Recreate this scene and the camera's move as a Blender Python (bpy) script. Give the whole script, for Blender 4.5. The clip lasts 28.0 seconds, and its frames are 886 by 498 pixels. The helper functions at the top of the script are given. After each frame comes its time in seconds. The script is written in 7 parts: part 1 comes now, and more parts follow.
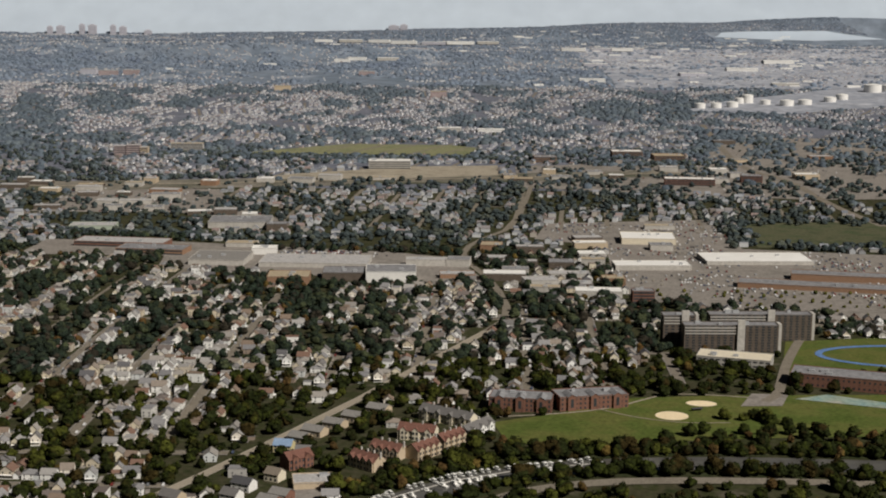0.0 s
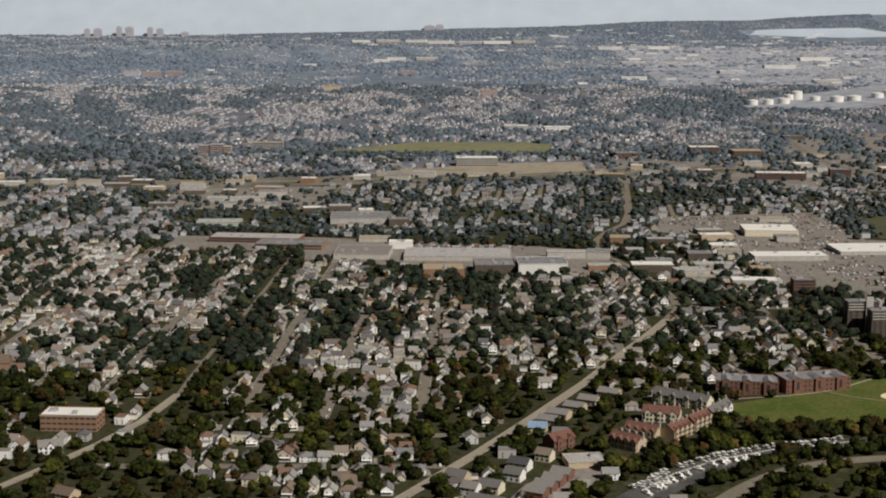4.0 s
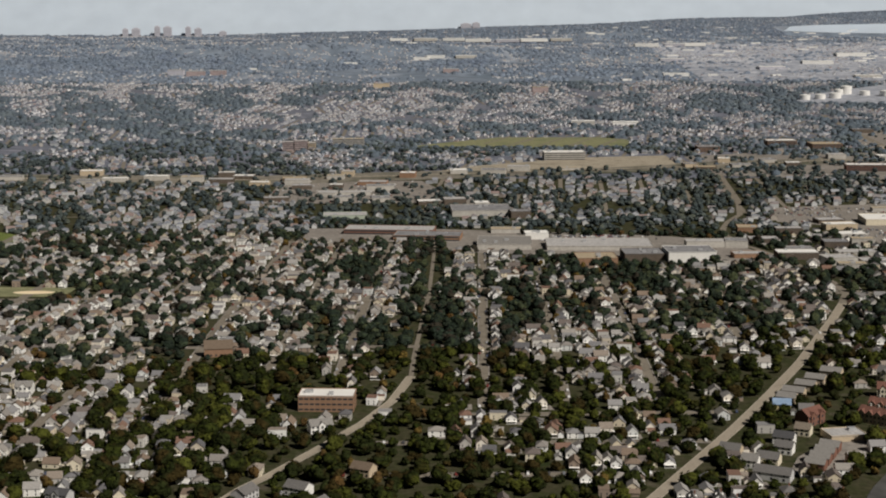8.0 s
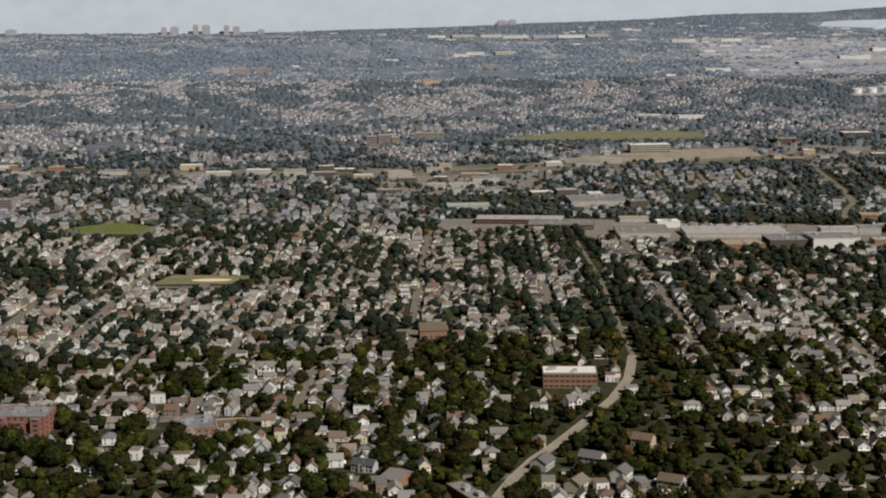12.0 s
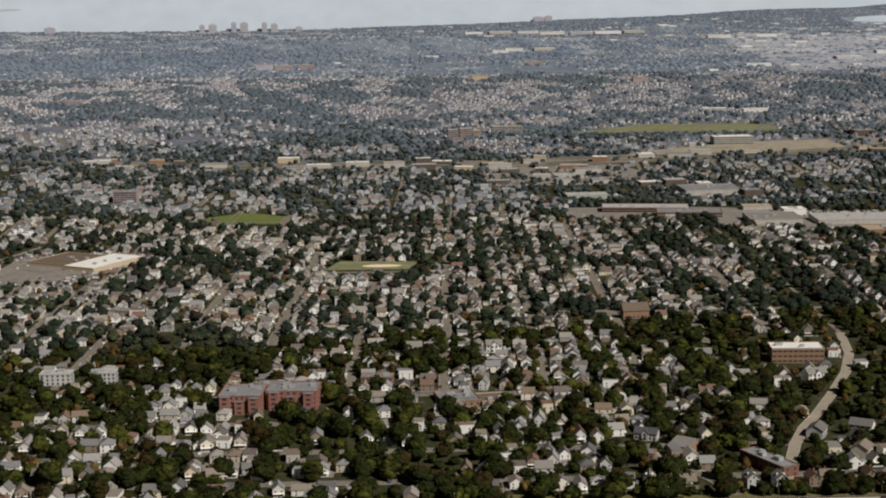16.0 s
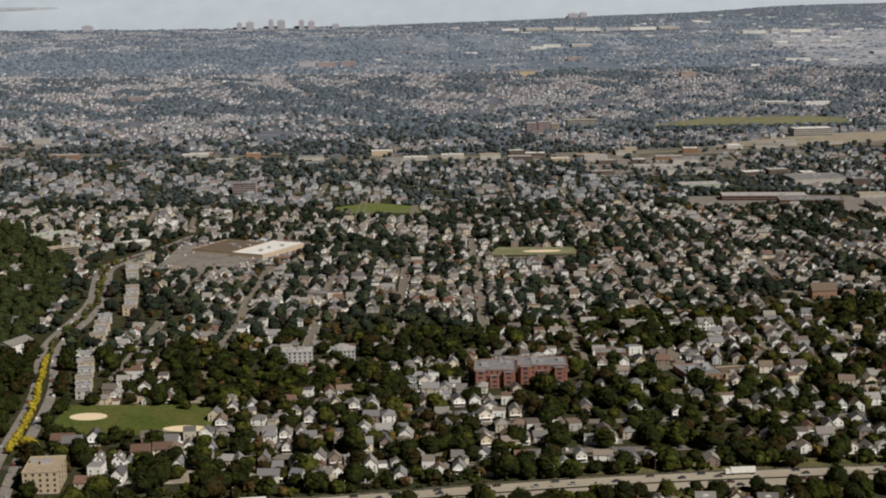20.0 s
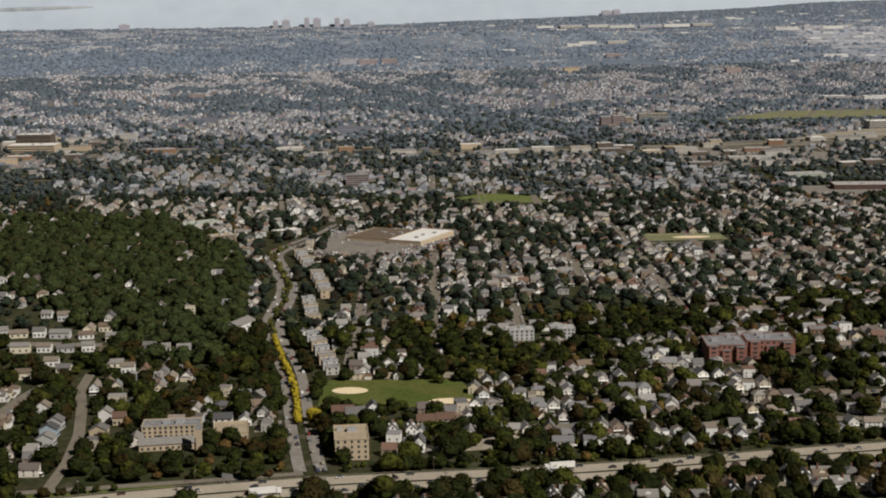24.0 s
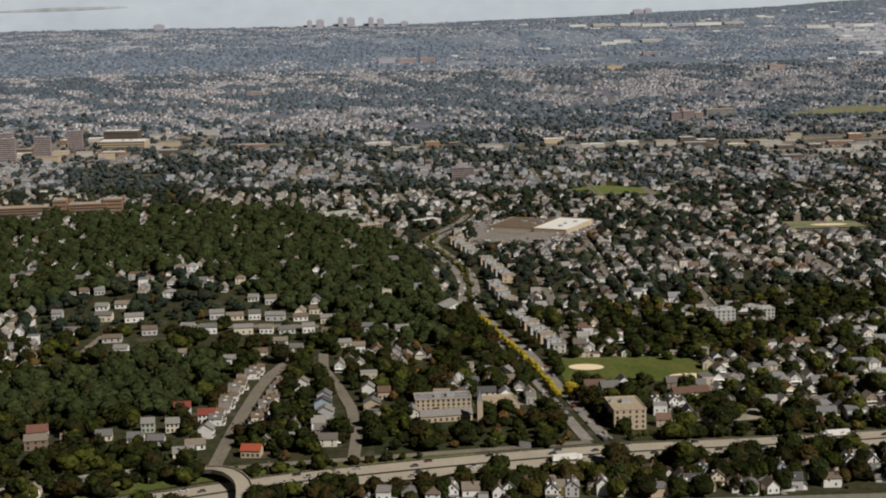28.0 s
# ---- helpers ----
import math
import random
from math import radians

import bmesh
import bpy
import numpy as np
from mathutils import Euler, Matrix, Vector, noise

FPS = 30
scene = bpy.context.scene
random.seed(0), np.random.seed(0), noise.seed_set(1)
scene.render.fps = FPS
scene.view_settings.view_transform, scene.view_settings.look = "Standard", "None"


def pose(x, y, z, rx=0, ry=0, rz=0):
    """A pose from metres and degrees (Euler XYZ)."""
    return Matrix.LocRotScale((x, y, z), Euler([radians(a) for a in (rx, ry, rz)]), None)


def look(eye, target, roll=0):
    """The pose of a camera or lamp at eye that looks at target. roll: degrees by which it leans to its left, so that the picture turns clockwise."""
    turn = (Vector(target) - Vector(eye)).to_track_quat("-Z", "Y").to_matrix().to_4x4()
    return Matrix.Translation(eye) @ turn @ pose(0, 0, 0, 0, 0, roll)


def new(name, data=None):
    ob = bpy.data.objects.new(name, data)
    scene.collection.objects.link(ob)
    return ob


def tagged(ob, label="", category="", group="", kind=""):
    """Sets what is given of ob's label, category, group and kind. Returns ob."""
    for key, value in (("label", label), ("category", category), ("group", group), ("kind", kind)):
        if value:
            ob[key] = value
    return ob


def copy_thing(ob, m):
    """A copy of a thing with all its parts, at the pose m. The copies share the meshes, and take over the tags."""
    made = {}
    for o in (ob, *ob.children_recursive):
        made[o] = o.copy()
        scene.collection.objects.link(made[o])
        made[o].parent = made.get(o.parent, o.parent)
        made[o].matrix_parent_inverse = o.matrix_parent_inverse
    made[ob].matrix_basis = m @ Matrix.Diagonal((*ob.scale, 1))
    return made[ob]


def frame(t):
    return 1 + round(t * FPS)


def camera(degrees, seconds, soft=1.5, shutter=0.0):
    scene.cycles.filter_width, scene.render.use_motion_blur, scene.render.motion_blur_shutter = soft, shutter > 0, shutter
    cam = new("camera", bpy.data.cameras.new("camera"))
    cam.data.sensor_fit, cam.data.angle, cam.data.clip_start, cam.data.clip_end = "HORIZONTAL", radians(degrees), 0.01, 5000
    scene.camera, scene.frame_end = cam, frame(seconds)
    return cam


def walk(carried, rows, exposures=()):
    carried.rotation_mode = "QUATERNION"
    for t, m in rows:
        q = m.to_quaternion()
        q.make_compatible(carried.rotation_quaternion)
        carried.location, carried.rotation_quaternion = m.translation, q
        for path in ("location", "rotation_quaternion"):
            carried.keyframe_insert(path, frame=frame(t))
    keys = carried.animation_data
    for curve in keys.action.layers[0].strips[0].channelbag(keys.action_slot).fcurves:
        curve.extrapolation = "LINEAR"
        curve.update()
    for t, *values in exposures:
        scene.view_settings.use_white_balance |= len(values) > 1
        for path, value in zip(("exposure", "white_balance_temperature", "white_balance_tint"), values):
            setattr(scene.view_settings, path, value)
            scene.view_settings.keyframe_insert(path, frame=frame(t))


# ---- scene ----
# The plan, first sized in metres, is shrunk as a whole to slow the flight: one unit is UNIT metres on the finished
# ground.
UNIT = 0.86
# The camera: flown sideways along a gently curved line, 240 m over the town.
cam = camera(32.383, 28.0, soft=2.0)


def series(coefficients, t):
    s = (t - 14) / 14
    return sum(c * s ** k for k, c in enumerate(coefficients))


FLIGHT = {
    "x": (-545.25, -622.744, 3.034, 14.247), "y": (0, -130.213, 3.253, 9.336), "z": (280.0, -18.054),
    "yaw": (0, -1.5892, -0.0267, 0.0308), "pitch": (-9.8943, -0.1663, 0.004, 0.158), "roll": (-0.599, -0.7514, 0.2418, -0.1014)}


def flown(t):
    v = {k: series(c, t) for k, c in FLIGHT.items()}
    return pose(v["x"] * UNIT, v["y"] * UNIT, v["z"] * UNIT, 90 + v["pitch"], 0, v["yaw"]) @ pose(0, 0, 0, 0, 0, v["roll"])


walk(cam, [(t, flown(t)) for t in range(0, 29)], exposures=[(0, -0.33), (28, -0.33)])

# ---- sky and sun ----
SUN_UP, SUN_ROUND = radians(43), radians(132)
world = bpy.data.worlds.new("sky")
scene.world = world
world.use_nodes = True
tree_w = world.node_tree
sky = tree_w.nodes.new("ShaderNodeTexSky")
sky.sky_type, sky.sun_disc = "NISHITA", False
sky.sun_elevation, sky.sun_rotation = SUN_UP, SUN_ROUND
sky.air_density, sky.dust_density = 1.0, 0.7
back = tree_w.nodes["Background"]
back.inputs["Strength"].default_value = 0.009
tree_w.links.new(sky.outputs[0], back.inputs["Color"])
sun = new("sun", bpy.data.lights.new("sun", "SUN"))
sun.data.energy, sun.data.angle, sun.data.color = 5.0, radians(0.6), (1.0, 0.93, 0.85)
SUN_FROM = Vector((math.sin(SUN_ROUND) * math.cos(SUN_UP), math.cos(SUN_ROUND) * math.cos(SUN_UP), math.sin(SUN_UP)))
sun.matrix_world = look(SUN_FROM * 2000, (0, 0, 0))

# ---- materials ----


def material(name, colours, scale=0.3, rough=0.85, vary="", metal=0.0, bump=0.0, fine=4.0, keep=0.5):
    """Base colours mixed by noise at two scales; vary: 'object' or 'island' picks one of the colours for each piece."""
    m = bpy.data.materials.new(name)
    m.use_nodes = True
    n, links = m.node_tree.nodes, m.node_tree.links
    shader = n["Principled BSDF"]
    shader.inputs["Roughness"].default_value, shader.inputs["Metallic"].default_value = rough, metal
    shader.inputs["Specular IOR Level"].default_value = 0.08 if rough > 0.75 else 0.4
    where = n.new("ShaderNodeTexCoord")
    coarse, grain = n.new("ShaderNodeTexNoise"), n.new("ShaderNodeTexNoise")
    coarse.inputs["Scale"].default_value, grain.inputs["Scale"].default_value = scale, scale * fine
    coarse.inputs["Detail"].default_value, grain.inputs["Detail"].default_value = 4, 5
    for tex in (coarse, grain):
        links.new(where.outputs["Object"], tex.inputs["Vector"])
    ramp = n.new("ShaderNodeValToRGB")
    stops = ramp.color_ramp.elements
    stops.remove(stops[1])
    for k, c in enumerate(colours):
        at = k / len(colours) if vary else 0.3 + 0.4 * k / max(1, len(colours) - 1)
        e = stops[0] if k == 0 else stops.new(at)
        e.position, e.color = at, (*c, 1)
    if vary:
        ramp.color_ramp.interpolation = "CONSTANT"
        source = n.new("ShaderNodeObjectInfo" if vary == "object" else "ShaderNodeNewGeometry")
        links.new(source.outputs["Random" if vary == "object" else "Random Per Island"], ramp.inputs[0])
    else:
        links.new(coarse.outputs[0], ramp.inputs[0])
    value = n.new("ShaderNodeHueSaturation")
    span = n.new("ShaderNodeMapRange")
    span.inputs["From Min"].default_value, span.inputs["From Max"].default_value = 0.25, 0.75
    span.inputs["To Min"].default_value, span.inputs["To Max"].default_value = keep + 0.2, 1.8 - keep
    links.new(grain.outputs[0], span.inputs["Value"])
    links.new(span.outputs[0], value.inputs["Value"])
    links.new(ramp.outputs[0], value.inputs["Color"])
    links.new(value.outputs[0], shader.inputs["Base Color"])
    if bump:
        b = n.new("ShaderNodeBump")
        b.inputs["Strength"].default_value, b.inputs["Distance"].default_value = bump, 0.3
        links.new(grain.outputs[0], b.inputs["Height"])
        links.new(b.outputs[0], shader.inputs["Normal"])
    return m


def foliage(name, tones, each="island", size=0.055):
    """Leaves: the tone drifts from tree to tree and varies from spray to spray."""
    m = bpy.data.materials.new(name)
    m.use_nodes = True
    n, links = m.node_tree.nodes, m.node_tree.links
    shader = n["Principled BSDF"]
    shader.inputs["Roughness"].default_value, shader.inputs["Specular IOR Level"].default_value = 0.85, 0.05
    where, drift, ramp = n.new("ShaderNodeTexCoord"), n.new("ShaderNodeTexNoise"), n.new("ShaderNodeValToRGB")
    drift.inputs["Scale"].default_value, drift.inputs["Detail"].default_value = size, 1.0
    links.new(where.outputs["Object"], drift.inputs["Vector"])
    stops = ramp.color_ramp.elements
    stops.remove(stops[1])
    for k, c in enumerate(tones):
        at = k / (len(tones) - 1)
        at = at if each == "object" else 0.36 + 0.28 * at
        e = stops[0] if k == 0 else stops.new(at)
        e.position, e.color = at, (*c, 1)
    if each == "object":
        links.new(n.new("ShaderNodeObjectInfo").outputs["Random"], ramp.inputs[0])
    else:
        links.new(drift.outputs[0], ramp.inputs[0])
    value, span = n.new("ShaderNodeHueSaturation"), n.new("ShaderNodeMapRange")
    span.inputs["To Min"].default_value, span.inputs["To Max"].default_value = 0.76, 1.24
    links.new(n.new("ShaderNodeNewGeometry").outputs["Random Per Island"], span.inputs["Value"])
    # clusters of leaves: deep relief; fine tone paints shade into its hollows
    clump, tone, both, relief = n.new("ShaderNodeTexNoise"), n.new("ShaderNodeMapRange"), n.new("ShaderNodeMath"), n.new("ShaderNodeBump")
    clump.inputs["Scale"].default_value, clump.inputs["Detail"].default_value = 0.42, 3.0
    links.new(where.outputs["Object"], clump.inputs["Vector"])
    tone.inputs["From Min"].default_value, tone.inputs["From Max"].default_value = 0.3, 0.7
    tone.inputs["To Min"].default_value, tone.inputs["To Max"].default_value = 0.66, 1.3
    links.new(clump.outputs[0], tone.inputs["Value"])
    both.operation = "MULTIPLY"
    links.new(span.outputs[0], both.inputs[0])
    links.new(tone.outputs[0], both.inputs[1])
    links.new(both.outputs[0], value.inputs["Value"])
    links.new(ramp.outputs[0], value.inputs["Color"])
    links.new(value.outputs[0], shader.inputs["Base Color"])
    relief.inputs["Strength"].default_value, relief.inputs["Distance"].default_value = 0.9, 2.4
    links.new(clump.outputs[0], relief.inputs["Height"])
    links.new(relief.outputs[0], shader.inputs["Normal"])
    return m


GREENS = [(0.036, 0.027, 0.009), (0.019, 0.021, 0.007), (0.023, 0.030, 0.009), (0.013, 0.016, 0.005), (0.036, 0.045, 0.009), (0.016, 0.021, 0.006), (0.028, 0.027, 0.007), (0.060, 0.067, 0.013)]
M = {
    "yard": material("yard", [(0.028, 0.036, 0.013), (0.056, 0.052, 0.030), (0.036, 0.041, 0.016), (0.088, 0.078, 0.055)], 0.05, 0.95, fine=5),
    "lawn": material("lawn", [(0.072, 0.100, 0.022), (0.09, 0.115, 0.028), (0.118, 0.124, 0.036), (0.085, 0.108, 0.025)], 0.03, 0.95, fine=12),
    "field_lawn": material("bright_lawn", [(0.12, 0.16, 0.045), (0.15, 0.18, 0.055), (0.135, 0.165, 0.05)], 0.03, 0.95, fine=10),
    "verge_grass": material("dry_verge_grass", [(0.115, 0.110, 0.045), (0.155, 0.140, 0.065), (0.085, 0.090, 0.035)], 0.05, 0.95, fine=8),
    "meadow": material("meadow", [(0.195, 0.205, 0.112), (0.230, 0.228, 0.128), (0.170, 0.185, 0.100)], 0.015, 0.95, fine=8),
    "marsh": material("marsh", [(0.065, 0.082, 0.042), (0.10, 0.10, 0.058), (0.052, 0.068, 0.036)], 0.03, 0.95, fine=8),
    "woodland": material("woodland_floor", [(0.03, 0.04, 0.016), (0.05, 0.05, 0.025)], 0.08, 0.95),
    "dirt": material("infield_dirt", [(0.80, 0.66, 0.43), (0.86, 0.72, 0.49)], 0.1, 0.95, fine=9, keep=0.65),
    "bare": material("bare_earth", [(0.30, 0.26, 0.20), (0.36, 0.32, 0.25), (0.24, 0.21, 0.16)], 0.03, 0.95, fine=8),
    "verge": material("railway_ground", [(0.075, 0.082, 0.052), (0.135, 0.130, 0.10), (0.225, 0.205, 0.168), (0.15, 0.14, 0.118)], 0.012, 0.95, fine=9),
    "asphalt": material("asphalt", [(0.165, 0.145, 0.115), (0.215, 0.19, 0.152), (0.188, 0.167, 0.134)], 0.05, 0.9, fine=14),
    "concrete": material("concrete_road", [(0.36, 0.32, 0.255), (0.42, 0.375, 0.30)], 0.05, 0.9, fine=14, keep=0.65),
    "pale_road": material("worn_pale_asphalt", [(0.30, 0.262, 0.205), (0.35, 0.308, 0.245)], 0.06, 0.9, fine=14, keep=0.62),
    "lot": material("car_park_asphalt", [(0.193, 0.177, 0.155), (0.259, 0.237, 0.211), (0.221, 0.199, 0.177)], 0.03, 0.9, fine=10),
    "river": material("river_water", [(0.095, 0.093, 0.086), (0.12, 0.117, 0.108)], 0.02, 0.12, bump=0.05),
    # the bright sky's reflection and haze are mixed into the base colour
    "sea": material("sky_tinted_sea", [(0.443, 0.515, 0.596), (0.492, 0.567, 0.646), (0.468, 0.541, 0.621)], 0.002, 0.35, fine=7, keep=0.75),
    "siding_mixed": material("painted_siding", [(0.794, 0.794, 0.762), (0.755, 0.703, 0.612), (0.616, 0.603, 0.562), (0.616, 0.543, 0.411), (0.834, 0.834, 0.813), (0.447, 0.432, 0.402), (0.814, 0.804, 0.762), (0.517, 0.462, 0.371), (0.268, 0.211, 0.166), (0.695, 0.633, 0.492), (0.595, 0.613, 0.603), (0.824, 0.814, 0.773)], 0.4, 0.7, vary="island", keep=0.65),
    # house colours of the valley and slopes: air haze mixed in as blue-grey
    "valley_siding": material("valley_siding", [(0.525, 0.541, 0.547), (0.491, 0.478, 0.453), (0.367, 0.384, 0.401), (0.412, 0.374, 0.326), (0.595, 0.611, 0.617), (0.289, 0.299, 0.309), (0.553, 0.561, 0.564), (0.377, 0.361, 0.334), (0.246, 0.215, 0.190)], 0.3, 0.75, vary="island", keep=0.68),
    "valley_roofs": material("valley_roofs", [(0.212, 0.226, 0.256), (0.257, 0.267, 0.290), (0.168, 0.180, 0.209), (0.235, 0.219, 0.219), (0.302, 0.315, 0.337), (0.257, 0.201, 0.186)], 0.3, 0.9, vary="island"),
    "far_siding": material("hazed_far_siding", [(0.522, 0.525, 0.539), (0.627, 0.629, 0.639), (0.403, 0.411, 0.431), (0.543, 0.515, 0.499), (0.752, 0.754, 0.752), (0.355, 0.364, 0.386), (0.586, 0.562, 0.539), (0.40, 0.325, 0.31), (0.70, 0.69, 0.68)], 0.05, 0.8, vary="island", keep=0.7),
    "far_roofs": material("hazed_far_roofs", [(0.262, 0.272, 0.305), (0.306, 0.314, 0.347), (0.222, 0.231, 0.265), (0.306, 0.286, 0.293), (0.348, 0.356, 0.386)], 0.05, 0.9, vary="island"),
    # far ground: distance haze put into its blue-grey
    "far_ground": material("hazed_far_ground", [(0.141, 0.177, 0.218), (0.184, 0.218, 0.263), (0.151, 0.186, 0.230), (0.290, 0.318, 0.360)], 0.004, 0.95, fine=6),
    "shingle_mixed": material("roof_shingles", [(0.175, 0.168, 0.163), (0.239, 0.223, 0.206), (0.120, 0.118, 0.123), (0.208, 0.160, 0.123), (0.287, 0.268, 0.244), (0.152, 0.130, 0.118), (0.257, 0.219, 0.183), (0.318, 0.307, 0.291), (0.191, 0.189, 0.193), (0.231, 0.228, 0.228), (0.269, 0.263, 0.261), (0.191, 0.120, 0.091)], 0.6, 0.9, vary="island"),
    "flat_mixed": material("flat_roofs", [(0.30, 0.30, 0.29), (0.42, 0.41, 0.40), (0.22, 0.22, 0.22), (0.60, 0.60, 0.58), (0.36, 0.33, 0.29)], 0.1, 0.9, vary="island"),
    "leaf": foliage("foliage", GREENS),
    # leaves deeper in the town: a little air haze mixed in as blue
    "leaf_mid": foliage("hazed_town_foliage", [(0.034, 0.030, 0.022), (0.021, 0.028, 0.022), (0.026, 0.039, 0.026), (0.019, 0.026, 0.020), (0.035, 0.048, 0.027), (0.022, 0.030, 0.022), (0.028, 0.037, 0.024), (0.055, 0.066, 0.034)]),
    "leaf_wood": foliage("woodland_foliage", [(0.041, 0.042, 0.016), (0.030, 0.042, 0.015), (0.043, 0.056, 0.020), (0.026, 0.034, 0.014), (0.050, 0.063, 0.020), (0.029, 0.038, 0.014)]),
    # valley and slope leaves: haze painted in, bluer and paler with distance
    "leaf_valley": foliage("hazed_valley_foliage", [(0.055, 0.072, 0.072), (0.048, 0.062, 0.065), (0.067, 0.083, 0.080), (0.085, 0.096, 0.077)], size=0.05),
    "leaf_slope": foliage("hazed_slope_foliage", [(0.107, 0.135, 0.161), (0.097, 0.122, 0.149), (0.126, 0.153, 0.168)], size=0.02),
    "leaf_thing": foliage("tree_foliage", GREENS + [(0.072, 0.052, 0.018), (0.034, 0.046, 0.015)], "object"),
    "leaf_yellow": foliage("yellow_foliage", [(0.30, 0.24, 0.025), (0.38, 0.30, 0.03), (0.22, 0.20, 0.03)]),
    "leaf_olive": foliage("yellow_green_foliage", [(0.085, 0.092, 0.026), (0.13, 0.12, 0.028), (0.06, 0.07, 0.022)]),
    "leaf_russet": foliage("russet_foliage", [(0.10, 0.060, 0.022), (0.07, 0.045, 0.018), (0.12, 0.085, 0.024)]),
    "bark": material("bark", [(0.09, 0.07, 0.05), (0.13, 0.10, 0.08)], 2, 0.95),
    "glass": material("window_glass", [(0.035, 0.04, 0.045), (0.06, 0.065, 0.07)], 0.2, 0.15),
    "white": material("white_paint", [(0.74, 0.74, 0.71), (0.68, 0.67, 0.64)], 0.5, 0.6, keep=0.7),
    "white_roof": material("white_roof_membrane", [(0.86, 0.85, 0.81), (0.80, 0.79, 0.75), (0.88, 0.87, 0.83)], 0.03, 0.7, keep=0.78),
    "brick": material("red_brick", [(0.18, 0.092, 0.066), (0.215, 0.112, 0.082), (0.15, 0.078, 0.057)], 0.3, 0.9, fine=9, keep=0.6),
    "brown_brick": material("brown_brick", [(0.27, 0.165, 0.105), (0.31, 0.195, 0.13)], 0.3, 0.9, fine=9, keep=0.6),
    "tan": material("tan_stucco", [(0.296, 0.229, 0.151), (0.333, 0.261, 0.179)], 0.2, 0.85, keep=0.65),
    "grey_wall": material("weathered_concrete", [(0.108, 0.088, 0.070), (0.133, 0.109, 0.089)], 0.15, 0.9, fine=6),
    "pale_wall": material("pale_concrete", [(0.44, 0.42, 0.38), (0.50, 0.48, 0.44)], 0.1, 0.9, keep=0.65),
    "grey_roof": material("grey_roofing", [(0.20, 0.20, 0.208), (0.25, 0.25, 0.255), (0.165, 0.165, 0.172)], 0.08, 0.9),
    "tan_roof": material("tan_gravel_roof", [(0.374, 0.306, 0.212), (0.425, 0.357, 0.255)], 0.08, 0.9, keep=0.65),
    "red_roof": material("red_roof_shingles", [(0.19, 0.095, 0.072), (0.155, 0.08, 0.062)], 0.4, 0.9),
    "orange_roof": material("orange_roof_tiles", [(0.36, 0.09, 0.045), (0.31, 0.08, 0.042)], 0.4, 0.9),
    "red_tile": material("dark_red_tiles", [(0.23, 0.065, 0.048), (0.19, 0.055, 0.042)], 0.4, 0.9),
    "blue_tarp": material("blue_tarpaulin", [(0.20, 0.30, 0.44), (0.26, 0.35, 0.48)], 0.4, 0.6),
    "blue_track": material("blue_running_track", [(0.11, 0.20, 0.40), (0.13, 0.23, 0.44)], 0.1, 0.8),
    "playground": material("playground_surface", [(0.22, 0.33, 0.32), (0.28, 0.34, 0.28), (0.38, 0.38, 0.32)], 0.06, 0.8),
    "metal": material("galvanised_metal", [(0.42, 0.43, 0.44), (0.50, 0.51, 0.52)], 0.5, 0.5, metal=0.3),
    "rubber": material("tyre_rubber", [(0.025, 0.025, 0.025), (0.04, 0.04, 0.04)], 3, 0.9),
    "cars": material("car_paint", [(0.62, 0.62, 0.62), (0.06, 0.06, 0.065), (0.34, 0.35, 0.36), (0.16, 0.035, 0.03), (0.06, 0.075, 0.12), (0.70, 0.70, 0.69), (0.16, 0.17, 0.18), (0.30, 0.27, 0.22)], 0.5, 0.35, vary="island", keep=0.75),
    # far leaves: distance haze put into the colour, pale and blue
    "far_leaf": foliage("hazed_far_foliage", [(0.160, 0.200, 0.256), (0.186, 0.224, 0.277), (0.148, 0.183, 0.241)], size=0.01),
    # brick washed out by haze put into its base colour
    "far_brick": material("hazed_brick", [(0.34, 0.27, 0.265), (0.38, 0.31, 0.30), (0.31, 0.255, 0.255)], 0.05, 0.9, keep=0.6),
    # island scrub greyed by haze put into its colour
    "island": material("hazed_island_scrub", [(0.34, 0.37, 0.40), (0.38, 0.41, 0.43)], 0.005, 0.95),
    "bright_brick": material("orange_red_brick", [(0.27, 0.128, 0.098), (0.31, 0.152, 0.118), (0.235, 0.115, 0.09)], 0.25, 0.9, fine=9, keep=0.6),
    # far windows paled towards their walls by painted haze
    "tower_windows": material("hazed_windows", [(0.40, 0.405, 0.46), (0.43, 0.435, 0.49)], 0.1, 0.6),
    # plain and valley ground: blue air haze mixed into the colours
    "plain": material("hazed_paved_plain", [(0.235, 0.256, 0.298), (0.367, 0.383, 0.424), (0.273, 0.293, 0.336), (0.493, 0.504, 0.538)], 0.008, 0.95, fine=6),
    "slope_ground": material("hazed_slope_ground", [(0.100, 0.114, 0.140), (0.174, 0.181, 0.218), (0.119, 0.133, 0.159), (0.235, 0.235, 0.277)], 0.02, 0.95, fine=6),
    # tower concrete with sea haze mixed in, pale and bluish
    "pink_tower": material("hazed_concrete", [(0.46, 0.455, 0.50), (0.50, 0.495, 0.54)], 0.05, 0.9, keep=0.7),
}
HOUSE_COLOURS = [
    ("white", (0.84, 0.83, 0.79)), ("cream", (0.74, 0.67, 0.52)), ("light grey", (0.54, 0.54, 0.53)), ("tan", (0.54, 0.44, 0.31)),
    ("pale yellow", (0.62, 0.54, 0.30)), ("pale blue", (0.42, 0.50, 0.56)), ("brown", (0.26, 0.19, 0.145)), ("pale green", (0.44, 0.50, 0.40))]
for word, c in HOUSE_COLOURS:
    M[word] = material(word.replace(" ", "_") + "_siding", [c, tuple(v * 0.88 for v in c)], 0.5, 0.7, keep=0.65)
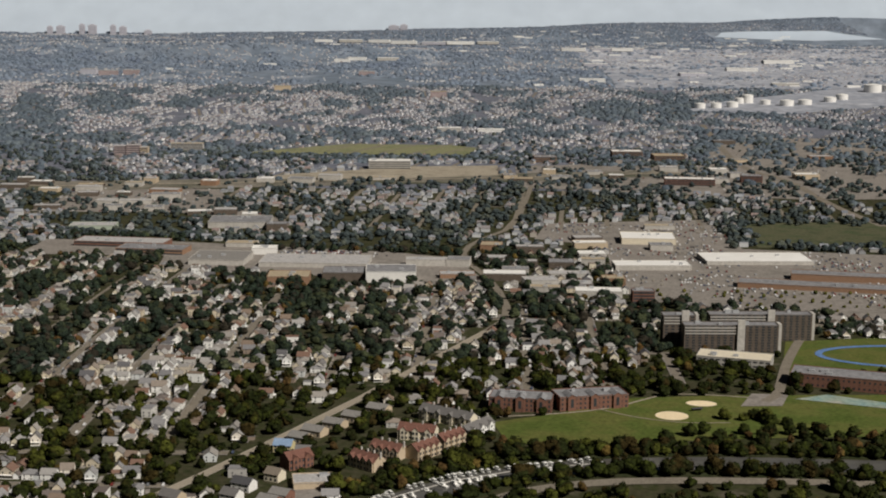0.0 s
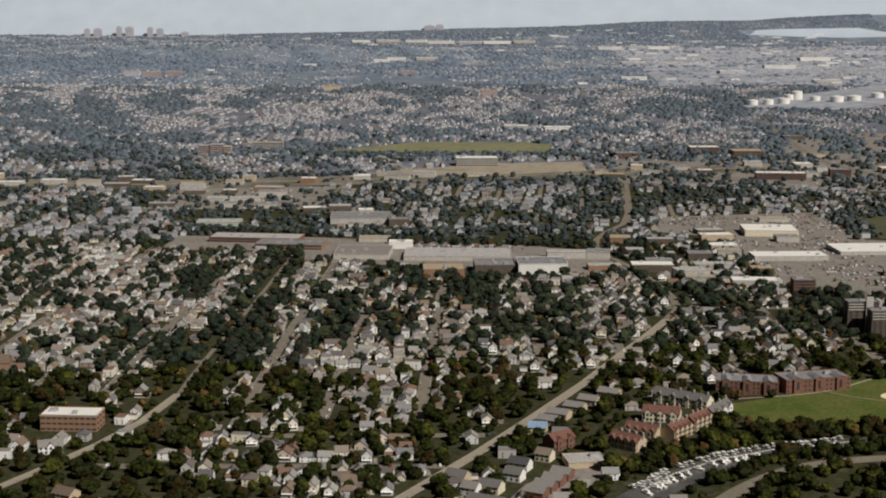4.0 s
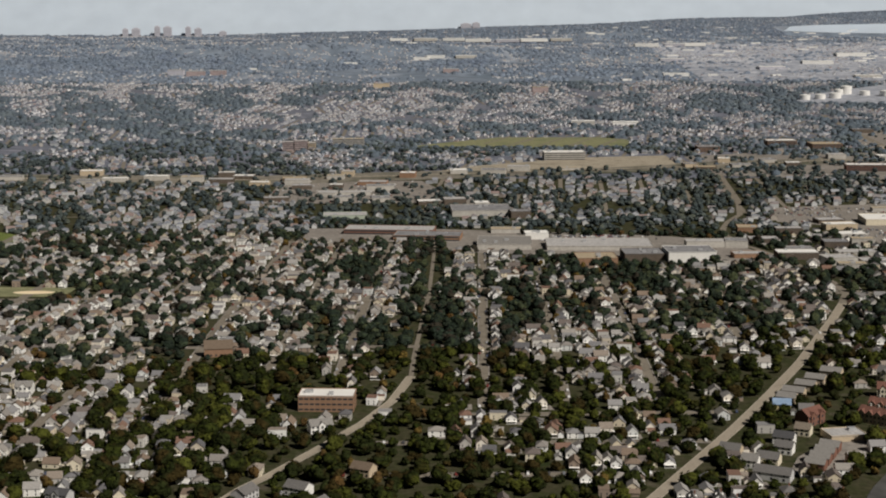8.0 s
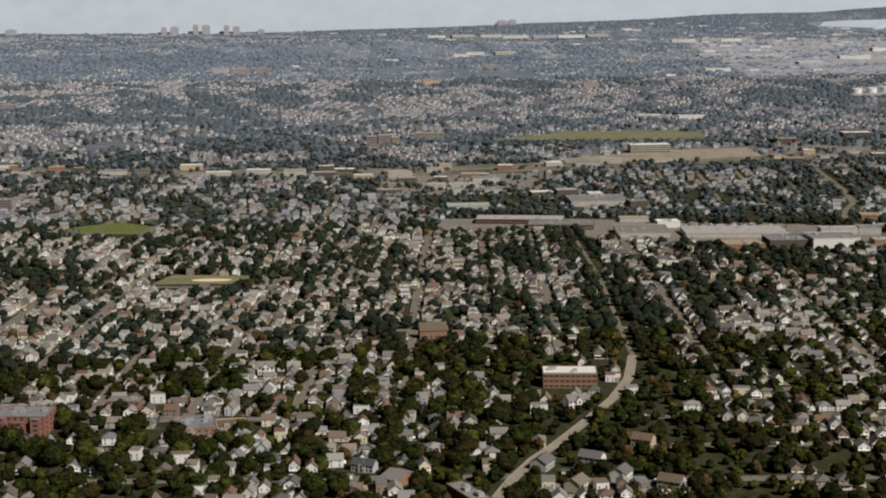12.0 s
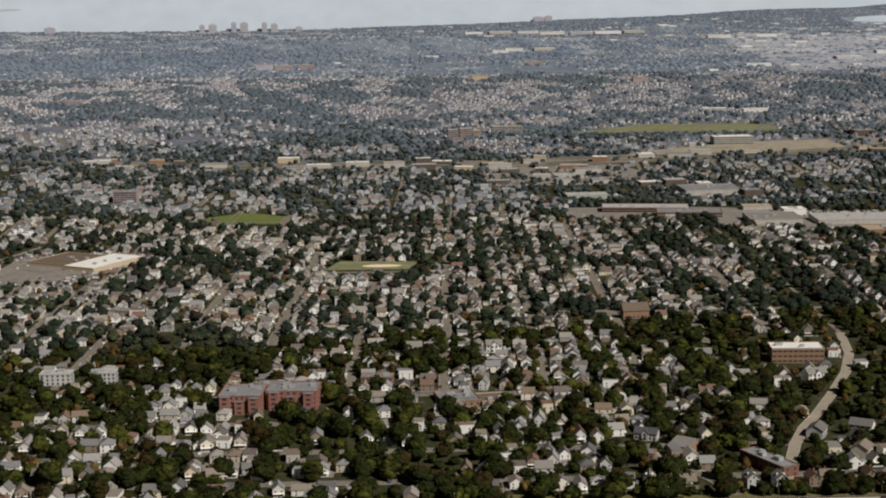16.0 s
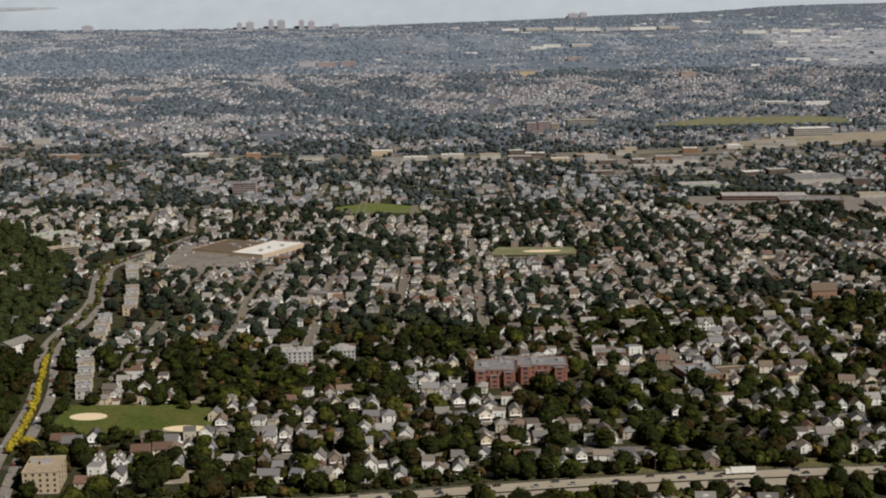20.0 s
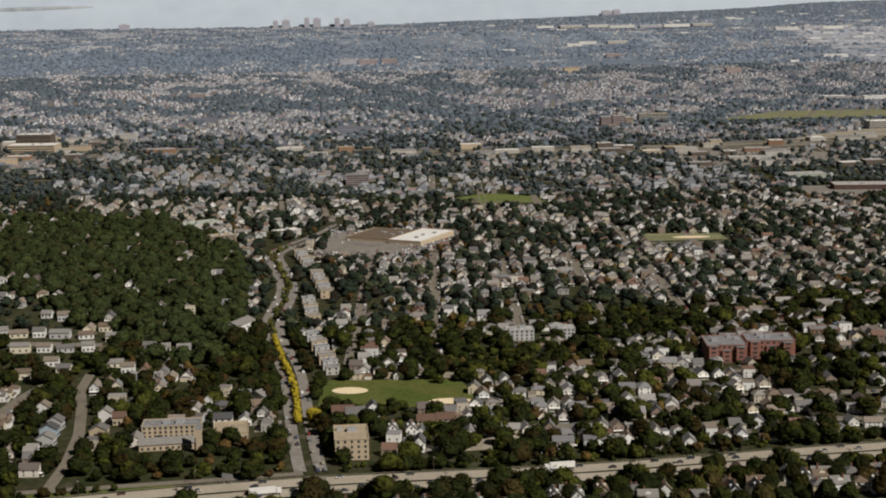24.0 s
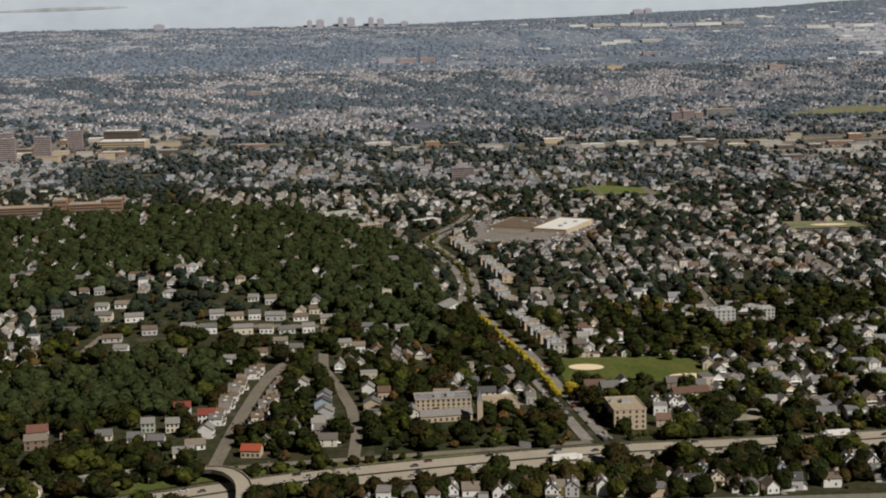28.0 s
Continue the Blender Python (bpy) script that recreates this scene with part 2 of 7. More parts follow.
ROOFS = [("grey", (0.172, 0.165, 0.158)), ("brown", (0.179, 0.138, 0.103)), ("dark grey", (0.096, 0.096, 0.100)), ("pale grey", (0.262, 0.251, 0.234)), ("tan", (0.234, 0.199, 0.158)), ("russet", (0.158, 0.100, 0.076))]
for word, c in ROOFS:
    M[word + " roof"] = material(word.replace(" ", "_") + "_shingles", [c, tuple(v * 0.8 for v in c)], 0.8, 0.9)

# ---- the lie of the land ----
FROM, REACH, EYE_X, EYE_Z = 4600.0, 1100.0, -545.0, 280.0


def step(a, b, v):
    s = np.clip((np.asarray(v, float) - a) / (b - a), 0, 1)
    return s * s * (3 - 2 * s)


def bump_at(x, y, cx, cy, rx, ry):
    return np.exp(-(((x - cx) / rx) ** 2 + ((y - cy) / ry) ** 2))


SHORE_X = (-9000, -3300, -2000, -500, 150, 1200, 3200, 9000)
SHORE_Y = (9700, 9700, 9300, 9900, 11000, 11800, 14000, 21000)


def ground(x, y):
    """Height of the land in metres."""
    x, y = np.asarray(x, float), np.asarray(y, float)
    z = -17 * step(1250, 2100, y) * (1 - 0.75 * step(-900, -1500, x)) * (1 - step(3000, 5200, y))
    z = z + 5 * bump_at(x, y, 190, 1130, 200, 200) + 6 * bump_at(x, y, -1150, 760, 160, 160)
    z = z + 44 * bump_at(x, y, 690, 8700, 300, 300) + 22 * bump_at(x, y, -1330, 1190, 170, 190) + 42 * bump_at(x, y, -700, 6700, 800, 420) + 30 * bump_at(x, y, -2100, 6900, 900, 420)
    z = z + 10 * bump_at(x, y, -900, 7600, 900, 900) + 16 * bump_at(x, y, 100, 9300, 900, 700) + 26 * bump_at(x, y, -2500, 6000, 900, 500)
    z = z + 40 * bump_at(x, y, 1300, 9300, 420, 500) + 30 * bump_at(x, y, 2600, 12200, 1500, 700) + 60 * bump_at(x, y, 4200, 13800, 900, 800)
    z = z + 18 * bump_at(x, y, -3000, 8200, 1200, 700)
    return z - 60 * step(0, 500, y - np.interp(x, SHORE_X, SHORE_Y)) - 4 * step(0, 250, y - np.interp(x, SHORE_X, SHORE_Y) + 250)


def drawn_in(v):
    """Far land, past four and a half thousand units, is pulled towards the mid-flight eye, shrunk and raised to look
    right from the camera, so that the whole place ends within five kilometres.
    """
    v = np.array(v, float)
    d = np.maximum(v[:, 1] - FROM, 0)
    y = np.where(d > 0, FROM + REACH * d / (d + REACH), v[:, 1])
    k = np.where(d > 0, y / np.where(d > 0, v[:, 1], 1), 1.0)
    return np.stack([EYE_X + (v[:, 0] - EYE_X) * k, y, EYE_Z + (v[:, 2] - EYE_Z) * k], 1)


def inside(poly, x, y):
    x, y = np.asarray(x, float), np.asarray(y, float)
    hit = np.zeros(x.shape, bool)
    for (x0, y0), (x1, y1) in zip(poly, poly[1:] + poly[:1]):
        cross = (y0 > y) != (y1 > y)
        hit ^= cross & (x < (x1 - x0) * (y - y0) / ((y1 - y0) or 1e-9) + x0)
    return hit


def near_line(line, x, y):
    """Distance from points to a polyline."""
    x, y = np.asarray(x, float), np.asarray(y, float)
    best = np.full(x.shape, 1e9)
    for (x0, y0), (x1, y1) in zip(line, line[1:]):
        dx, dy = x1 - x0, y1 - y0
        s = np.clip(((x - x0) * dx + (y - y0) * dy) / (dx * dx + dy * dy), 0, 1)
        best = np.minimum(best, np.hypot(x - x0 - s * dx, y - y0 - s * dy))
    return best


def mesh_object(name, verts, faces, mats, index=None, smooth=False):
    me = bpy.data.meshes.new(name)
    me.from_pydata([tuple(v) for v in verts], [], [tuple(f) for f in faces])
    for m in mats:
        me.materials.append(m)
    if index is not None:
        me.polygons.foreach_set("material_index", np.asarray(index, np.int32))
    if smooth:
        me.polygons.foreach_set("use_smooth", np.ones(len(me.polygons), bool))
    me.update()
    return new(name, me)


def part(name, bm, mat, parent, label=""):
    """Links a bmesh as one mesh object under a thing or a part."""
    me = bpy.data.meshes.new(name)
    bm.to_mesh(me)
    bm.free()
    me.materials.append(mat)
    ob = new(name, me)
    ob.parent = parent
    return tagged(ob, label)


def share(name, me, parent, m, label=""):
    """One more object on a mesh that other pieces use too."""
    ob = new(name, me)
    ob.parent, ob.matrix_local = parent, m
    return tagged(ob, label)


def box(bm, x0, x1, y0, y1, z0, z1):
    v = [bm.verts.new(p) for p in ((x0, y0, z0), (x1, y0, z0), (x1, y1, z0), (x0, y1, z0), (x0, y0, z1), (x1, y0, z1), (x1, y1, z1), (x0, y1, z1))]
    for f in ((3, 2, 1, 0), (4, 5, 6, 7), (0, 1, 5, 4), (1, 2, 6, 5), (2, 3, 7, 6), (3, 0, 4, 7)):
        bm.faces.new([v[i] for i in f])
    return bm


def box_mesh(name, size, mat):
    w, d, h = size
    bm = box(bmesh.new(), -w / 2, w / 2, -d / 2, d / 2, 0, h)
    me = bpy.data.meshes.new(name)
    bm.to_mesh(me)
    bm.free()
    me.materials.append(mat)
    return me


def thing(name, x, y, turn, label, category, group="", sink=0.3):
    ob = new(name)
    ob.matrix_world = pose(x, y, float(ground(x, y)) - sink, 0, 0, turn)
    return tagged(ob, label, category, group)


def patch(name, poly, mat, lift=0.25, cell=25.0, label="", category="ground", kind="structure"):
    """A flat piece of ground with the outline poly, lying on the land."""
    bm = bmesh.new()
    ring = []
    for (x0, y0), (x1, y1) in zip(poly, poly[1:] + poly[:1]):
        n = max(1, int(math.hypot(x1 - x0, y1 - y0) / cell))
        ring += [(x0 + (x1 - x0) * k / n, y0 + (y1 - y0) * k / n) for k in range(n)]
    vs = [bm.verts.new((x, y, 0)) for x, y in ring]
    bmesh.ops.triangle_fill(bm, use_beauty=True, edges=[bm.edges.new((a, b)) for a, b in zip(vs, vs[1:] + vs[:1])])
    bmesh.ops.recalc_face_normals(bm, faces=bm.faces)
    for _ in range(4):
        long = [e for e in bm.edges if e.calc_length() > cell * 1.6]
        if not long:
            break
        bmesh.ops.subdivide_edges(bm, edges=long, cuts=1)
        bmesh.ops.triangulate(bm, faces=bm.faces)
    co = np.array([v.co for v in bm.verts])
    co[:, 2] = ground(co[:, 0], co[:, 1]) + lift
    for v, p in zip(bm.verts, drawn_in(co)):
        v.co = p
    for f in bm.faces:
        f.normal_update()
        if f.normal.z < 0:
            f.normal_flip()
    me = bpy.data.meshes.new(name)
    bm.to_mesh(me)
    bm.free()
    me.materials.append(mat)
    return tagged(new(name, me), label, category, kind=kind)


def resampled(line, gap):
    pts = []
    for (x0, y0), (x1, y1) in zip(line, line[1:]):
        n = max(1, int(math.hypot(x1 - x0, y1 - y0) / gap))
        pts += [(x0 + (x1 - x0) * k / n, y0 + (y1 - y0) * k / n) for k in range(n)]
    return pts + [line[-1]]


def rounded(line, times=2):
    for _ in range(times):
        out = [line[0]]
        for (x0, y0), (x1, y1) in zip(line, line[1:]):
            out += [(0.75 * x0 + 0.25 * x1, 0.75 * y0 + 0.25 * y1), (0.25 * x0 + 0.75 * x1, 0.25 * y0 + 0.75 * y1)]
        line = out + [line[-1]]
    return line


def ribbon(line, width, lift, gap=12.0, offset=0.0):
    """Vertices and faces of a strip along a line, lying on the land."""
    p = np.array(resampled(line, gap))
    d = np.gradient(p, axis=0)
    d /= np.maximum(np.hypot(d[:, 0], d[:, 1]), 1e-6)[:, None]
    side = np.stack([d[:, 1], -d[:, 0]], 1)
    verts = []
    for o in (offset - width / 2, offset + width / 2):
        q = p + side * o
        verts.append(np.column_stack([q, ground(q[:, 0], q[:, 1]) + lift]))
    n = len(p)
    faces = [(k, n + k, n + k + 1, k + 1) for k in range(n - 1)]
    return drawn_in(np.concatenate(verts)), faces


def joined(name, pieces, mat, label, category, kind="structure"):
    verts, faces, o = [], [], 0
    for v, f in pieces:
        verts.append(v)
        faces += [tuple(i + o for i in q) for q in f]
        o += len(v)
    return tagged(mesh_object(name, np.concatenate(verts), faces, [mat]), label, category, kind=kind)


# ---- ground and sea ----
def sheet(name, xs, ys, height, mat, label, category):
    gx, gy = np.meshgrid(xs, ys)
    v = drawn_in(np.column_stack([gx.ravel(), gy.ravel(), height(gx, gy).ravel()]))
    nx, ny = len(xs), len(ys)
    i = (np.arange(ny - 1)[:, None] * nx + np.arange(nx - 1)[None, :]).ravel()
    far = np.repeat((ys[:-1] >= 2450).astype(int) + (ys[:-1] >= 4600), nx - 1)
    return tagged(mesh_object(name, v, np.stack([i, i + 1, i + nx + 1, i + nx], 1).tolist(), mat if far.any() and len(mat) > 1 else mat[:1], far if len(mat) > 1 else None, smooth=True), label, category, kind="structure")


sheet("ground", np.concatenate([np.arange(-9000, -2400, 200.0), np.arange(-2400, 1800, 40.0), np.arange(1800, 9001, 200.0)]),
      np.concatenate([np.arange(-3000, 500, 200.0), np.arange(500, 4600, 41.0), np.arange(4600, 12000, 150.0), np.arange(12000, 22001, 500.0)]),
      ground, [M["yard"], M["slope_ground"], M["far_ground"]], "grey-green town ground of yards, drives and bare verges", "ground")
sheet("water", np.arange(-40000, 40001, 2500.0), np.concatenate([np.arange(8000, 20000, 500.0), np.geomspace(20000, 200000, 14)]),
      lambda x, y: 0 * x - 6.0, [M["sea"]], "pale grey-blue sea with the bright sky painted in, reaching the horizon", "water")

# ---- the plan: roads, open ground, woods ----
HIGHWAY = rounded([(-1700, 555), (-1450, 590), (-1300, 630), (-1217, 656), (-1165, 665), (-1113, 676), (-1064, 687), (-1000, 699), (-880, 712), (-720, 742), (-556, 752), (-400, 757), (-100, 760), (100, 740)])
RIVER = rounded([(-60, 820), (-40, 880), (-15, 925), (22, 975), (55, 1003), (95, 1023), (140, 1037), (220, 1045), (320, 1046), (480, 1050), (700, 1050)])
MAIN = [(-230, 760), (-169, 886), (-100, 1021), (-65, 1094), (-20, 1192), (42, 1348), (70, 1425)]
MAIN_NORTH = rounded([(70, 1425), (93, 1498), (78, 1687), (40, 1861), (52, 1973), (108, 2110), (141, 2520)], 1)
OFFICE_ROAD = rounded([(-440, 800), (-413, 888), (-384, 943), (-331, 1066), (-316, 1158)], 1)
OFFICE_LANE = [(-316, 1158), (-316, 1205), (-309, 1484), (-309, 1840)]
PARKWAY = rounded([(-1042, 716), (-1045, 735), (-1055, 813), (-1068, 944), (-1090, 1040), (-1097, 1090), (-1093, 1170), (-1094, 1239), (-1110, 1335), (-1125, 1415), (-1114, 1474), (-1082, 1565), (-1068, 1640)])
HALL_ROAD = rounded([(-516, 875), (-512, 856), (-503, 837), (-490, 820), (-477, 790), (-472, 775)])
RIVER_ROAD = rounded([(20, 900), (51, 949), (86, 985), (117, 1000), (158, 1009), (248, 1013), (340, 1012), (520, 1010)])
HILL_STREET = rounded([(-1256, 690), (-1253, 746), (-1249, 806), (-1244, 869), (-1232, 905)], 1)
HILL_COURT = [(-1180, 692), (-1179, 735), (-1184, 790), (-1195, 850), (-1206, 898), (-1208, 941)]
WOOD_STREET = [(-1400, 880), (-1390, 919), (-1371, 1020)]
RAMP = rounded([(-1480, 640), (-1420, 650), (-1367, 664), (-1320, 684), (-1289, 689), (-1268, 682), (-1247, 667), (-1238, 652), (-1234, 636), (-1232, 600), (-1232, 560)], 1)
FRONTAGE = rounded([(-1289, 690), (-1270, 686), (-1247, 684), (-1219, 687), (-1179, 689), (-1144, 693), (-1100, 700), (-1046, 712)])
COVE = [(1864, 9427), (2351, 9086), (2901, 9500), (3100, 11259), (2500, 11000), (2213, 10647)]
COVE_SIDE = [(1700, 8700), (2351, 8300), (3000, 8800), (3150, 11259), (2500, 11100), (2100, 10700)]
CURVE_EAST = rounded([(560, 3600), (537, 3211), (512, 2780), (571, 2631), (570, 2369), (600, 2150)])
SCHOOL_ROAD = rounded([(270, 1190), (283, 1211), (292, 1246), (308, 1310), (324, 1363), (341, 1415), (371, 1479)], 1)
LINES = {"main": (MAIN, 5.8), "main_north": (MAIN_NORTH, 8), "office": (OFFICE_ROAD, 5), "lane": (OFFICE_LANE, 3.8), "river_road": (RIVER_ROAD, 11), "hill_street": (HILL_STREET, 8), "hill_court": (HILL_COURT, 7), "wood_street": (WOOD_STREET, 5), "frontage": (FRONTAGE, 6), "hall_road": (HALL_ROAD, 6), "curve": (CURVE_EAST, 13), "school_road": (SCHOOL_ROAD, 8)}
PARK = [(74, 1128), (120, 1150), (176, 1193), (263, 1208), (361, 1221), (470, 1225), (470, 1118), (336, 1112), (215, 1092), (143, 1072), (84, 1081)]
TRACK_FIELD = [(300, 1285), (325, 1400), (470, 1440), (520, 1290), (400, 1265)]
BALL_PARK = [(-1046, 918), (-955, 918), (-940, 862), (-1018, 838), (-1046, 850)]
FIELD = [(-930, 1845), (-808, 1832), (-815, 1900), (-880, 1950), (-925, 1905)]
FIELD_2 = [(-745, 1470), (-655, 1470), (-655, 1520), (-735, 1525)]
MEADOW = [(-393, 2936), (-250, 2905), (40, 2930), (55, 3080), (0, 3125), (-200, 3130), (-330, 3010)]
BARE = [(-320, 2560), (-79, 2592), (90, 2650), (90, 2790), (-60, 2760), (-250, 2640)]
RAIL = [(-2600, 2390), (-1700, 2390), (-950, 2420), (-596, 2390), (-300, 2465), (88, 2560), (400, 2670), (400, 2760), (70, 2665), (-300, 2575), (-596, 2510), (-950, 2530), (-1700, 2500), (-2600, 2500)]
WORKS = [(-470, 1840), (-300, 1840), (-290, 1760), (-60, 1700), (-10, 1655), (70, 1690), (35, 1850), (-40, 1890), (-300, 1950), (-470, 1960)]
YARDS = [(-560, 2190), (-330, 2190), (-200, 2060), (-190, 2120), (-300, 2300), (-340, 2440), (-560, 2440)]
STORES = [(215, 1590), (560, 1440), (620, 1900), (380, 1950), (370, 2190), (150, 2140), (130, 2010), (215, 1960), (205, 1700)]
SHOPS = [(95, 1600), (205, 1590), (205, 1960), (130, 2000), (65, 1960)]
MARSH = [(400, 1960), (640, 1965), (680, 2180), (412, 2180)]
BIG_STORE = [(-1075, 1405), (-985, 1395), (-905, 1545), (-960, 1610), (-1075, 1590)]
EAST_WORKS = [(120, 2500), (560, 2400), (1200, 2500), (1200, 3300), (560, 3350), (470, 2900), (120, 2780)]
TANK_FARM = [(560, 3920), (800, 3880), (1300, 4250), (1500, 4800), (1150, 4760), (640, 4150)]
NORTH_WORKS = [(-1900, 2270), (-1640, 2250), (-1450, 2430), (-1500, 2720), (-2000, 2620)]
HILL_WOOD = [(-2100, 1150), (-1590, 1120), (-1440, 1080), (-1345, 1180), (-1215, 1030), (-1125, 930), (-1118, 1058), (-1125, 1191), (-1140, 1300), (-1180, 1500), (-1290, 1690), (-1440, 1700), (-1640, 1640), (-2100, 1700)]
HIGHWAY_WOOD = [(-1168, 698), (-1060, 702), (-1064, 752), (-1100, 768), (-1168, 748)]
LOWER_WOOD = [(-1500, 780), (-1400, 780), (-1290, 800), (-1272, 850), (-1275, 935), (-1340, 945), (-1420, 880), (-1500, 900)]
RIVER_BELT = [(-20, 985), (10, 1015), (60, 1050), (120, 1068), (340, 1085), (480, 1088), (480, 1066), (200, 1058), (130, 1050), (80, 1036), (40, 1014), (5, 975)]
SOUTH_BELT = [(30, 955), (60, 990), (110, 1018), (160, 1028), (480, 1030), (480, 1019), (240, 1020), (150, 1016), (110, 1009), (80, 994), (45, 958)]
FRONTS = [[(-905, 1842), (-806, 1834), (-800, 1785), (-905, 1790)], [(-745, 1472), (-655, 1472), (-655, 1430), (-745, 1430)]]
MARINA_LOT = [(-85, 926), (-72, 960), (-47, 992), (-24, 996), (-22, 982), (-31, 959), (-58, 930)]
TREELESS = [[(-985, 816), (-936, 820), (-934, 868), (-980, 862)], [(-1247, 684), (-1227, 684), (-1227, 705), (-1247, 705)], [(-1274, 742), (-1233, 742), (-1221, 905), (-1257, 905)], [(-398, 1030), (-340, 1030), (-345, 1064), (-395, 1064)], [(-1300, 738), (-1284, 738), (-1284, 760), (-1300, 760)], [(2, 1042), (32, 1040), (62, 1092), (40, 1118), (10, 1100)], [(-1148, 765), (-1105, 765), (-1103, 732), (-1148, 726)], [(-1200, 692), (-1150, 692), (-1150, 700), (-1200, 700)]]
OPEN = FRONTS + [MARINA_LOT, PARK, TRACK_FIELD, BALL_PARK, FIELD, FIELD_2, MEADOW, BARE, RAIL, WORKS, YARDS, STORES, MARSH, BIG_STORE, EAST_WORKS, TANK_FARM, NORTH_WORKS]
WOODS = [HILL_WOOD, HIGHWAY_WOOD, LOWER_WOOD, RIVER_BELT, SOUTH_BELT]

patch("park_lawn", PARK, M["lawn"], 0.25, label="mown green school playing field", category="lawn")
patch("sports_field", TRACK_FIELD, M["lawn"], 0.25, label="green infield around a running track", category="lawn")
patch("park_lawn", BALL_PARK, M["lawn"], 0.25, label="small green neighbourhood ball park", category="lawn")
patch("playing_field", FIELD, M["field_lawn"], 0.25, label="green playing field among houses", category="lawn")
patch("playing_field", FIELD_2, M["meadow"], 0.25, label="worn narrow playing field between houses", category="lawn")
patch("meadow", MEADOW, M["meadow"], 0.3, 40, label="dry yellow-green meadow edged by trees", category="meadow")
patch("bare_lot", BARE, M["bare"], 0.75, 40, label="bare sandy building site", category="ground")
patch("rail_corridor", RAIL, M["verge"], 0.55, 40, label="long bare railway corridor", category="ground")
joined("railway", [ribbon([(-2600, 2445), (-1700, 2445), (-950, 2475), (-596, 2450), (-300, 2520), (88, 2612), (400, 2715)], 9, 1.2, 30)], M["bare"], "long pale ballast bed of a railway", "railway")
patch("factory_yard", WORKS, M["lot"], 0.3, 40, label="paved factory yards and car parks", category="car park")
patch("factory_yard", YARDS, M["lot"], 0.46, 40, label="paved yards between workshops", category="car park")
patch("car_park", STORES, M["lot"], 0.3, 40, label="wide grey shopping-centre car park", category="car park")
patch("car_park", MARINA_LOT, M["lot"], 0.3, 15, label="tan paved yard beside the boats", category="car park")
patch("car_park", [(250, 1175), (280, 1179), (291, 1212), (264, 1212)], M["lot"], 0.5, 15, label="small car park beside a playing field", category="car park")
joined("path", [ribbon(rounded([(74, 1140), (128, 1150), (160, 1165), (185, 1190), (202, 1206), (237, 1205), (262, 1200)]), 2.2, 0.42), ribbon(rounded([(150, 1160), (172, 1140), (205, 1128), (236, 1132)]), 1.2, 0.44)], M["bare"], "pale worn paths across a school field", "path")
patch("marsh", MARSH, M["marsh"], 0.5, 40, label="green reed marsh", category="marsh")
patch("car_park", BIG_STORE, M["lot"], 0.3, 30, label="supermarket car park", category="car park")
patch("factory_yard", EAST_WORKS, M["lot"], 0.42, 60, label="grey industrial yards", category="car park")
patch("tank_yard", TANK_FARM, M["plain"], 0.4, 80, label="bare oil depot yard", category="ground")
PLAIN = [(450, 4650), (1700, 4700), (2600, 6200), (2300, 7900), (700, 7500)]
patch("factory_yard", PLAIN, M["plain"], 1.2, 150, label="distant industrial plain, paled by painted haze", category="ground")
patch("factory_yard", NORTH_WORKS, M["lot"], 0.3, 60, label="paved town-centre yards", category="car park")
patch("play_court", [(-1030, 921), (-990, 921), (-990, 938), (-1030, 938)], M["tan_roof"], 0.3, 20, label="brown clay play court behind a ball field", category="court")
patch("play_court", [(-984, 921), (-955, 921), (-955, 936), (-984, 936)], M["bare"], 0.3, 20, label="sandy playground", category="court")
patch("bare_lot", [(-513, 862), (-502, 855), (-492, 846), (-482, 818), (-489, 812), (-500, 840)], M["concrete"], 0.36, 20, label="pale worn forecourt", category="ground")
patch("bare_lot", [(-972, 750), (-900, 764), (-896, 786), (-975, 778)], M["bare"], 0.3, 20, label="sandy lot beside the motorway", category="ground")
for wood in WOODS:
    patch("woodland_floor", wood, M["woodland"], 0.2, 40, label="dark leaf-strewn woodland floor", category="ground")
joined("water", [ribbon(RIVER, 24, 0.35)], M["river"], "dark still river", "water")
joined("road", [ribbon(HIGHWAY, 12.5, 0.5, offset=-7.4), ribbon(HIGHWAY, 12.5, 0.5, offset=7.4)], M["concrete"], "pale concrete motorway with two carriageways", "road")
joined("road", [ribbon(PARKWAY, 7.0, 0.4, offset=-5.8), ribbon(PARKWAY, 7.0, 0.4, offset=5.8)], M["lot"], "divided grey parkway with a planted median", "road")
joined("road", [ribbon(line, w, 0.42 + 0.013 * k) for k, (line, w) in enumerate(LINES.values()) if line not in (MAIN, OFFICE_ROAD)], M["asphalt"], "grey asphalt main roads", "road")
joined("road", [ribbon(MAIN, 6.0, 0.6), ribbon(OFFICE_ROAD, 5.0, 0.6)], M["pale_road"], "worn pale tan-grey main roads", "road")
joined("pavement", [ribbon(line, 1.0, 0.5, offset=s * (w / 2 + 0.6)) for line, w in (LINES["main"], LINES["office"]) for s in (-1, 1)], M["concrete"], "pale concrete pavements along the main roads", "pavement")
joined("road", [ribbon([p for p in RAMP if p[0] < -1285], 8.5, 0.56)], M["concrete"], "pale concrete motorway slip road", "road")
joined("barrier", [ribbon(HIGHWAY, 0.7, 1.3), ribbon(HIGHWAY, 0.4, 1.1, offset=-14.2), ribbon(HIGHWAY, 0.4, 1.1, offset=14.2)], M["concrete"], "low pale concrete motorway barriers", "barrier")
patch("verge", [(-1330, 640), (-1262, 664), (-1217, 674), (-1113, 691), (-1113, 695), (-1219, 682), (-1246, 679), (-1268, 676), (-1300, 682), (-1330, 676)], M["lawn"], 0.3, 12, "olive-green grass strip beside the motorway", "lawn")

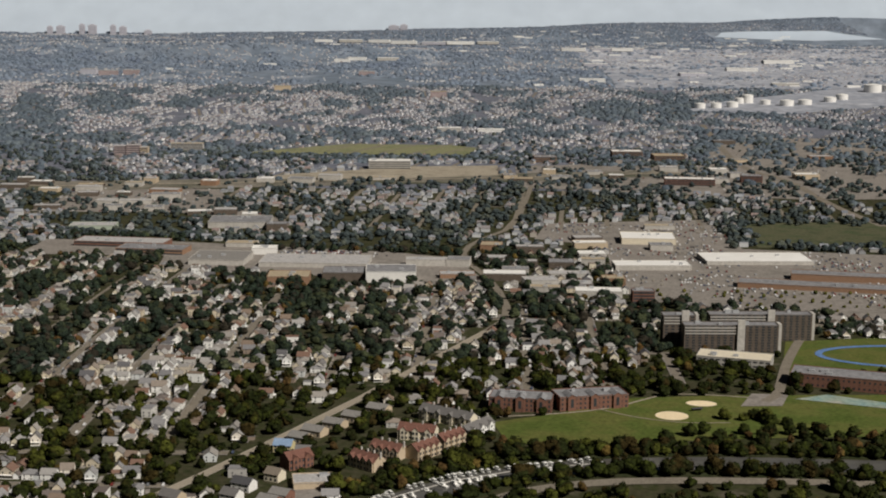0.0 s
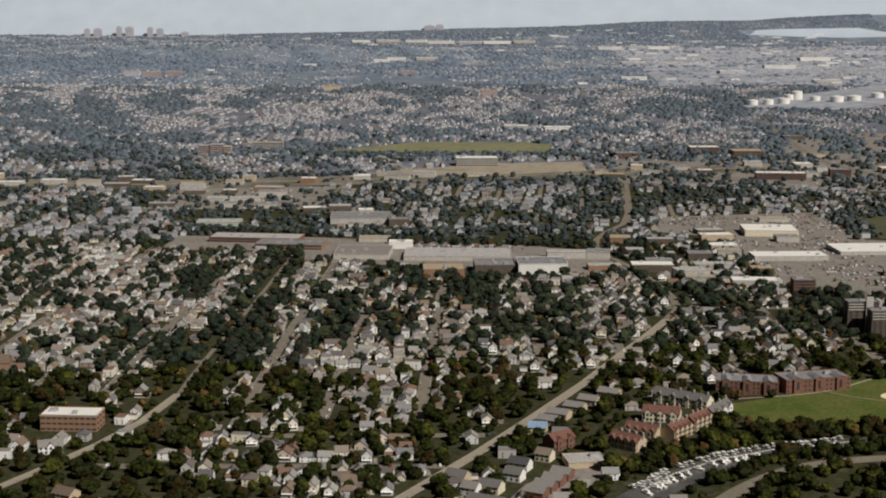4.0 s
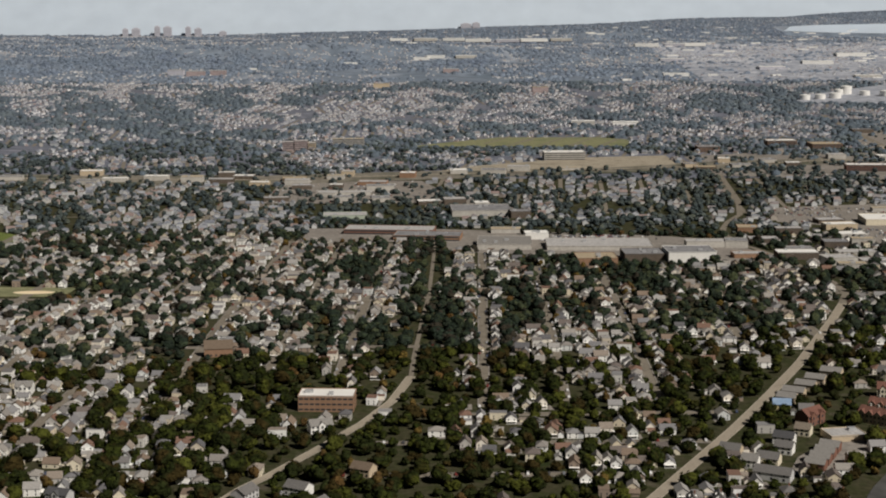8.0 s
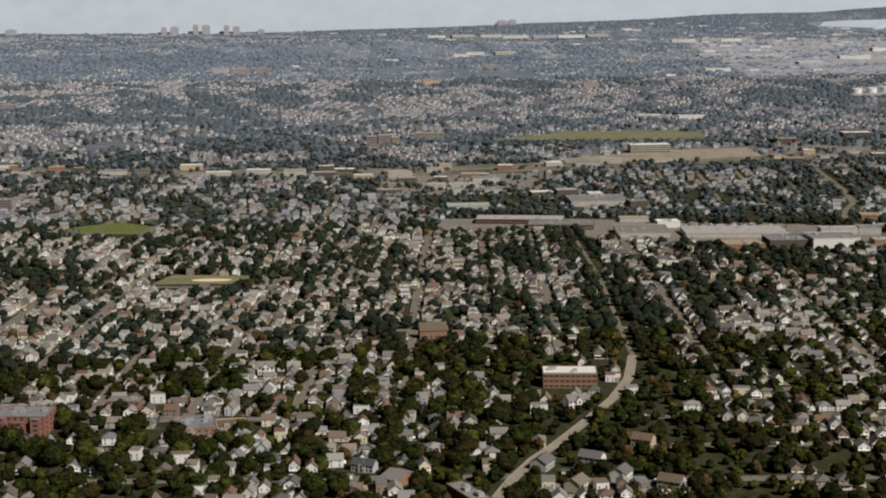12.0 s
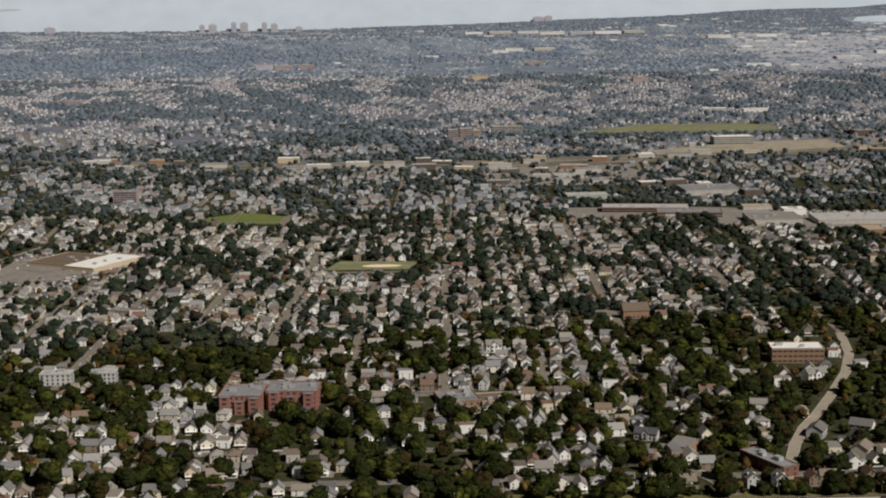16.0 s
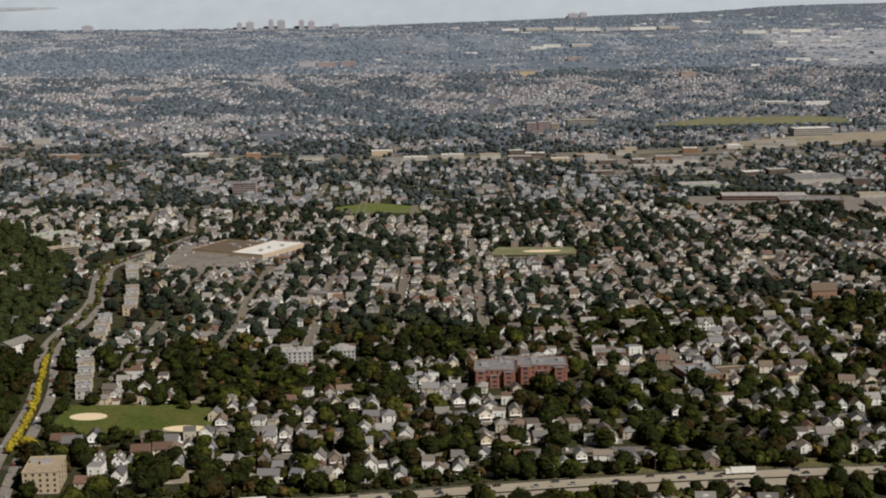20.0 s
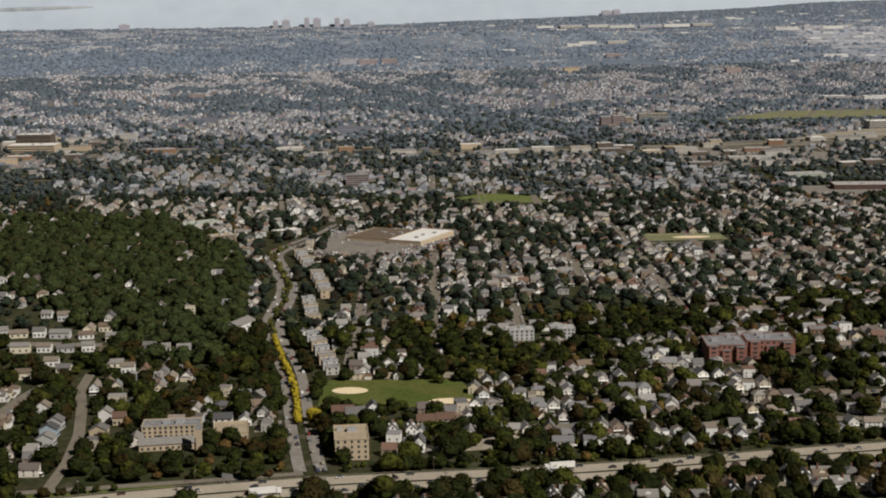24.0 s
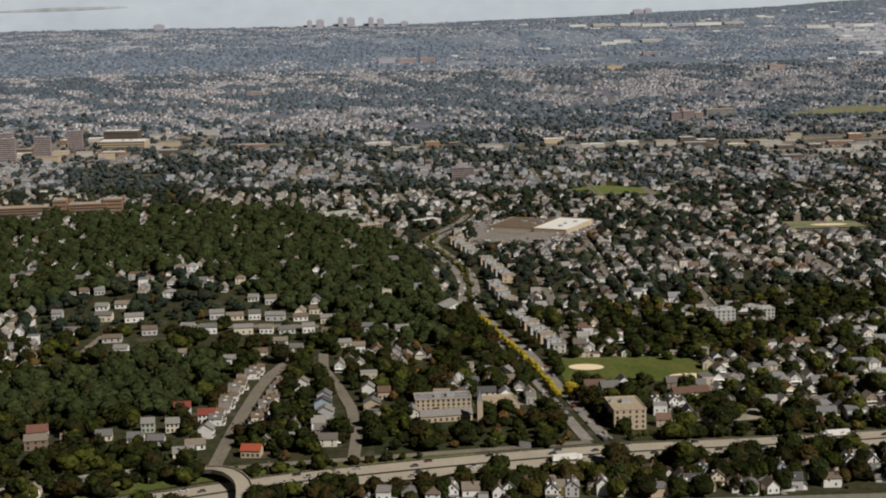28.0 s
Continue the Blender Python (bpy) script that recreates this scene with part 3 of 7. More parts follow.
patch("verge", [(-740, 758), (-560, 769), (-380, 774), (-380, 786), (-560, 783), (-740, 774)], M["verge_grass"], 0.32, 12, "dry olive-green grass strip beside the motorway", "lawn")
patch("verge", [(-740, 722), (-560, 733), (-380, 738), (-380, 728), (-560, 722), (-740, 712)], M["verge_grass"], 0.32, 12, "dry olive-green grass strip beside the motorway", "lawn")


def bridge(line, width, rise):
    """A raised, curved road deck with side walls; it climbs from the ground over the first third of its line."""
    p = np.array(resampled(line, 3.0))
    d = np.gradient(p, axis=0)
    d /= np.hypot(d[:, 0], d[:, 1])[:, None]
    side = np.stack([d[:, 1], -d[:, 0]], 1)
    z = ground(p[:, 0], p[:, 1]) + 0.6 + rise * step(0, 0.3, np.linspace(0, 1, len(p)))
    ob = tagged(new("ramp_bridge"), "curved pale concrete motorway ramp bridge with low walls", "bridge")

    def run(name, a, b, lo, hi, label=""):
        bm = bmesh.new()
        rows = [[bm.verts.new((*(p[k] + side[k] * o), z[k] + h)) for o, h in ((a, lo), (b, lo), (b, hi), (a, hi))] for k in range(len(p))]
        for r, s in zip(rows, rows[1:]):
            for i in range(4):
                bm.faces.new((r[i], r[(i + 1) % 4], s[(i + 1) % 4], s[i]))
        part(name, bm, M["concrete"], ob, label)

    run("deck", -width / 2, width / 2, -1.2, 0)
    run("side_wall", -width / 2, -width / 2 + 0.4, 0.003, 1.0)
    run("side_wall", width / 2 - 0.4, width / 2, 0.003, 1.0)
    for k in range(len(p) // 3, len(p), 5):
        pier = box(bmesh.new(), -0.8, 0.8, -0.8, 0.8, -9, -1.203)
        bmesh.ops.translate(pier, verts=pier.verts, vec=(p[k, 0], p[k, 1], z[k]))
        part("pier", pier, M["pale_wall"], ob)
    return ob


bridge([p for p in RAMP if p[0] > -1287], 8.5, 5.0)

# ---- streets and building plots ----
rng = np.random.default_rng(7)


def in_view(x, y, margin=60):
    """The wedge of land that the flight looks over."""
    x, y = np.asarray(x, float), np.asarray(y, float)
    near = 800 + 0.21 * (x + 545) - 85
    return (y > near) & (x > -1151 - 0.27 * (y + 118) - margin) & (x < 80 + 0.27 * (y - 130) + margin)


STREETS = []
for x, y0, y1 in ((-140, 1080, 1600), (-206, 1090, 1650), (-263, 1075, 1780), (-370, 1150, 1830), (-425, 1100, 1830), (-490, 1000, 1850), (-560, 1000, 2180),
                  (-630, 1000, 2420), (-698, 1000, 2420), (-766, 1000, 2420), (-834, 990, 2420), (-902, 990, 2420), (-968, 960, 2420), (-1030, 960, 1400),
                  (-1530, 900, 1120), (-1600, 900, 1120),
                  (100, 1190, 1560), (160, 1210, 1580), (15, 1230, 1640), (-50, 1240, 1640), (215, 1225, 1340)):
    STREETS.append([(x, y0), (x + (y1 - y0) * 0.012, y1)])
for x in range(-330, 560, 62):
    STREETS.append([(x, 2090), (x + 24, 2470)])
for y, x0, x1 in ((800, -960, -250), (858, -975, -420), (920, -930, -430), (985, -900, -500), (860, -390, -200), (925, -370, -160), (990, -340, -120), (1055, -310, -95),
                  (610, -1240, -700), (560, -1240, -800), (1015, -1312, -1215), (1240, -1020, -60), (1450, -900, 60), (1640, -900, -560), (1850, -1000, -480),
                  (2050, -1600, -480), (2250, -1700, -560), (1900, -1640, -1130), (1340, 20, 230), (1480, -20, 210), (2280, -320, 480)):
    STREETS.append([(x0, y), (x1, y + (x1 - x0) * 0.02)])


STREETS += [[(-1244, 869), (-1222, 960)]]


def block(cx, cy, w, d, turn, gap):
    """A block of parallel streets, turned about its centre."""
    c, s = math.cos(radians(turn)), math.sin(radians(turn))
    for u in np.arange(-w / 2, w / 2, gap):
        a, b = (u, -d / 2), (u, d / 2)
        STREETS.append([(cx + p * c - q * s, cy + p * s + q * c) for p, q in (a, b)])


for cy in range(2660, 4700, 190):
    for cx in range(-2700, 1500, 240):
        block(cx + rng.uniform(-40, 40), cy + rng.uniform(-20, 20), 236, 178, rng.choice([-24, -10, 4, 14, 62, 80]) + rng.uniform(-5, 5), rng.uniform(50, 66))
for cy in range(1800, 2420, 170):
    for cx in range(-1700, -1010, 200):
        block(cx, cy, 196, 160, rng.choice([-14, -4, 2, 8, 84]) + rng.uniform(-3, 3), rng.uniform(50, 60))
HILLSIDE = [(-1470, 1165), (-1400, 900), (-1332, 938), (-1306, 954), (-1284, 907), (-1262, 904), (-1199, 897), (-1145, 984), (-1171, 1046), (-1217, 1085), (-1253, 1116), (-1345, 1091)]
CLOSED = OPEN + WOODS + [HILLSIDE, [(-1450, 680), (-1290, 690), (-1290, 742), (-1340, 738), (-1450, 742)], [(-1292, 735), (-1280, 900), (-1206, 900), (-1218, 735)], [(30, 880), (520, 900), (520, 1125), (330, 1112), (210, 1092), (90, 1078)], [(165, 1195), (300, 1212), (305, 1295), (165, 1290)], [(-45, 1020), (-10, 1005), (70, 1045), (88, 1090), (66, 1125), (20, 1130), (-15, 1085)], [(200, 1290), (355, 1290), (365, 1440), (205, 1440)]]
ROADS = [(HIGHWAY, 30), (RIVER, 24), (PARKWAY, 18), (RAMP, 13)] + [(line, w / 2 + 6) for line, w in LINES.values()]


def free(x, y, slack=0.0):
    ok = np.ones(np.shape(x), bool)
    for poly in CLOSED:
        ok &= ~inside(poly, x, y)
    for line, w in ROADS:
        ok &= near_line(line, x, y) > w + slack
    return ok


BIG = []  # centre and half sizes of the large buildings


def building(name, label, category, x, y, w, d, h, turn, wall, roof, floors=0, bays=0, group="", window=(1.3, 1.5), units=3, parapet=0.45, gables=0):
    """A flat-roofed building: wall, roof with a raised edge, roof units and each window of the sides in view."""
    BIG.append((x, y, w / 2 + 6, d / 2 + 6, turn))
    ob = thing(name, x, y, turn, label, category, group)
    part("wall", box(bmesh.new(), -w / 2, w / 2, -d / 2, d / 2, 0, h), wall, ob)
    bm = box(bmesh.new(), -w / 2 - 0.2, w / 2 + 0.2, -d / 2 - 0.2, d / 2 + 0.2, h + 0.003, h + 0.25)
    part("roof", bm, roof, ob)
    bm = bmesh.new()
    for x0, x1, y0, y1 in ((-w / 2 - 0.25, w / 2 + 0.25, -d / 2 - 0.25, -d / 2 + 0.15), (-w / 2 - 0.25, w / 2 + 0.25, d / 2 - 0.15, d / 2 + 0.25),
                           (-w / 2 - 0.25, -w / 2 + 0.15, -d / 2 + 0.15, d / 2 - 0.15), (w / 2 - 0.15, w / 2 + 0.25, -d / 2 + 0.15, d / 2 - 0.15)):
        box(bm, x0, x1, y0, y1, h + 0.252, h + 0.25 + parapet)
    part("parapet", bm, wall, ob)
    for k in range(units):
        ux, uy, s = rng.uniform(-0.38, 0.38) * w, rng.uniform(-0.3, 0.3) * d, rng.uniform(1.2, 2.8)
        part("roof_unit", box(bmesh.new(), ux - s, ux + s, uy - s * 0.7, uy + s * 0.7, h + 0.252, h + 0.25 + rng.uniform(1.2, 2.4)), M["metal"], ob)
    for k in range(gables):
        cx = -w / 2 + (k + 0.5) * w / gables
        bm = box(bmesh.new(), cx - 3, cx + 3, -d / 2 - 1.6, -d / 2 - 0.003, 0, h + 0.8)
        v = [bm.verts.new(p) for p in ((cx - 3, -d / 2 - 1.6, h + 0.8), (cx + 3, -d / 2 - 1.6, h + 0.8), (cx, -d / 2 - 1.6, h + 2.2))]
        bm.faces.new(v)
        bay = part("gable_bay", bm, wall, ob)
        bm = bmesh.new()
        for s in (-1, 1):
            q = [bm.verts.new(p) for p in ((cx + s * 3.4, -d / 2 - 2, h + 0.6), (cx, -d / 2 - 2, h + 2.5), (cx, d * 0.1, h + 2.5), (cx + s * 3.4, d * 0.1, h + 0.6))]
            bm.faces.new(q)
        part("gable_roof", bm, roof, bay)
        part("bay_window", box(bmesh.new(), cx - 1.0, cx + 1.0, -d / 2 - 1.75, -d / 2 - 1.603, 3, h - 1), M["glass"], bay)
    if floors:
        pane = box_mesh("window", (window[0], 0.16, window[1]), M["glass"])
        rise = h / floors
        for f in range(floors):
            z = rise * f + rise * 0.36
            if y > 1500:
                band = box(bmesh.new(), -w / 2 + 0.6, w / 2 - 0.6, -d / 2 - 0.1, -d / 2 - 0.003, z, z + window[1])
                part("window_band", band, M["glass"], ob)
                continue
            for b in range(bays):
                share("window", pane, ob, pose(-w / 2 + (b + 0.5) * w / bays, -d / 2 - 0.02, z))
            side = min(3, max(2, int(bays * d / w)))
            for b in range(side):
                for s in (-1, 1):
                    share("window", pane, ob, pose(s * (w / 2 + 0.02), -d / 2 + (b + 0.5) * d / side, z, 0, 0, 90))
    return ob


def gabled(name, label, category, x, y, w, d, h, rise, turn, wall, roof, floors=0, bays=0, group="", cross=0):
    """A long building with a pitched roof along its length, and cross gables."""
    BIG.append((x, y, w / 2 + 4, d / 2 + 4, turn))
    ob = thing(name, x, y, turn, label, category, group)
    bm = box(bmesh.new(), -w / 2, w / 2, -d / 2, d / 2, 0, h)
    for s in (-1, 1):
        bm.faces.new([bm.verts.new(p) for p in ((s * w / 2, -d / 2, h), (s * w / 2, d / 2, h), (s * w / 2, 0, h + rise))])
    part("wall", bm, wall, ob)
    bm = bmesh.new()
    pitched(bm, w + 0.8, d + 1.0, h, rise)
    part("roof", bm, roof, ob)
    for k in range(cross):
        cx = -w / 2 + (k + 0.5) * w / cross
        bm = bmesh.new()
        box(bm, cx - 2.2, cx + 2.2, -d / 2 - 0.9, -d / 2 - 0.003, 0, h + 0.2)
        bm.faces.new([bm.verts.new(p) for p in ((cx - 2.2, -d / 2 - 0.9, h + 0.2), (cx + 2.2, -d / 2 - 0.9, h + 0.2), (cx, -d / 2 - 0.9, h + 2.4))])
        part("gable", bm, wall, ob)
        bm = bmesh.new()
        for s in (-1, 1):
            a = [bm.verts.new(p) for p in ((cx + s * 2.6, -d / 2 - 1.2, h + 0.1), (cx, -d / 2 - 1.2, h + 2.7), (cx, 0, h + 2.7), (cx + s * 2.6, 0, h + 0.1))]
            bm.faces.new(a)
        part("gable_roof", bm, roof, ob)
        if cross > 2:
            part("chimney", box(bmesh.new(), cx + 2.8, cx + 3.8, -0.6, 0.6, h + rise * 0.5, h + rise + 1.8), M["pale_wall"], ob, "pale stone chimney")
    if floors:
        pane = box_mesh("window", (1.3, 0.16, 1.6), M["glass"])
        for f in range(floors):
            for b in range(bays):
                share("window", pane, ob, pose(-w / 2 + (b + 0.5) * w / bays, -d / 2 - (1.0 if cross and abs(((b + 0.5) / bays * cross) % 1 - 0.5) * w / cross < 2.2 else 0.02), h / floors * f + 1.1))
    return ob


def pitched(bm, w, d, h, rise, thick=0.25):
    """Two sloping slabs that meet in a ridge along x."""
    for s in (-1, 1):
        top = [(-w / 2, s * d / 2, h - 0.15), (w / 2, s * d / 2, h - 0.15), (w / 2, 0, h + rise), (-w / 2, 0, h + rise)]
        v = [bm.verts.new((x, y, z + thick)) for x, y, z in top] + [bm.verts.new((x, y, z + 0.01)) for x, y, z in top]
        for f in ((0, 1, 2, 3), (7, 6, 5, 4), (0, 4, 5, 1), (1, 5, 6, 2), (3, 7, 4, 0)):
            bm.faces.new([v[i] for i in (f if s < 0 else f[::-1])])


building("school_building", "three-storey red brick school wing with a grey roof", "school", 95, 1166, 44, 22, 9.4, -8, M["brick"], M["grey_roof"], 3, 14, gables=3)
building("school_building", "red brick school wing beside a playing field", "school", 143, 1172, 50, 22, 9.8, 14, M["brick"], M["grey_roof"], 3, 15, gables=3)
building("school_building", "long two-storey red brick school with a grey roof", "school", 345, 1243, 90, 26, 10, -18, M["brick"], M["grey_roof"], 2, 24)
for x, y, w, h in ((231, 1384, 27, 26), (271, 1362, 78, 22.5), (304, 1412, 88, 22.5)):
    tower = building("apartment_block", "ten-storey grey concrete slab apartment block with a pale stair tower", "apartment building", x, y, w, 15, h, 3, M["grey_wall"], M["grey_roof"], 10, int(w / 5), "slab blocks", (2.6, 1.3))
    part("stair_tower", box(bmesh.new(), w * 0.06, w * 0.06 + 6, -9.5, -7.503, 0, h + 5), M["pale_wall"], tower, "pale concrete stair tower")
    for k in range(3):
        part("balcony_band", box(bmesh.new(), -w / 2 + 0.4, w * 0.05, -8.1, -7.68, h - 1.9 - k * 2.4, h - 1.0 - k * 2.4), M["pale_wall"], tower, "pale concrete balcony fronts")
    part("fire_stair", box(bmesh.new(), w / 2 + 0.3, w / 2 + 3, -5, 5, 0, h + 1), M["pale_wall"], tower)
building("parking_deck", "low pale concrete parking deck in front of apartment blocks", "parking deck", 268, 1312, 58, 24, 7, -16, M["pale_wall"], M["cream"], 2, 12, window=(3.4, 1.2))
building("apartment_building", "square five-storey dark red brick apartment house", "apartment building", 220, 1565, 21, 16, 15, 2, M["brick"], M["grey_roof"], 5, 6)
building("store", "long store with a bright white roof", "store", 253, 1796, 84, 32, 6, 4, M["pale_wall"], M["white_roof"])
building("store", "very long warehouse store with a bright white roof", "store", 378, 1858, 122, 58, 5, 4, M["pale_wall"], M["white_roof"])
building("store", "large cream store with a white roof in a car park", "store", 270, 2000, 66, 50, 8, -2, M["cream"], M["white_roof"])
building("store", "long low store with brown brick fronts and a grey roof", "store", 405, 1672, 150, 28, 5.5, -12, M["brown_brick"], M["grey_roof"])
building("store", "long low brick store with a grey roof", "store", 480, 1725, 170, 26, 7, -10, M["brown_brick"], M["grey_roof"])
building("warehouse", "warehouse with a tan gravel roof", "warehouse", -134, 1670, 43, 34, 9, 3, M["brown_brick"], M["tan_roof"])
building("warehouse", "wide factory hall with grey roofs and white walls", "warehouse", -30, 1697, 52, 42, 12, 3, M["white"], M["grey_roof"])
building("warehouse", "factory hall with a dark grey roof", "warehouse", -80, 1702, 44, 38, 9, 3, M["grey_wall"], M["grey_roof"])
building("warehouse", "broad warehouse with a flat tan-grey roof", "warehouse", -120, 1795, 120, 56, 6, -1, M["pale_wall"], M["flat_mixed"])
building("warehouse", "broad warehouse with a flat pale roof", "warehouse", -228, 1805, 62, 60, 7, -2, M["pale_wall"], M["pale grey roof"])
building("warehouse", "small hall with a white roof", "warehouse", -188, 1868, 28, 20, 8, 2, M["white"], M["white_roof"])
building("factory", "old red brick factory with a grey roof", "factory", -318, 1868, 80, 36, 6.5, -6, M["brown_brick"], M["grey_roof"], 2, 20)
building("factory", "long red brick factory wing", "factory", -366, 1920, 110, 36, 6.5, -6, M["brick"], M["flat_mixed"], 2, 24)
building("warehouse", "grey-roofed warehouse beside houses", "warehouse", -252, 2096, 80, 58, 8, 4, M["pale_wall"], M["grey_roof"])
building("hall", "pale green flat-roofed hall among trees", "hall", -430, 2032, 57, 30, 9, 4, M["pale green"], M["flat_mixed"])
building("parking_deck", "open concrete parking structure under construction", "parking deck", -97, 2738, 72, 32, 14, 4, M["pale_wall"], M["white_roof"], 4, 9, window=(5.6, 1.7))
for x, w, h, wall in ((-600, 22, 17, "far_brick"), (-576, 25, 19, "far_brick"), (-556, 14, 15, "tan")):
    building("apartment_building", "%s apartment house near the railway" % ("tan" if wall == "tan" else "haze-paled red brick"), "apartment building", x, 2893, w, 20, h, 5, M[wall], M["flat_mixed"], 5, 6, units=1)
building("apartment_building", "tan apartment house near the railway", "apartment building", -494, 2978, 60, 20, 14, 5, M["pale_wall"], M["tan_roof"], 5, 14)
building("office_building", "brown brick office building with a bright white roof", "office building", -371, 1074, 38, 20, 11, -2, M["brown_brick"], M["white_roof"], 3, 10, window=(2.9, 1.2))
for x, y, w, d, h, word in ((-764, 964, 28, 30, 12.2, "house"), (-731, 970, 34, 24, 12.6, "wing")):
    block_of_flats = building("apartment_building", "four-storey red brick apartment %s with projecting bays" % word, "apartment building", x, y, w, d, h, -3, M["bright_brick"], M["grey_roof"], 4, 8, units=4)
    for k, u in enumerate((-0.34, 0.0, 0.34)):
        out = (2.6, 1.4, 3.2)[k]
        bay = part("projecting_bay", box(bmesh.new(), w * u - 3.2, w * u + 3.2, -d / 2 - out, -d / 2 - 0.003, 0, h - (0.0, 3.4, 0.6)[k]), M["bright_brick"], block_of_flats)
        part("bay_roof", box(bmesh.new(), w * u - 3.5, w * u + 3.5, -d / 2 - out - 0.3, -d / 2 - 0.26, h - (0.0, 3.4, 0.6)[k] + 0.003, h - (0.0, 3.4, 0.6)[k] + 0.25), M["grey_roof"], bay)
        for f in range(3 if k == 1 else 4):
            part("bay_window", box(bmesh.new(), w * u - 1.4, w * u + 1.4, -d / 2 - out - 0.12, -d / 2 - out - 0.003, f * h / 4 + 1.1, f * h / 4 + 2.5), M["glass"], bay)
building("store", "small store with a white roof beside a car park", "store", -1122, 1566, 30, 14, 6, 36, M["pale_wall"], M["white_roof"], units=1)
building("supermarket", "broad low supermarket with a brownish gravel roof and a tan front", "supermarket", -1016, 1537, 53, 62, 4.6, -28, M["tan"], M["brown roof"], units=4)
building("supermarket", "supermarket hall with a bright white roof", "supermarket", -974, 1516, 38, 78, 5.2, -28, M["tan"], M["white_roof"], units=3)
building("apartment_building", "blocky tan apartment house beside the motorway", "apartment building", -1021, 751, 19, 28, 12, 4, M["tan"], M["tan_roof"], 4, 5)
building("school_building", "tan brick parish school", "school", -1128, 786, 34, 15, 7.4, 3, M["tan"], M["grey_roof"], 3, 11)
gabled("chapel", "long low chapel with a pale grey pitched roof", "chapel", -1127, 758, 31, 8, 4.2, 3, 8, M["tan"], M["pale grey roof"], 1, 9)
building("hall", "low tan parish hall with a flat gravel roof", "hall", -1093, 783, 20, 24, 5, 6, M["tan"], M["tan_roof"], 1, 6, units=1)
spire = thing("bell_tower", -1107, 748, 0, "slim tan church bell tower with a pointed roof", "bell tower")
part("shaft", box(bmesh.new(), -1.6, 1.6, -1.6, 1.6, 0, 15), M["tan"], spire)
cap = bmesh.new()
bmesh.ops.create_cone(cap, cap_ends=True, segments=4, radius1=2.5, radius2=0.05, depth=6)
bmesh.ops.rotate(cap, verts=cap.verts, cent=(0, 0, 0), matrix=Matrix.Rotation(radians(45), 3, "Z"))
bmesh.ops.translate(cap, verts=cap.verts, vec=(0, 0, 18.01))
part("roof", cap, M["grey_roof"], spire)
building("warehouse", "long hall with a pale green roof", "warehouse", -1225, 1625, 50, 20, 7, 40, M["pale_wall"], M["pale green"])
building("apartment_building", "orange-tan apartment house at a wood's edge", "apartment building", -1188, 1508, 32, 16, 9, 30, M["tan"], M["tan_roof"], 4, 9)
for x, y, w, h in ((-1595, 1694, 62, 12), (-1556, 1700, 16, 19), (-1524, 1706, 46, 13), (-1496, 1714, 22, 17)):
    building("hospital_wing", "brown brick hospital wing above the trees", "hospital", x, y, w, 22, h, 6, M["brown_brick"], M["tan_roof"], 4, 8, "hospital wings")
building("office_building", "stepped building with bright white roofs", "office building", -1620, 2500, 80, 40, 12, -4, M["tan"], M["white_roof"], 3, 14)
building("office_building", "raised hall with a bright white roof", "office building", -1632, 2560, 60, 30, 24, -4, M["grey_wall"], M["white_roof"], 3, 10)
for x, y in ((-1775, 2330), (-1722, 2345), (-1690, 2440), (-1800, 2420)):
    building("apartment_tower", "haze-paled red brick apartment tower with window bands", "apartment building", x, y, 26, 22, 36, 10, M["far_brick"], M["grey_roof"], 11, 6, "brick towers")
building("apartment_building", "red brick apartment house among trees", "apartment building", -1060, 2060, 32, 22, 15, 2, M["far_brick"], M["grey_roof"], 5, 7)
building("office_building", "round-cornered brown office block", "office building", 175, 2860, 40, 30, 10, 4, M["brown_brick"], M["grey_roof"], 4, 10)
building("office_building", "brown office block with a white roof", "office building", 330, 2960, 56, 30, 11, 4, M["brown_brick"], M["white_roof"], 5, 12)
building("office_building", "broad brown office block with a pale roof", "office building", 400, 2900, 56, 40, 11, 4, M["brown_brick"], M["tan_roof"], 5, 12)
building("apartment_building", "long red brick apartment building with white bands", "apartment building", 395, 2560, 80, 26, 11, -4, M["brick"], M["white_roof"], 4, 18)
building("apartment_building", "red brick hall building", "apartment building", 500, 2600, 34, 26, 12, -4, M["brick"], M["grey_roof"], 4, 8)
gabled("town_house", "cream town houses with red roofs and chimney gables", "terrace", 25, 1093, 25, 11, 6.5, 4, -15, M["cream"], M["red_roof"], 2, 10, "red-roofed terraces", 3)
for x, y, t in ((30, 1056, 50), (46, 1077, 50), (-4, 1033, -40), (8, 1054, -30)):
    gabled("town_house", "tan town houses with brown-red roofs by the river", "terrace", x, y, 22, 11, 6.5, 4, t, M["tan"], M["red_roof"], 2, 8, "red-roofed terraces", 4)
gabled("town_house", "long grey-roofed cream town house row", "terrace", 44, 1130, 42, 11, 6.5, 4, -34, M["cream"], M["grey roof"], 2, 14, "", 4)
gabled("town_house", "grey-roofed white town house row at a park's edge", "terrace", 63, 1099, 30, 10, 6.5, 4, 56, M["white"], M["grey roof"], 2, 9, "", 3)
for x, y, w in ((-52, 1101, 15), (-40, 1118, 14), (-29, 1135, 14), (-13, 1154, 15), (-60, 1086, 13)):
    gabled("house", "low house with a wide tan-grey roof along the main road", "house", x + 8, y, w, 11, 4.5, 2.6, -26, M["tan"], M["pale grey roof"], 1, 4, "low roadside houses")
building("shed", "wide low boat shed with a tan-grey roof", "shed", -34, 1000, 24, 18, 4, 10, M["tan"], M["flat_mixed"], units=1)
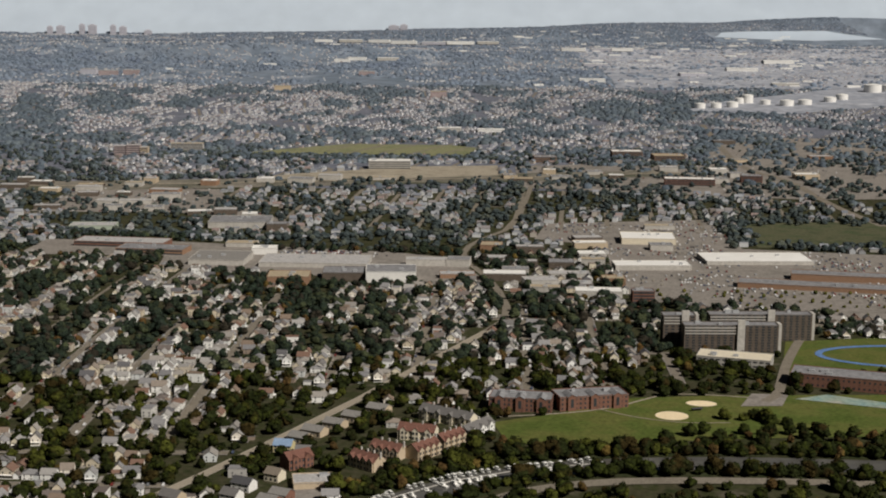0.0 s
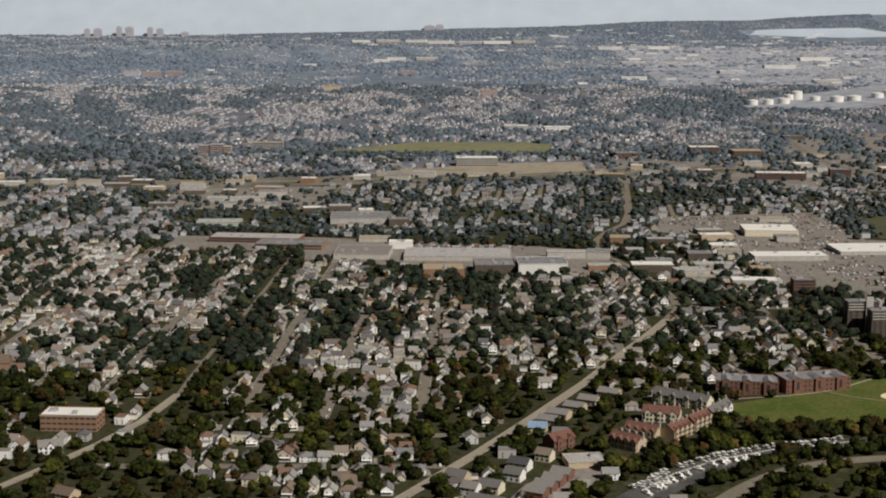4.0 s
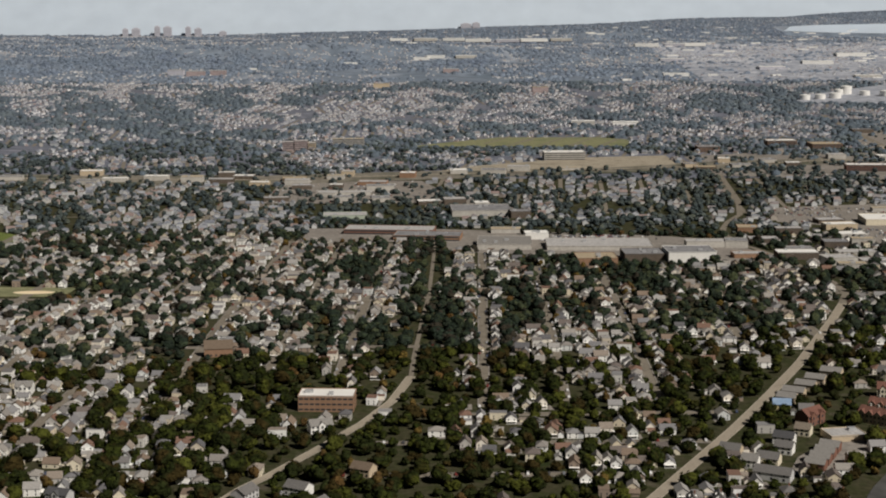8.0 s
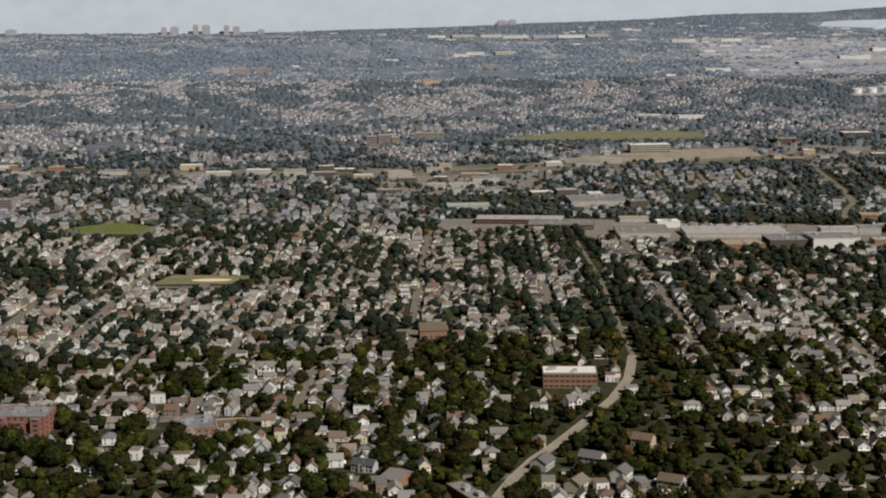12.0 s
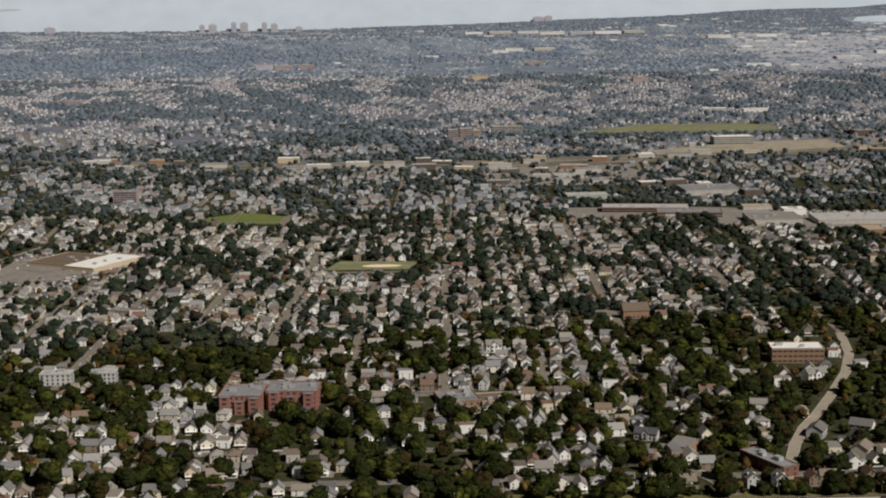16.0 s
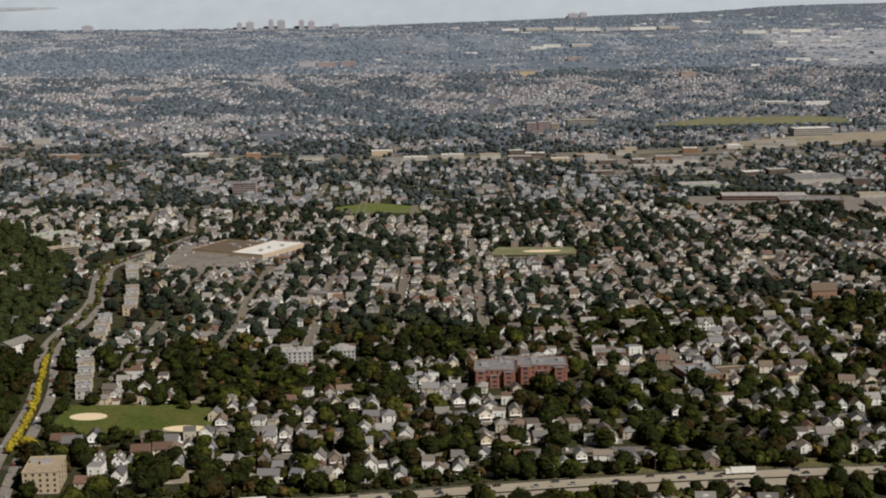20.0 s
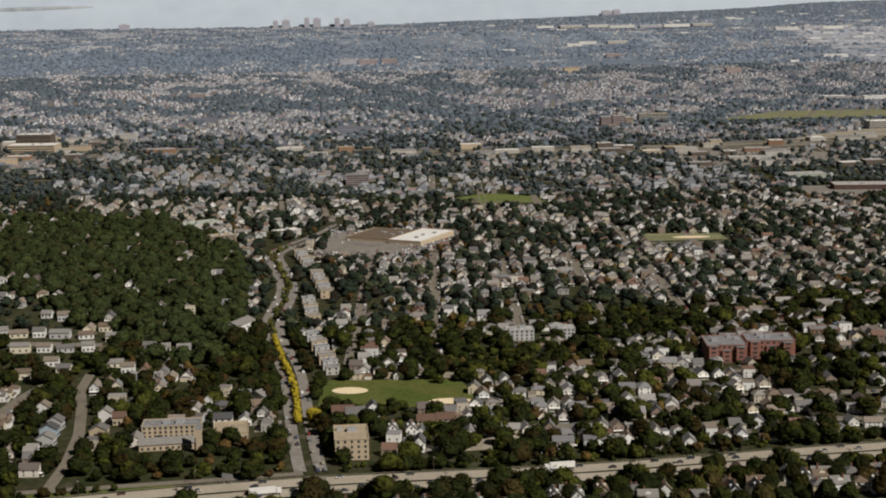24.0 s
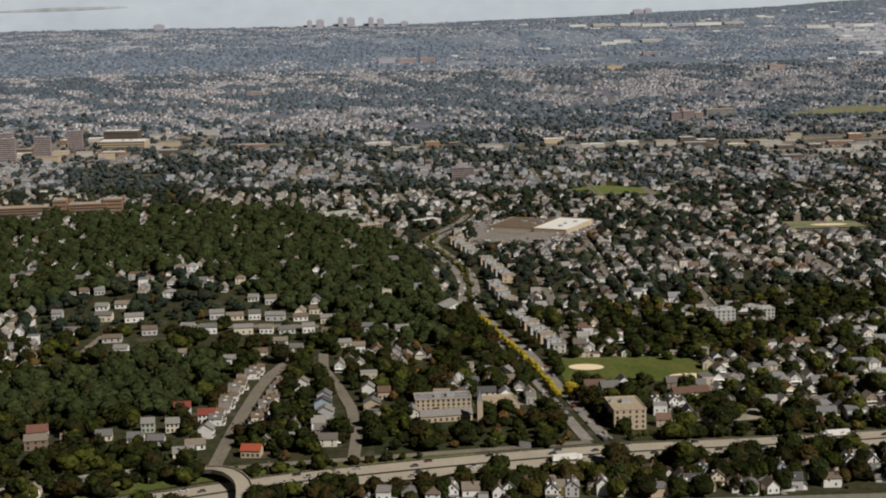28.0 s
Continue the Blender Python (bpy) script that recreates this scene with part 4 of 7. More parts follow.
for k in range(4):
    x, y = -66 + k * 5.6, 938 + k * 11.5
    gabled("workshop", "small red brick workshop with a pale rounded roof by the river", "workshop", x, y, 12, 10, 5, 2.6, -26, M["brick"], M["pale grey roof"], 1, 3, "riverside workshops")
for x, y, w, d, wall, roof in ((-74, 990, 13, 9, "white", "dark grey roof"), (-78, 970, 11, 9, "white", "grey roof"), (-92, 948, 13, 10, "cream", "grey roof"), (-104, 944, 10, 9, "white", "pale grey roof"), (-112, 966, 13, 10, "tan", "grey roof"), (-58, 1008, 10, 9, "cream", "tan roof"), (-95, 920, 22, 10, "light grey", "grey roof")):
    gabled("house", "%s wooden house with a %s near the river" % (wall, roof), "house", x, y, w, d, 5, 3.2, -26, M[wall], M[roof], 2, 3)
gabled("house", "large white house beside the office road", "house", -371, 1018, 15, 10, 5.5, 3.4, 20, M["white"], M["pale grey roof"], 2, 5, cross=1)
for x, y, w, turn, wall, roof in ((-402, 885, 14, 64, "light grey", "grey roof"), (-385, 846, 13, 60, "cream", "tan roof"), (-358, 864, 12, 62, "white", "grey roof"), (-331, 848, 14, -28, "light grey", "brown roof"), (-337, 928, 13, -26, "tan", "brown roof"), (-372, 893, 14, -28, "white", "grey roof")):
    gabled("house", "%s house with a %s on a side street" % (wall, roof), "house", x, y, w, 10, 5.2, 3.2, turn, M[wall], M[roof], 2, 4)
gabled("house", "red house with a red roof", "house", -48, 1034, 18, 11, 7, 4, 40, M["brick"], M["red_roof"], 2, 6, "", 2)
gabled("house", "yellow house under a bright blue roof tarpaulin", "house", -60, 1066, 12, 10, 5, 3.2, -10, M["pale yellow"], M["blue_tarp"], 2, 4)
gabled("house", "small house with a bright orange roof", "house", -1237, 705, 11, 8, 4.4, 2.8, -8, M["tan"], M["orange_roof"], 1, 4)
for x, y in ((-1288, 797), (-1271, 778)):
    gabled("house", "white house with a red roof", "house", x, y, 10, 8, 5.5, 3, 5, M["white"], M["red_tile"], 2, 4)
HILL_HOUSES = [
    (-1304, 764, 9, 8, 6, 4, 'pale green', 'pale grey roof', 'pale green two-storey house among trees'),
    (-1289, 761, 9, 8, 6, 2, 'cream', 'pale grey roof', 'cream two-storey house among trees'),
    (-1308, 744, 11, 8, 3.5, 0, 'white', 'grey roof', 'low white bungalow with a grey roof'),
    (-1295, 737, 11, 8, 3.5, -4, 'light grey', 'grey roof', 'low grey bungalow with a grey roof'),
    (-1328, 752, 11, 9, 3.6, 6, 'cream', 'grey roof', 'low cream bungalow under trees'),
    (-1267, 745, 8, 10, 6, 82, 'white', 'pale grey roof', 'white two-storey house on a street corner'),
    (-1271, 724, 13, 8, 3.4, 8, 'white', 'tan roof', 'low white house with a tan roof'),
    (-1276, 712, 14, 8, 3, 8, 'cream', 'pale grey roof', 'low cream house with a wide pale roof'),
    (-1365, 741, 15, 10, 6, 8, 'brown', 'tan roof', 'brown house with an orange-tan roof in the trees'),
    (-1347, 748, 12, 9, 4, 8, 'tan', 'tan roof', 'low tan house in the trees'),
    (-1174, 821, 8, 9, 6, 86, 'white', 'pale grey roof', "white gabled house at a wood's edge")]
HILL_HOUSES += [
    (-1171, 786, 10, 12, 5, 88, 'tan', 'grey roof', 'broad tan house with a grey roof'),
    (-1164, 813, 9, 9, 5, 4, 'tan', 'russet roof', 'tan house with an orange-brown roof'),
    (-1201, 806, 9, 10, 6, 84, 'light grey', 'grey roof', 'grey two-storey house in a row'),
    (-1199, 772, 9, 12, 5, 86, 'light grey', 'pale grey roof', 'low pale grey house in a row'),
    (-1201, 789, 9, 12, 6, 86, 'pale blue', 'dark grey roof', 'blue-grey house with a dark roof'),
    (-1212, 724, 12, 10, 4, 4, 'tan', 'pale grey roof', 'low tan house with a pale hipped roof'),
    (-1217, 842, 8, 10, 6, 84, 'white', 'tan roof', 'white two-storey house in a row'),
    (-1100, 803, 13, 9, 6, 2, 'white', 'dark grey roof', 'white house with a slate-grey roof beside a school'),
    (-1081, 860, 18, 14, 7, 55, 'white', 'pale grey roof', 'large white house beside the parkway'),
    (-1118, 1060, 30, 16, 9, 66, 'white', 'pale grey roof', 'long white house in a wood above the parkway'),
    (-1029, 829, 16, 12, 4, 2, 'tan', 'russet roof', 'low tan house with a brown roof beside a ball park')]
for x, y, w, d, h, turn, wall, roof, label in HILL_HOUSES:
    gabled("house", label, "house", x, y, w * 0.86, d * 0.84, h, 2.8, turn, M[wall], M[roof], 2 if h > 5 else 1, 3)
# white and cream houses scattered along the lanes of the wooded hill: place and length
HILL_LOTS = [
    (-1312, 1005, 10), (-1280, 1034, 13), (-1265, 1036, 9), (-1249, 1034, 15), (-1230, 1035, 11), (-1270, 998, 14), (-1253, 1000, 10), (-1238, 1000, 12), (-1222, 1003, 9),
    (-1219, 1055, 10), (-1270, 1084, 8), (-1256, 1078, 9), (-1243, 1088, 8), (-1422, 1114, 8), (-1411, 1116, 8), (-1399, 1118, 8), (-1372, 1072, 12), (-1381, 1040, 13),
    (-1357, 1034, 14), (-1365, 985, 14)]
LANE_LOTS = [
    (-1353, 953, 10), (-1374, 954, 9), (-1399, 1010, 13), (-1420, 1055, 8), (-1439, 1130, 9), (-1195, 962, 12), (-1183, 947, 9), (-1178, 1007, 9), (-1167, 1007, 8), (-1252, 933, 10),
    (-1272, 919, 8), (-1309, 942, 8), (-1296, 1000, 12), (-1208, 1030, 12), (-1206, 996, 11), (-1294, 1036, 11), (-1240, 965, 10), (-1228, 950, 10), (-1152, 1000, 10),
    (-1340, 1000, 11), (-1388, 1070, 10)]
for k, (x, y, w) in enumerate(HILL_LOTS + LANE_LOTS):
    wall, roof = ("white", "cream", "white", "light grey")[k % 4], ("pale grey", "tan", "grey", "pale grey", "brown")[k % 5]
    gabled("house", "%s house with a low %s roof among trees" % (wall, roof), "house", x, y, w, 7.4, (4.6, 3.6, 5.2)[k % 3], 2.2, (k * 29) % 17 - 4, M[wall], M[roof + " roof"], 1, 3, "houses on the wooded hill")
gabled("church", "brown stone church with a steep roof", "church", -470, 1225, 22, 11, 7, 6, 8, M["brown_brick"], M["brown roof"], 1, 6)
building("hall", "low sprawling hall with grey and tan flat roofs", "hall", -622, 974, 26, 30, 3.8, 12, M["brown_brick"], M["grey_roof"], 1, 6, units=5)
building("hall", "low flat-roofed wing with a brown gravel roof", "hall", -598, 972, 19, 20, 3.2, 12, M["tan"], M["brown roof"], 1, 4, units=2)
building("shop", "two-storey brown brick shop building with a flat roof", "shop", -677, 1021, 22, 12, 6.4, -4, M["brown_brick"], M["grey_roof"], 2, 7, units=1)
building("workshop", "low workshop with a grey flat roof behind apartments", "workshop", -749, 1004, 20, 13, 6.5, -3, M["grey_wall"], M["grey_roof"], 1, 5, units=2)
gabled("shed", "low shed under a bright blue tarpaulin roof", "shed", -661, 1051, 15, 4, 2.4, 0.8, -2, M["white"], M["blue_tarp"])
gabled("house", "large white house with a wide pale roof", "house", -592, 1114, 12, 11, 6.2, 3, 4, M["white"], M["pale grey roof"], 2, 4, cross=1)
building("hall", "small low brown brick hall", "hall", -514, 846, 14, 9, 4, -17, M["brown_brick"], M["grey_roof"], 1, 4, units=1)
gabled("hall", "square brown brick hall with a pale pitched roof", "hall", -486, 861, 13, 19, 4.5, 3, -40, M["brown_brick"], M["pale grey roof"], 1, 3)
gabled("house", "light grey house with a dark roof beside a hall", "house", -507, 883, 14, 8, 4.6, 3, -20, M["light grey"], M["dark grey roof"], 2, 5, cross=1)
building("hall", "long dark red brick hall", "hall", -445, 823, 39, 11, 6.5, -63, M["brick"], M["grey_roof"], 2, 9)
row = [p for line in ([(-1041, 938), (-1060, 1040)], [(-1064, 1096), (-1072, 1165)], [(-1058, 1196), (-1072, 1284)], [(-1082, 1338), (-1096, 1408)]) for p in resampled(line, 13.6)]
for k, (x, y) in enumerate(row):
    building("apartment_house", "grey three-storey flat-roofed apartment house beside the parkway", "apartment house", x, y, 9.4 + k % 3 * 1.1, 8.6, 5.8 + k % 3 * 0.8, 12 + (k * 5) % 7 - 3, M[("pale_wall", "light grey", "tan")[k % 3]], M["grey_roof"], 2, 2, "flat-roofed apartment houses", units=k % 2)
for x, y, w in ((-905, 1034, 22), (-872, 1036, 18)):
    building("apartment_house", "light grey three-storey apartment house with a flat roof", "apartment house", x, y, w, 12, 8, 2, M["light grey"], M["flat_mixed"], 3, 6, units=2)
for zone, count in ((YARDS, 14), (EAST_WORKS, 12), (NORTH_WORKS, 22), (STORES, 4), (RAIL, 30), (WORKS, 4), (SHOPS, 16)):
    xs, ys = [p[0] for p in zone], [p[1] for p in zone]
    made = 0
    for _ in range(count * 30):
        x, y = rng.uniform(min(xs), max(xs)), rng.uniform(min(ys), max(ys))
        if made < count and inside(zone, x, y) and in_view(x, y) and all(math.hypot(x - b[0], y - b[1]) > 14 + max(b[2], b[3]) for b in BIG):
            w, d = rng.uniform(18, 46), rng.uniform(14, 26)
            wall = ("pale_wall", "pale_wall", "tan", "grey_wall", "brown_brick")[rng.integers(5)]
            roof = ("grey_roof", "flat_mixed", "white_roof", "tan_roof", "flat_mixed")[rng.integers(5)]
            word = {"pale_wall": "pale", "brick": "red brick", "tan": "tan", "grey_wall": "grey", "brown_brick": "brown brick"}[wall]
            cover = {"grey_roof": "grey", "flat_mixed": "flat grey", "white_roof": "white", "tan_roof": "tan"}[roof]
            building("workshop", f"low {word} workshop with a {cover} roof", "workshop", x, y, w, d, rng.uniform(5, 9), rng.uniform(-6, 10), M[wall], M[roof], group="workshops", units=1)
            made += 1


def off_big(x, y, slack=3):
    ok = np.ones(np.shape(x), bool)
    for bx, by, hw, hd, turn in BIG:
        c, s = math.cos(radians(turn)), math.sin(radians(turn))
        u, v = (x - bx) * c + (y - by) * s, -(x - bx) * s + (y - by) * c
        ok &= (abs(u) > hw + slack) | (abs(v) > hd + slack)
    return ok


# ---- houses ----
def thick(x, y):
    """How leafy the streets are: belts and clumps a few hundred metres long."""
    x, y = np.asarray(x, float), np.asarray(y, float)
    s = np.sin(x / 61 + 1.7 * np.sin(y / 143)) + np.sin(y / 57 + 1.4 * np.sin(x / 118 + 2)) + 0.8 * np.sin((x - y) / 205)
    return s


# thickly planted (positive) and closely built (negative) places: centre, half lengths, strength
EAST_GROVES = [(-95, 1575, 99, 50, 1.2), (-67, 1418, 24, 80, 1), (-25, 1600, 33, 80, 1), (87, 1264, 39, 50, 0.5), (177, 1304, 40, 45, 0.4), (207, 1469, 36, 50, 1), (122, 1510, 31, 90, 0.6),
               (-128, 1076, 20, 50, 1.1), (-235, 1194, 20, 40, 0.8), (-231, 1362, 19, 75, 0.8), (-213, 1036, 21, 40, 0.8), (-395, 1617, 28, 70, 0.8), (-115, 1249, 21, 45, 0.7), (3, 1219, 17, 50, 0.8), (-28, 1348, 42, 45, 0.7), (-161, 1386, 19, 60, 0.7)]
EAST_ROWS = [(-164, 1215, 25, 60, -0.6), (-195, 1166, 20, 40, -0.6), (-139, 1435, 30, 70, -0.6), (20, 1444, 25, 60, -0.7), (22, 1163, 16, 29, -0.6), (-219, 1082, 22, 25, -0.5), (-276, 1596, 33, 90, -0.5), (-40, 960, 50, 90, -0.7), (-90, 1070, 90, 100, -0.5)]
CENTRE_GROVES = [(-294, 1300, 15, 170, 2.2), (-300, 1053, 25, 68, 1.5), (-371, 1633, 15, 110, 1), (-222, 1382, 20, 90, 0.8), (-205, 1111, 24, 70, 1), (-122, 1381, 74, 90, 0.5), (-430, 1140, 50, 44, 0.9), (-417, 1011, 22, 36, 0.9), (-340, 954, 35, 50, 1.2),
                 (-122, 1078, 15, 50, 0.8), (-548, 1286, 28, 48, 0.7), (-481, 1124, 25, 36, 0.6), (-550, 988, 25, 45, 0.8), (-402, 1330, 29, 50, 0.7), (-427, 1430, 21, 50, 0.6), (-510, 1461, 21, 66, 0.7), (-455, 941, 14, 30, 0.7), (-420, 1180, 90, 50, 0.4), (-230, 940, 90, 80, 0.6)]
CENTRE_ROWS = [(-518, 1677, 97, 150, -0.9), (-258, 1298, 14, 120, -0.8), (-350, 1571, 10, 150, -0.8), (-603, 1245, 36, 39, -0.7), (-368, 1036, 15, 27, -0.6), (-228, 1662, 36, 79, -0.6), (-270, 1635, 18, 140, -0.6), (-589, 1593, 35, 90, -0.7), (-373, 1207, 26, 40, -0.5), (-390, 848, 140, 40, -1.0)]
WEST_GROVES = [(-954, 996, 31, 80, 1.2), (-871, 1003, 36, 55, 1.1), (-887, 925, 29, 30, 0.8), (-833, 904, 22, 34, 0.8), (-737, 853, 14, 40, 0.9), (-704, 875, 21, 42, 0.7), (-625, 859, 20, 40, 0.9), (-871, 1154, 45, 36, 0.9), (-785, 1330, 26, 50, 0.6), (-506, 1238, 43, 60, 0.6),
               (-425, 1170, 30, 60, 0.5), (-422, 963, 22, 50, 0.8), (-289, 1357, 30, 100, 0.6), (-637, 1068, 21, 38, 0.7), (-526, 842, 20, 30, 0.9), (-1003, 1002, 33, 55, 1.2), (-852, 1139, 32, 40, 0.6), (-1060, 1168, 19, 42, 0.7), (-1014, 1230, 25, 46, 0.7)]
HILL_GROVES = [(-1314, 953, 44, 55, 1.4), (-1137, 1014, 38, 60, 1.2), (-1177, 869, 19, 40, 1.2), (-1318, 887, 23, 50, 1.4), (-1300, 1000, 120, 70, 0.4), (-1218, 818, 21, 60, 1.2), (-1429, 1439, 61, 110, 0.6), (-1292, 1470, 24, 60, -0.4), (-1402, 1282, 36, 60, -0.5), (-1342, 733, 40, 50, 1.2), (-1394, 859, 23, 40, 1.2), (-1310, 780, 40, 40, 1.0), (-1215, 740, 22, 30, 1.2), (-1150, 840, 40, 50, 0.9)]
WEST_ROWS = [(-726, 1384, 53, 70, -0.8), (-671, 1592, 60, 80, -0.7), (-902, 1057, 21, 30, -1.0), (-743, 1109, 43, 42, -0.8), (-583, 873, 28, 32, -0.7), (-772, 865, 24, 32, -0.7), (-538, 941, 29, 36, -0.7), (-905, 849, 24, 40, -0.9), (-984, 1402, 43, 60, -0.6), (-578, 1372, 63, 70, -0.6),
             (-558, 1063, 25, 40, -0.5), (-894, 855, 29, 38, -0.7), (-876, 1245, 75, 70, -0.7), (-735, 1357, 79, 120, -0.5), (-957, 791, 21, 19, -0.9), (-786, 988, 41, 32, -0.7), (-963, 1175, 29, 44, -0.7), (-888, 1674, 78, 82, -0.6), (-950, 800, 80, 40, -0.5)]
VALLEY_GROVES = [(-386, 2170, 87, 80, 2.4), (-57, 1939, 105, 50, 2.2), (-825, 2126, 27, 140, 1.3), (-840, 1931, 21, 90, 1), (109, 2519, 82, 120, 0.8), (-579, 2265, 25, 130, 1), (-651, 2147, 31, 90, 0.8), (-295, 2897, 147, 60, 2), (215, 2925, 148, 70, 1.5), (-897, 2897, 85, 120, 1.6),
                 (241, 2374, 68, 110, 0.8), (-522, 2115, 39, 50, 1), (-1551, 2012, 88, 100, 1.3), (-1386, 2050, 40, 55, 1), (-1258, 1869, 44, 60, 0.9), (-910, 2480, 151, 40, 1.2), (-956, 1864, 65, 60, 0.9), (-1141, 2480, 191, 40, 1), (-735, 1822, 42, 70, 0.8)]
OLD_TOWN_GROVES = [(-782, 2358, 35, 61, 1.4), (-732, 2233, 25, 43, 1.2), (-695, 2408, 25, 49, 1.2), (-632, 2188, 32, 58, 1.4), (-580, 2321, 26, 53, 1.2), (-598, 2015, 16, 43, 1.2), (-807, 2237, 21, 49, 1), (-765, 2039, 23, 43, 1), (-885, 2336, 35, 47, 1), (-989, 2303, 42, 44, 1), (-929, 2155, 32, 39, 1)]
VALLEY_ROWS = [(-154, 2381, 52, 120, -0.7), (-16, 2383, 43, 150, -0.9), (-728, 2268, 33, 140, -0.8), (-703, 1889, 55, 70, -0.9), (-558, 1936, 71, 55, -0.9), (-1305, 2118, 74, 90, -0.8), (-1082, 2132, 75, 100, -0.6), (-703, 2153, 98, 90, -0.7), (-575, 2200, 50, 80, -0.5), (-1039, 1779, 42, 55, -0.6)]
SLOPE_GROVES = [(-1542, 5632, 420, 360, 3), (-949, 3654, 73, 270, 1.8), (-854, 3257, 84, 190, 1.8), (-1181, 3460, 108, 150, 1.1), (-1232, 3986, 56, 120, 1), (-187, 3868, 56, 110, 0.8), (-985, 7436, 300, 600, 1.2), (-181, 5846, 257, 400, 1.6), (600, 3878, 181, 170, 1.8), (967, 8857, 220, 400, 2),
                (-498, 4839, 106, 190, 0.8), (29, 4570, 99, 160, 0.8), (-2283, 5274, 480, 340, 3), (-2064, 4071, 113, 240, 1.3), (-1265, 3347, 191, 130, 1), (-812, 3111, 128, 110, 1.4), (-1756, 3775, 89, 170, 0.7), (-882, 4226, 156, 150, 0.8), (-358, 4297, 154, 150, 0.7)]
SLOPE_ROWS = [(-1138, 4870, 196, 220, -1.2), (-1361, 4610, 150, 220, -1), (-580, 3865, 183, 260, -1.3), (-234, 3524, 128, 150, -1.1), (-458, 4281, 156, 170, -0.9), (-2521, 7825, 200, 700, -1), (-814, 4394, 113, 180, -0.8), (-706, 3505, 90, 220, -0.7), (-15, 3920, 113, 220, -1), (103, 3679, 80, 140, -0.8),
              (-1668, 4406, 203, 220, -1), (-1678, 3118, 122, 150, -0.9), (-1400, 3060, 116, 150, -0.9), (-1140, 2887, 88, 110, -0.7), (-668, 3688, 149, 190, -0.9), (-526, 3253, 72, 150, -0.8)]
FRONT_GROVES = [
    (-934, 1020, 28, 44, 1.3), (-953, 983, 23, 35, 1.2), (-908, 953, 26, 36, 1.2), (-867, 979, 17, 35, 1.2), (-868, 1119, 22, 65, 1), (-974, 1037, 18, 39, 0.9), (-742, 944, 15, 22, 1),
    (-733, 835, 9, 26, 1.3), (-768, 826, 10, 25, 1.2), (-819, 885, 11, 31, 1.2), (-865, 841, 6, 26, 1.1), (-813, 797, 11, 18, 1.2), (-751, 887, 7, 17, 1), (-691, 828, 13, 30, 1.2),
    (-692, 922, 11, 28, 1), (-636, 1084, 30, 28, 0.8)]
MOTORWAY_GROVES = [
    (-627, 881, 23, 21, 1.2), (-585, 879, 8, 28, 1), (-610, 832, 20, 19, 1), (-551, 904, 18, 22, 1), (-522, 882, 10, 36, 1.1), (-448, 855, 13, 27, 1.1), (-533, 1097, 42, 46, 0.7),
    (-534, 997, 16, 36, 0.8), (-450, 964, 19, 51, 0.8), (-416, 998, 19, 39, 0.8), (-646, 932, 26, 21, 0.9), (-818, 1087, 17, 39, 0.9), (-725, 892, 11, 19, 0.9),
    (-1011, 1160, 13, 39, 0.8), (-956, 1094, 21, 25, 0.9), (-712, 1054, 8, 23, 0.8)]
FRONT_ROWS = [(-896, 1050, 21, 46, -1), (-804, 929, 18, 47, -1), (-647, 1034, 24, 29, -0.8), (-522, 926, 16, 37, -0.9), (-658, 894, 14, 22, -0.8), (-877, 911, 22, 15, -0.8), (-583, 1065, 12, 51, -0.6)]
STREET_X = (-968, -902, -834, -766, -698, -630, -560, -490, -425, -370, -316, -263, -206, -140, -70, 0)
PLANTING = OLD_TOWN_GROVES + FRONT_GROVES + MOTORWAY_GROVES + FRONT_ROWS + HILL_GROVES + EAST_GROVES + EAST_ROWS + CENTRE_GROVES + CENTRE_ROWS + WEST_GROVES + WEST_ROWS + VALLEY_GROVES + VALLEY_ROWS + SLOPE_GROVES + SLOPE_ROWS


def leafy(x, y):
    """How thickly a place is planted: a drift of its own, and the groves and closely built rows."""
    x, y = np.asarray(x, float), np.asarray(y, float)
    k = 1 + step(3600, 6500, y) * 1.2
    fine = np.sin(x / 19 / k + 2.1 * np.sin(y / 47 / k) + 0.6) + np.sin(y / 33 / k + 1.9 * np.sin(x / 27 / k + 1.1)) + np.sin((x + 0.6 * y) / 31 / k)
    s = 0.36 * thick(x, y) + (0.30 + 0.06 * step(1500, 2100, y)) * fine
    for a, b in zip(STREET_X, STREET_X[1:]):
        line = (a + b) / 2 + (y - 1100) * 0.012
        s = s + (1.25 * np.exp(-((x - line) / 7) ** 2) - 0.12 * (np.abs(x - line) < 34)) * step(1060, 1160, y) * step(1900, 1800, y) * (0.5 + 0.5 * np.sin(y / 71 + a)) * (np.abs(x - line) < 40)
    for cx, cy, rx, ry, strength in PLANTING:
        strength = strength * (0.35 if strength < 0 else 1.0) if cy < 1250 else strength * 0.6 if cy > 3000 and strength < 2.5 else strength
        q = np.flatnonzero((np.abs(x - cx) < 2.6 * rx) & (np.abs(y - cy) < 2.6 * ry))
        if len(q):
            np.add.at(s, q, strength * np.exp(-(((x[q] - cx) / rx) ** 2 + ((y[q] - cy) / ry) ** 2)))
    return s


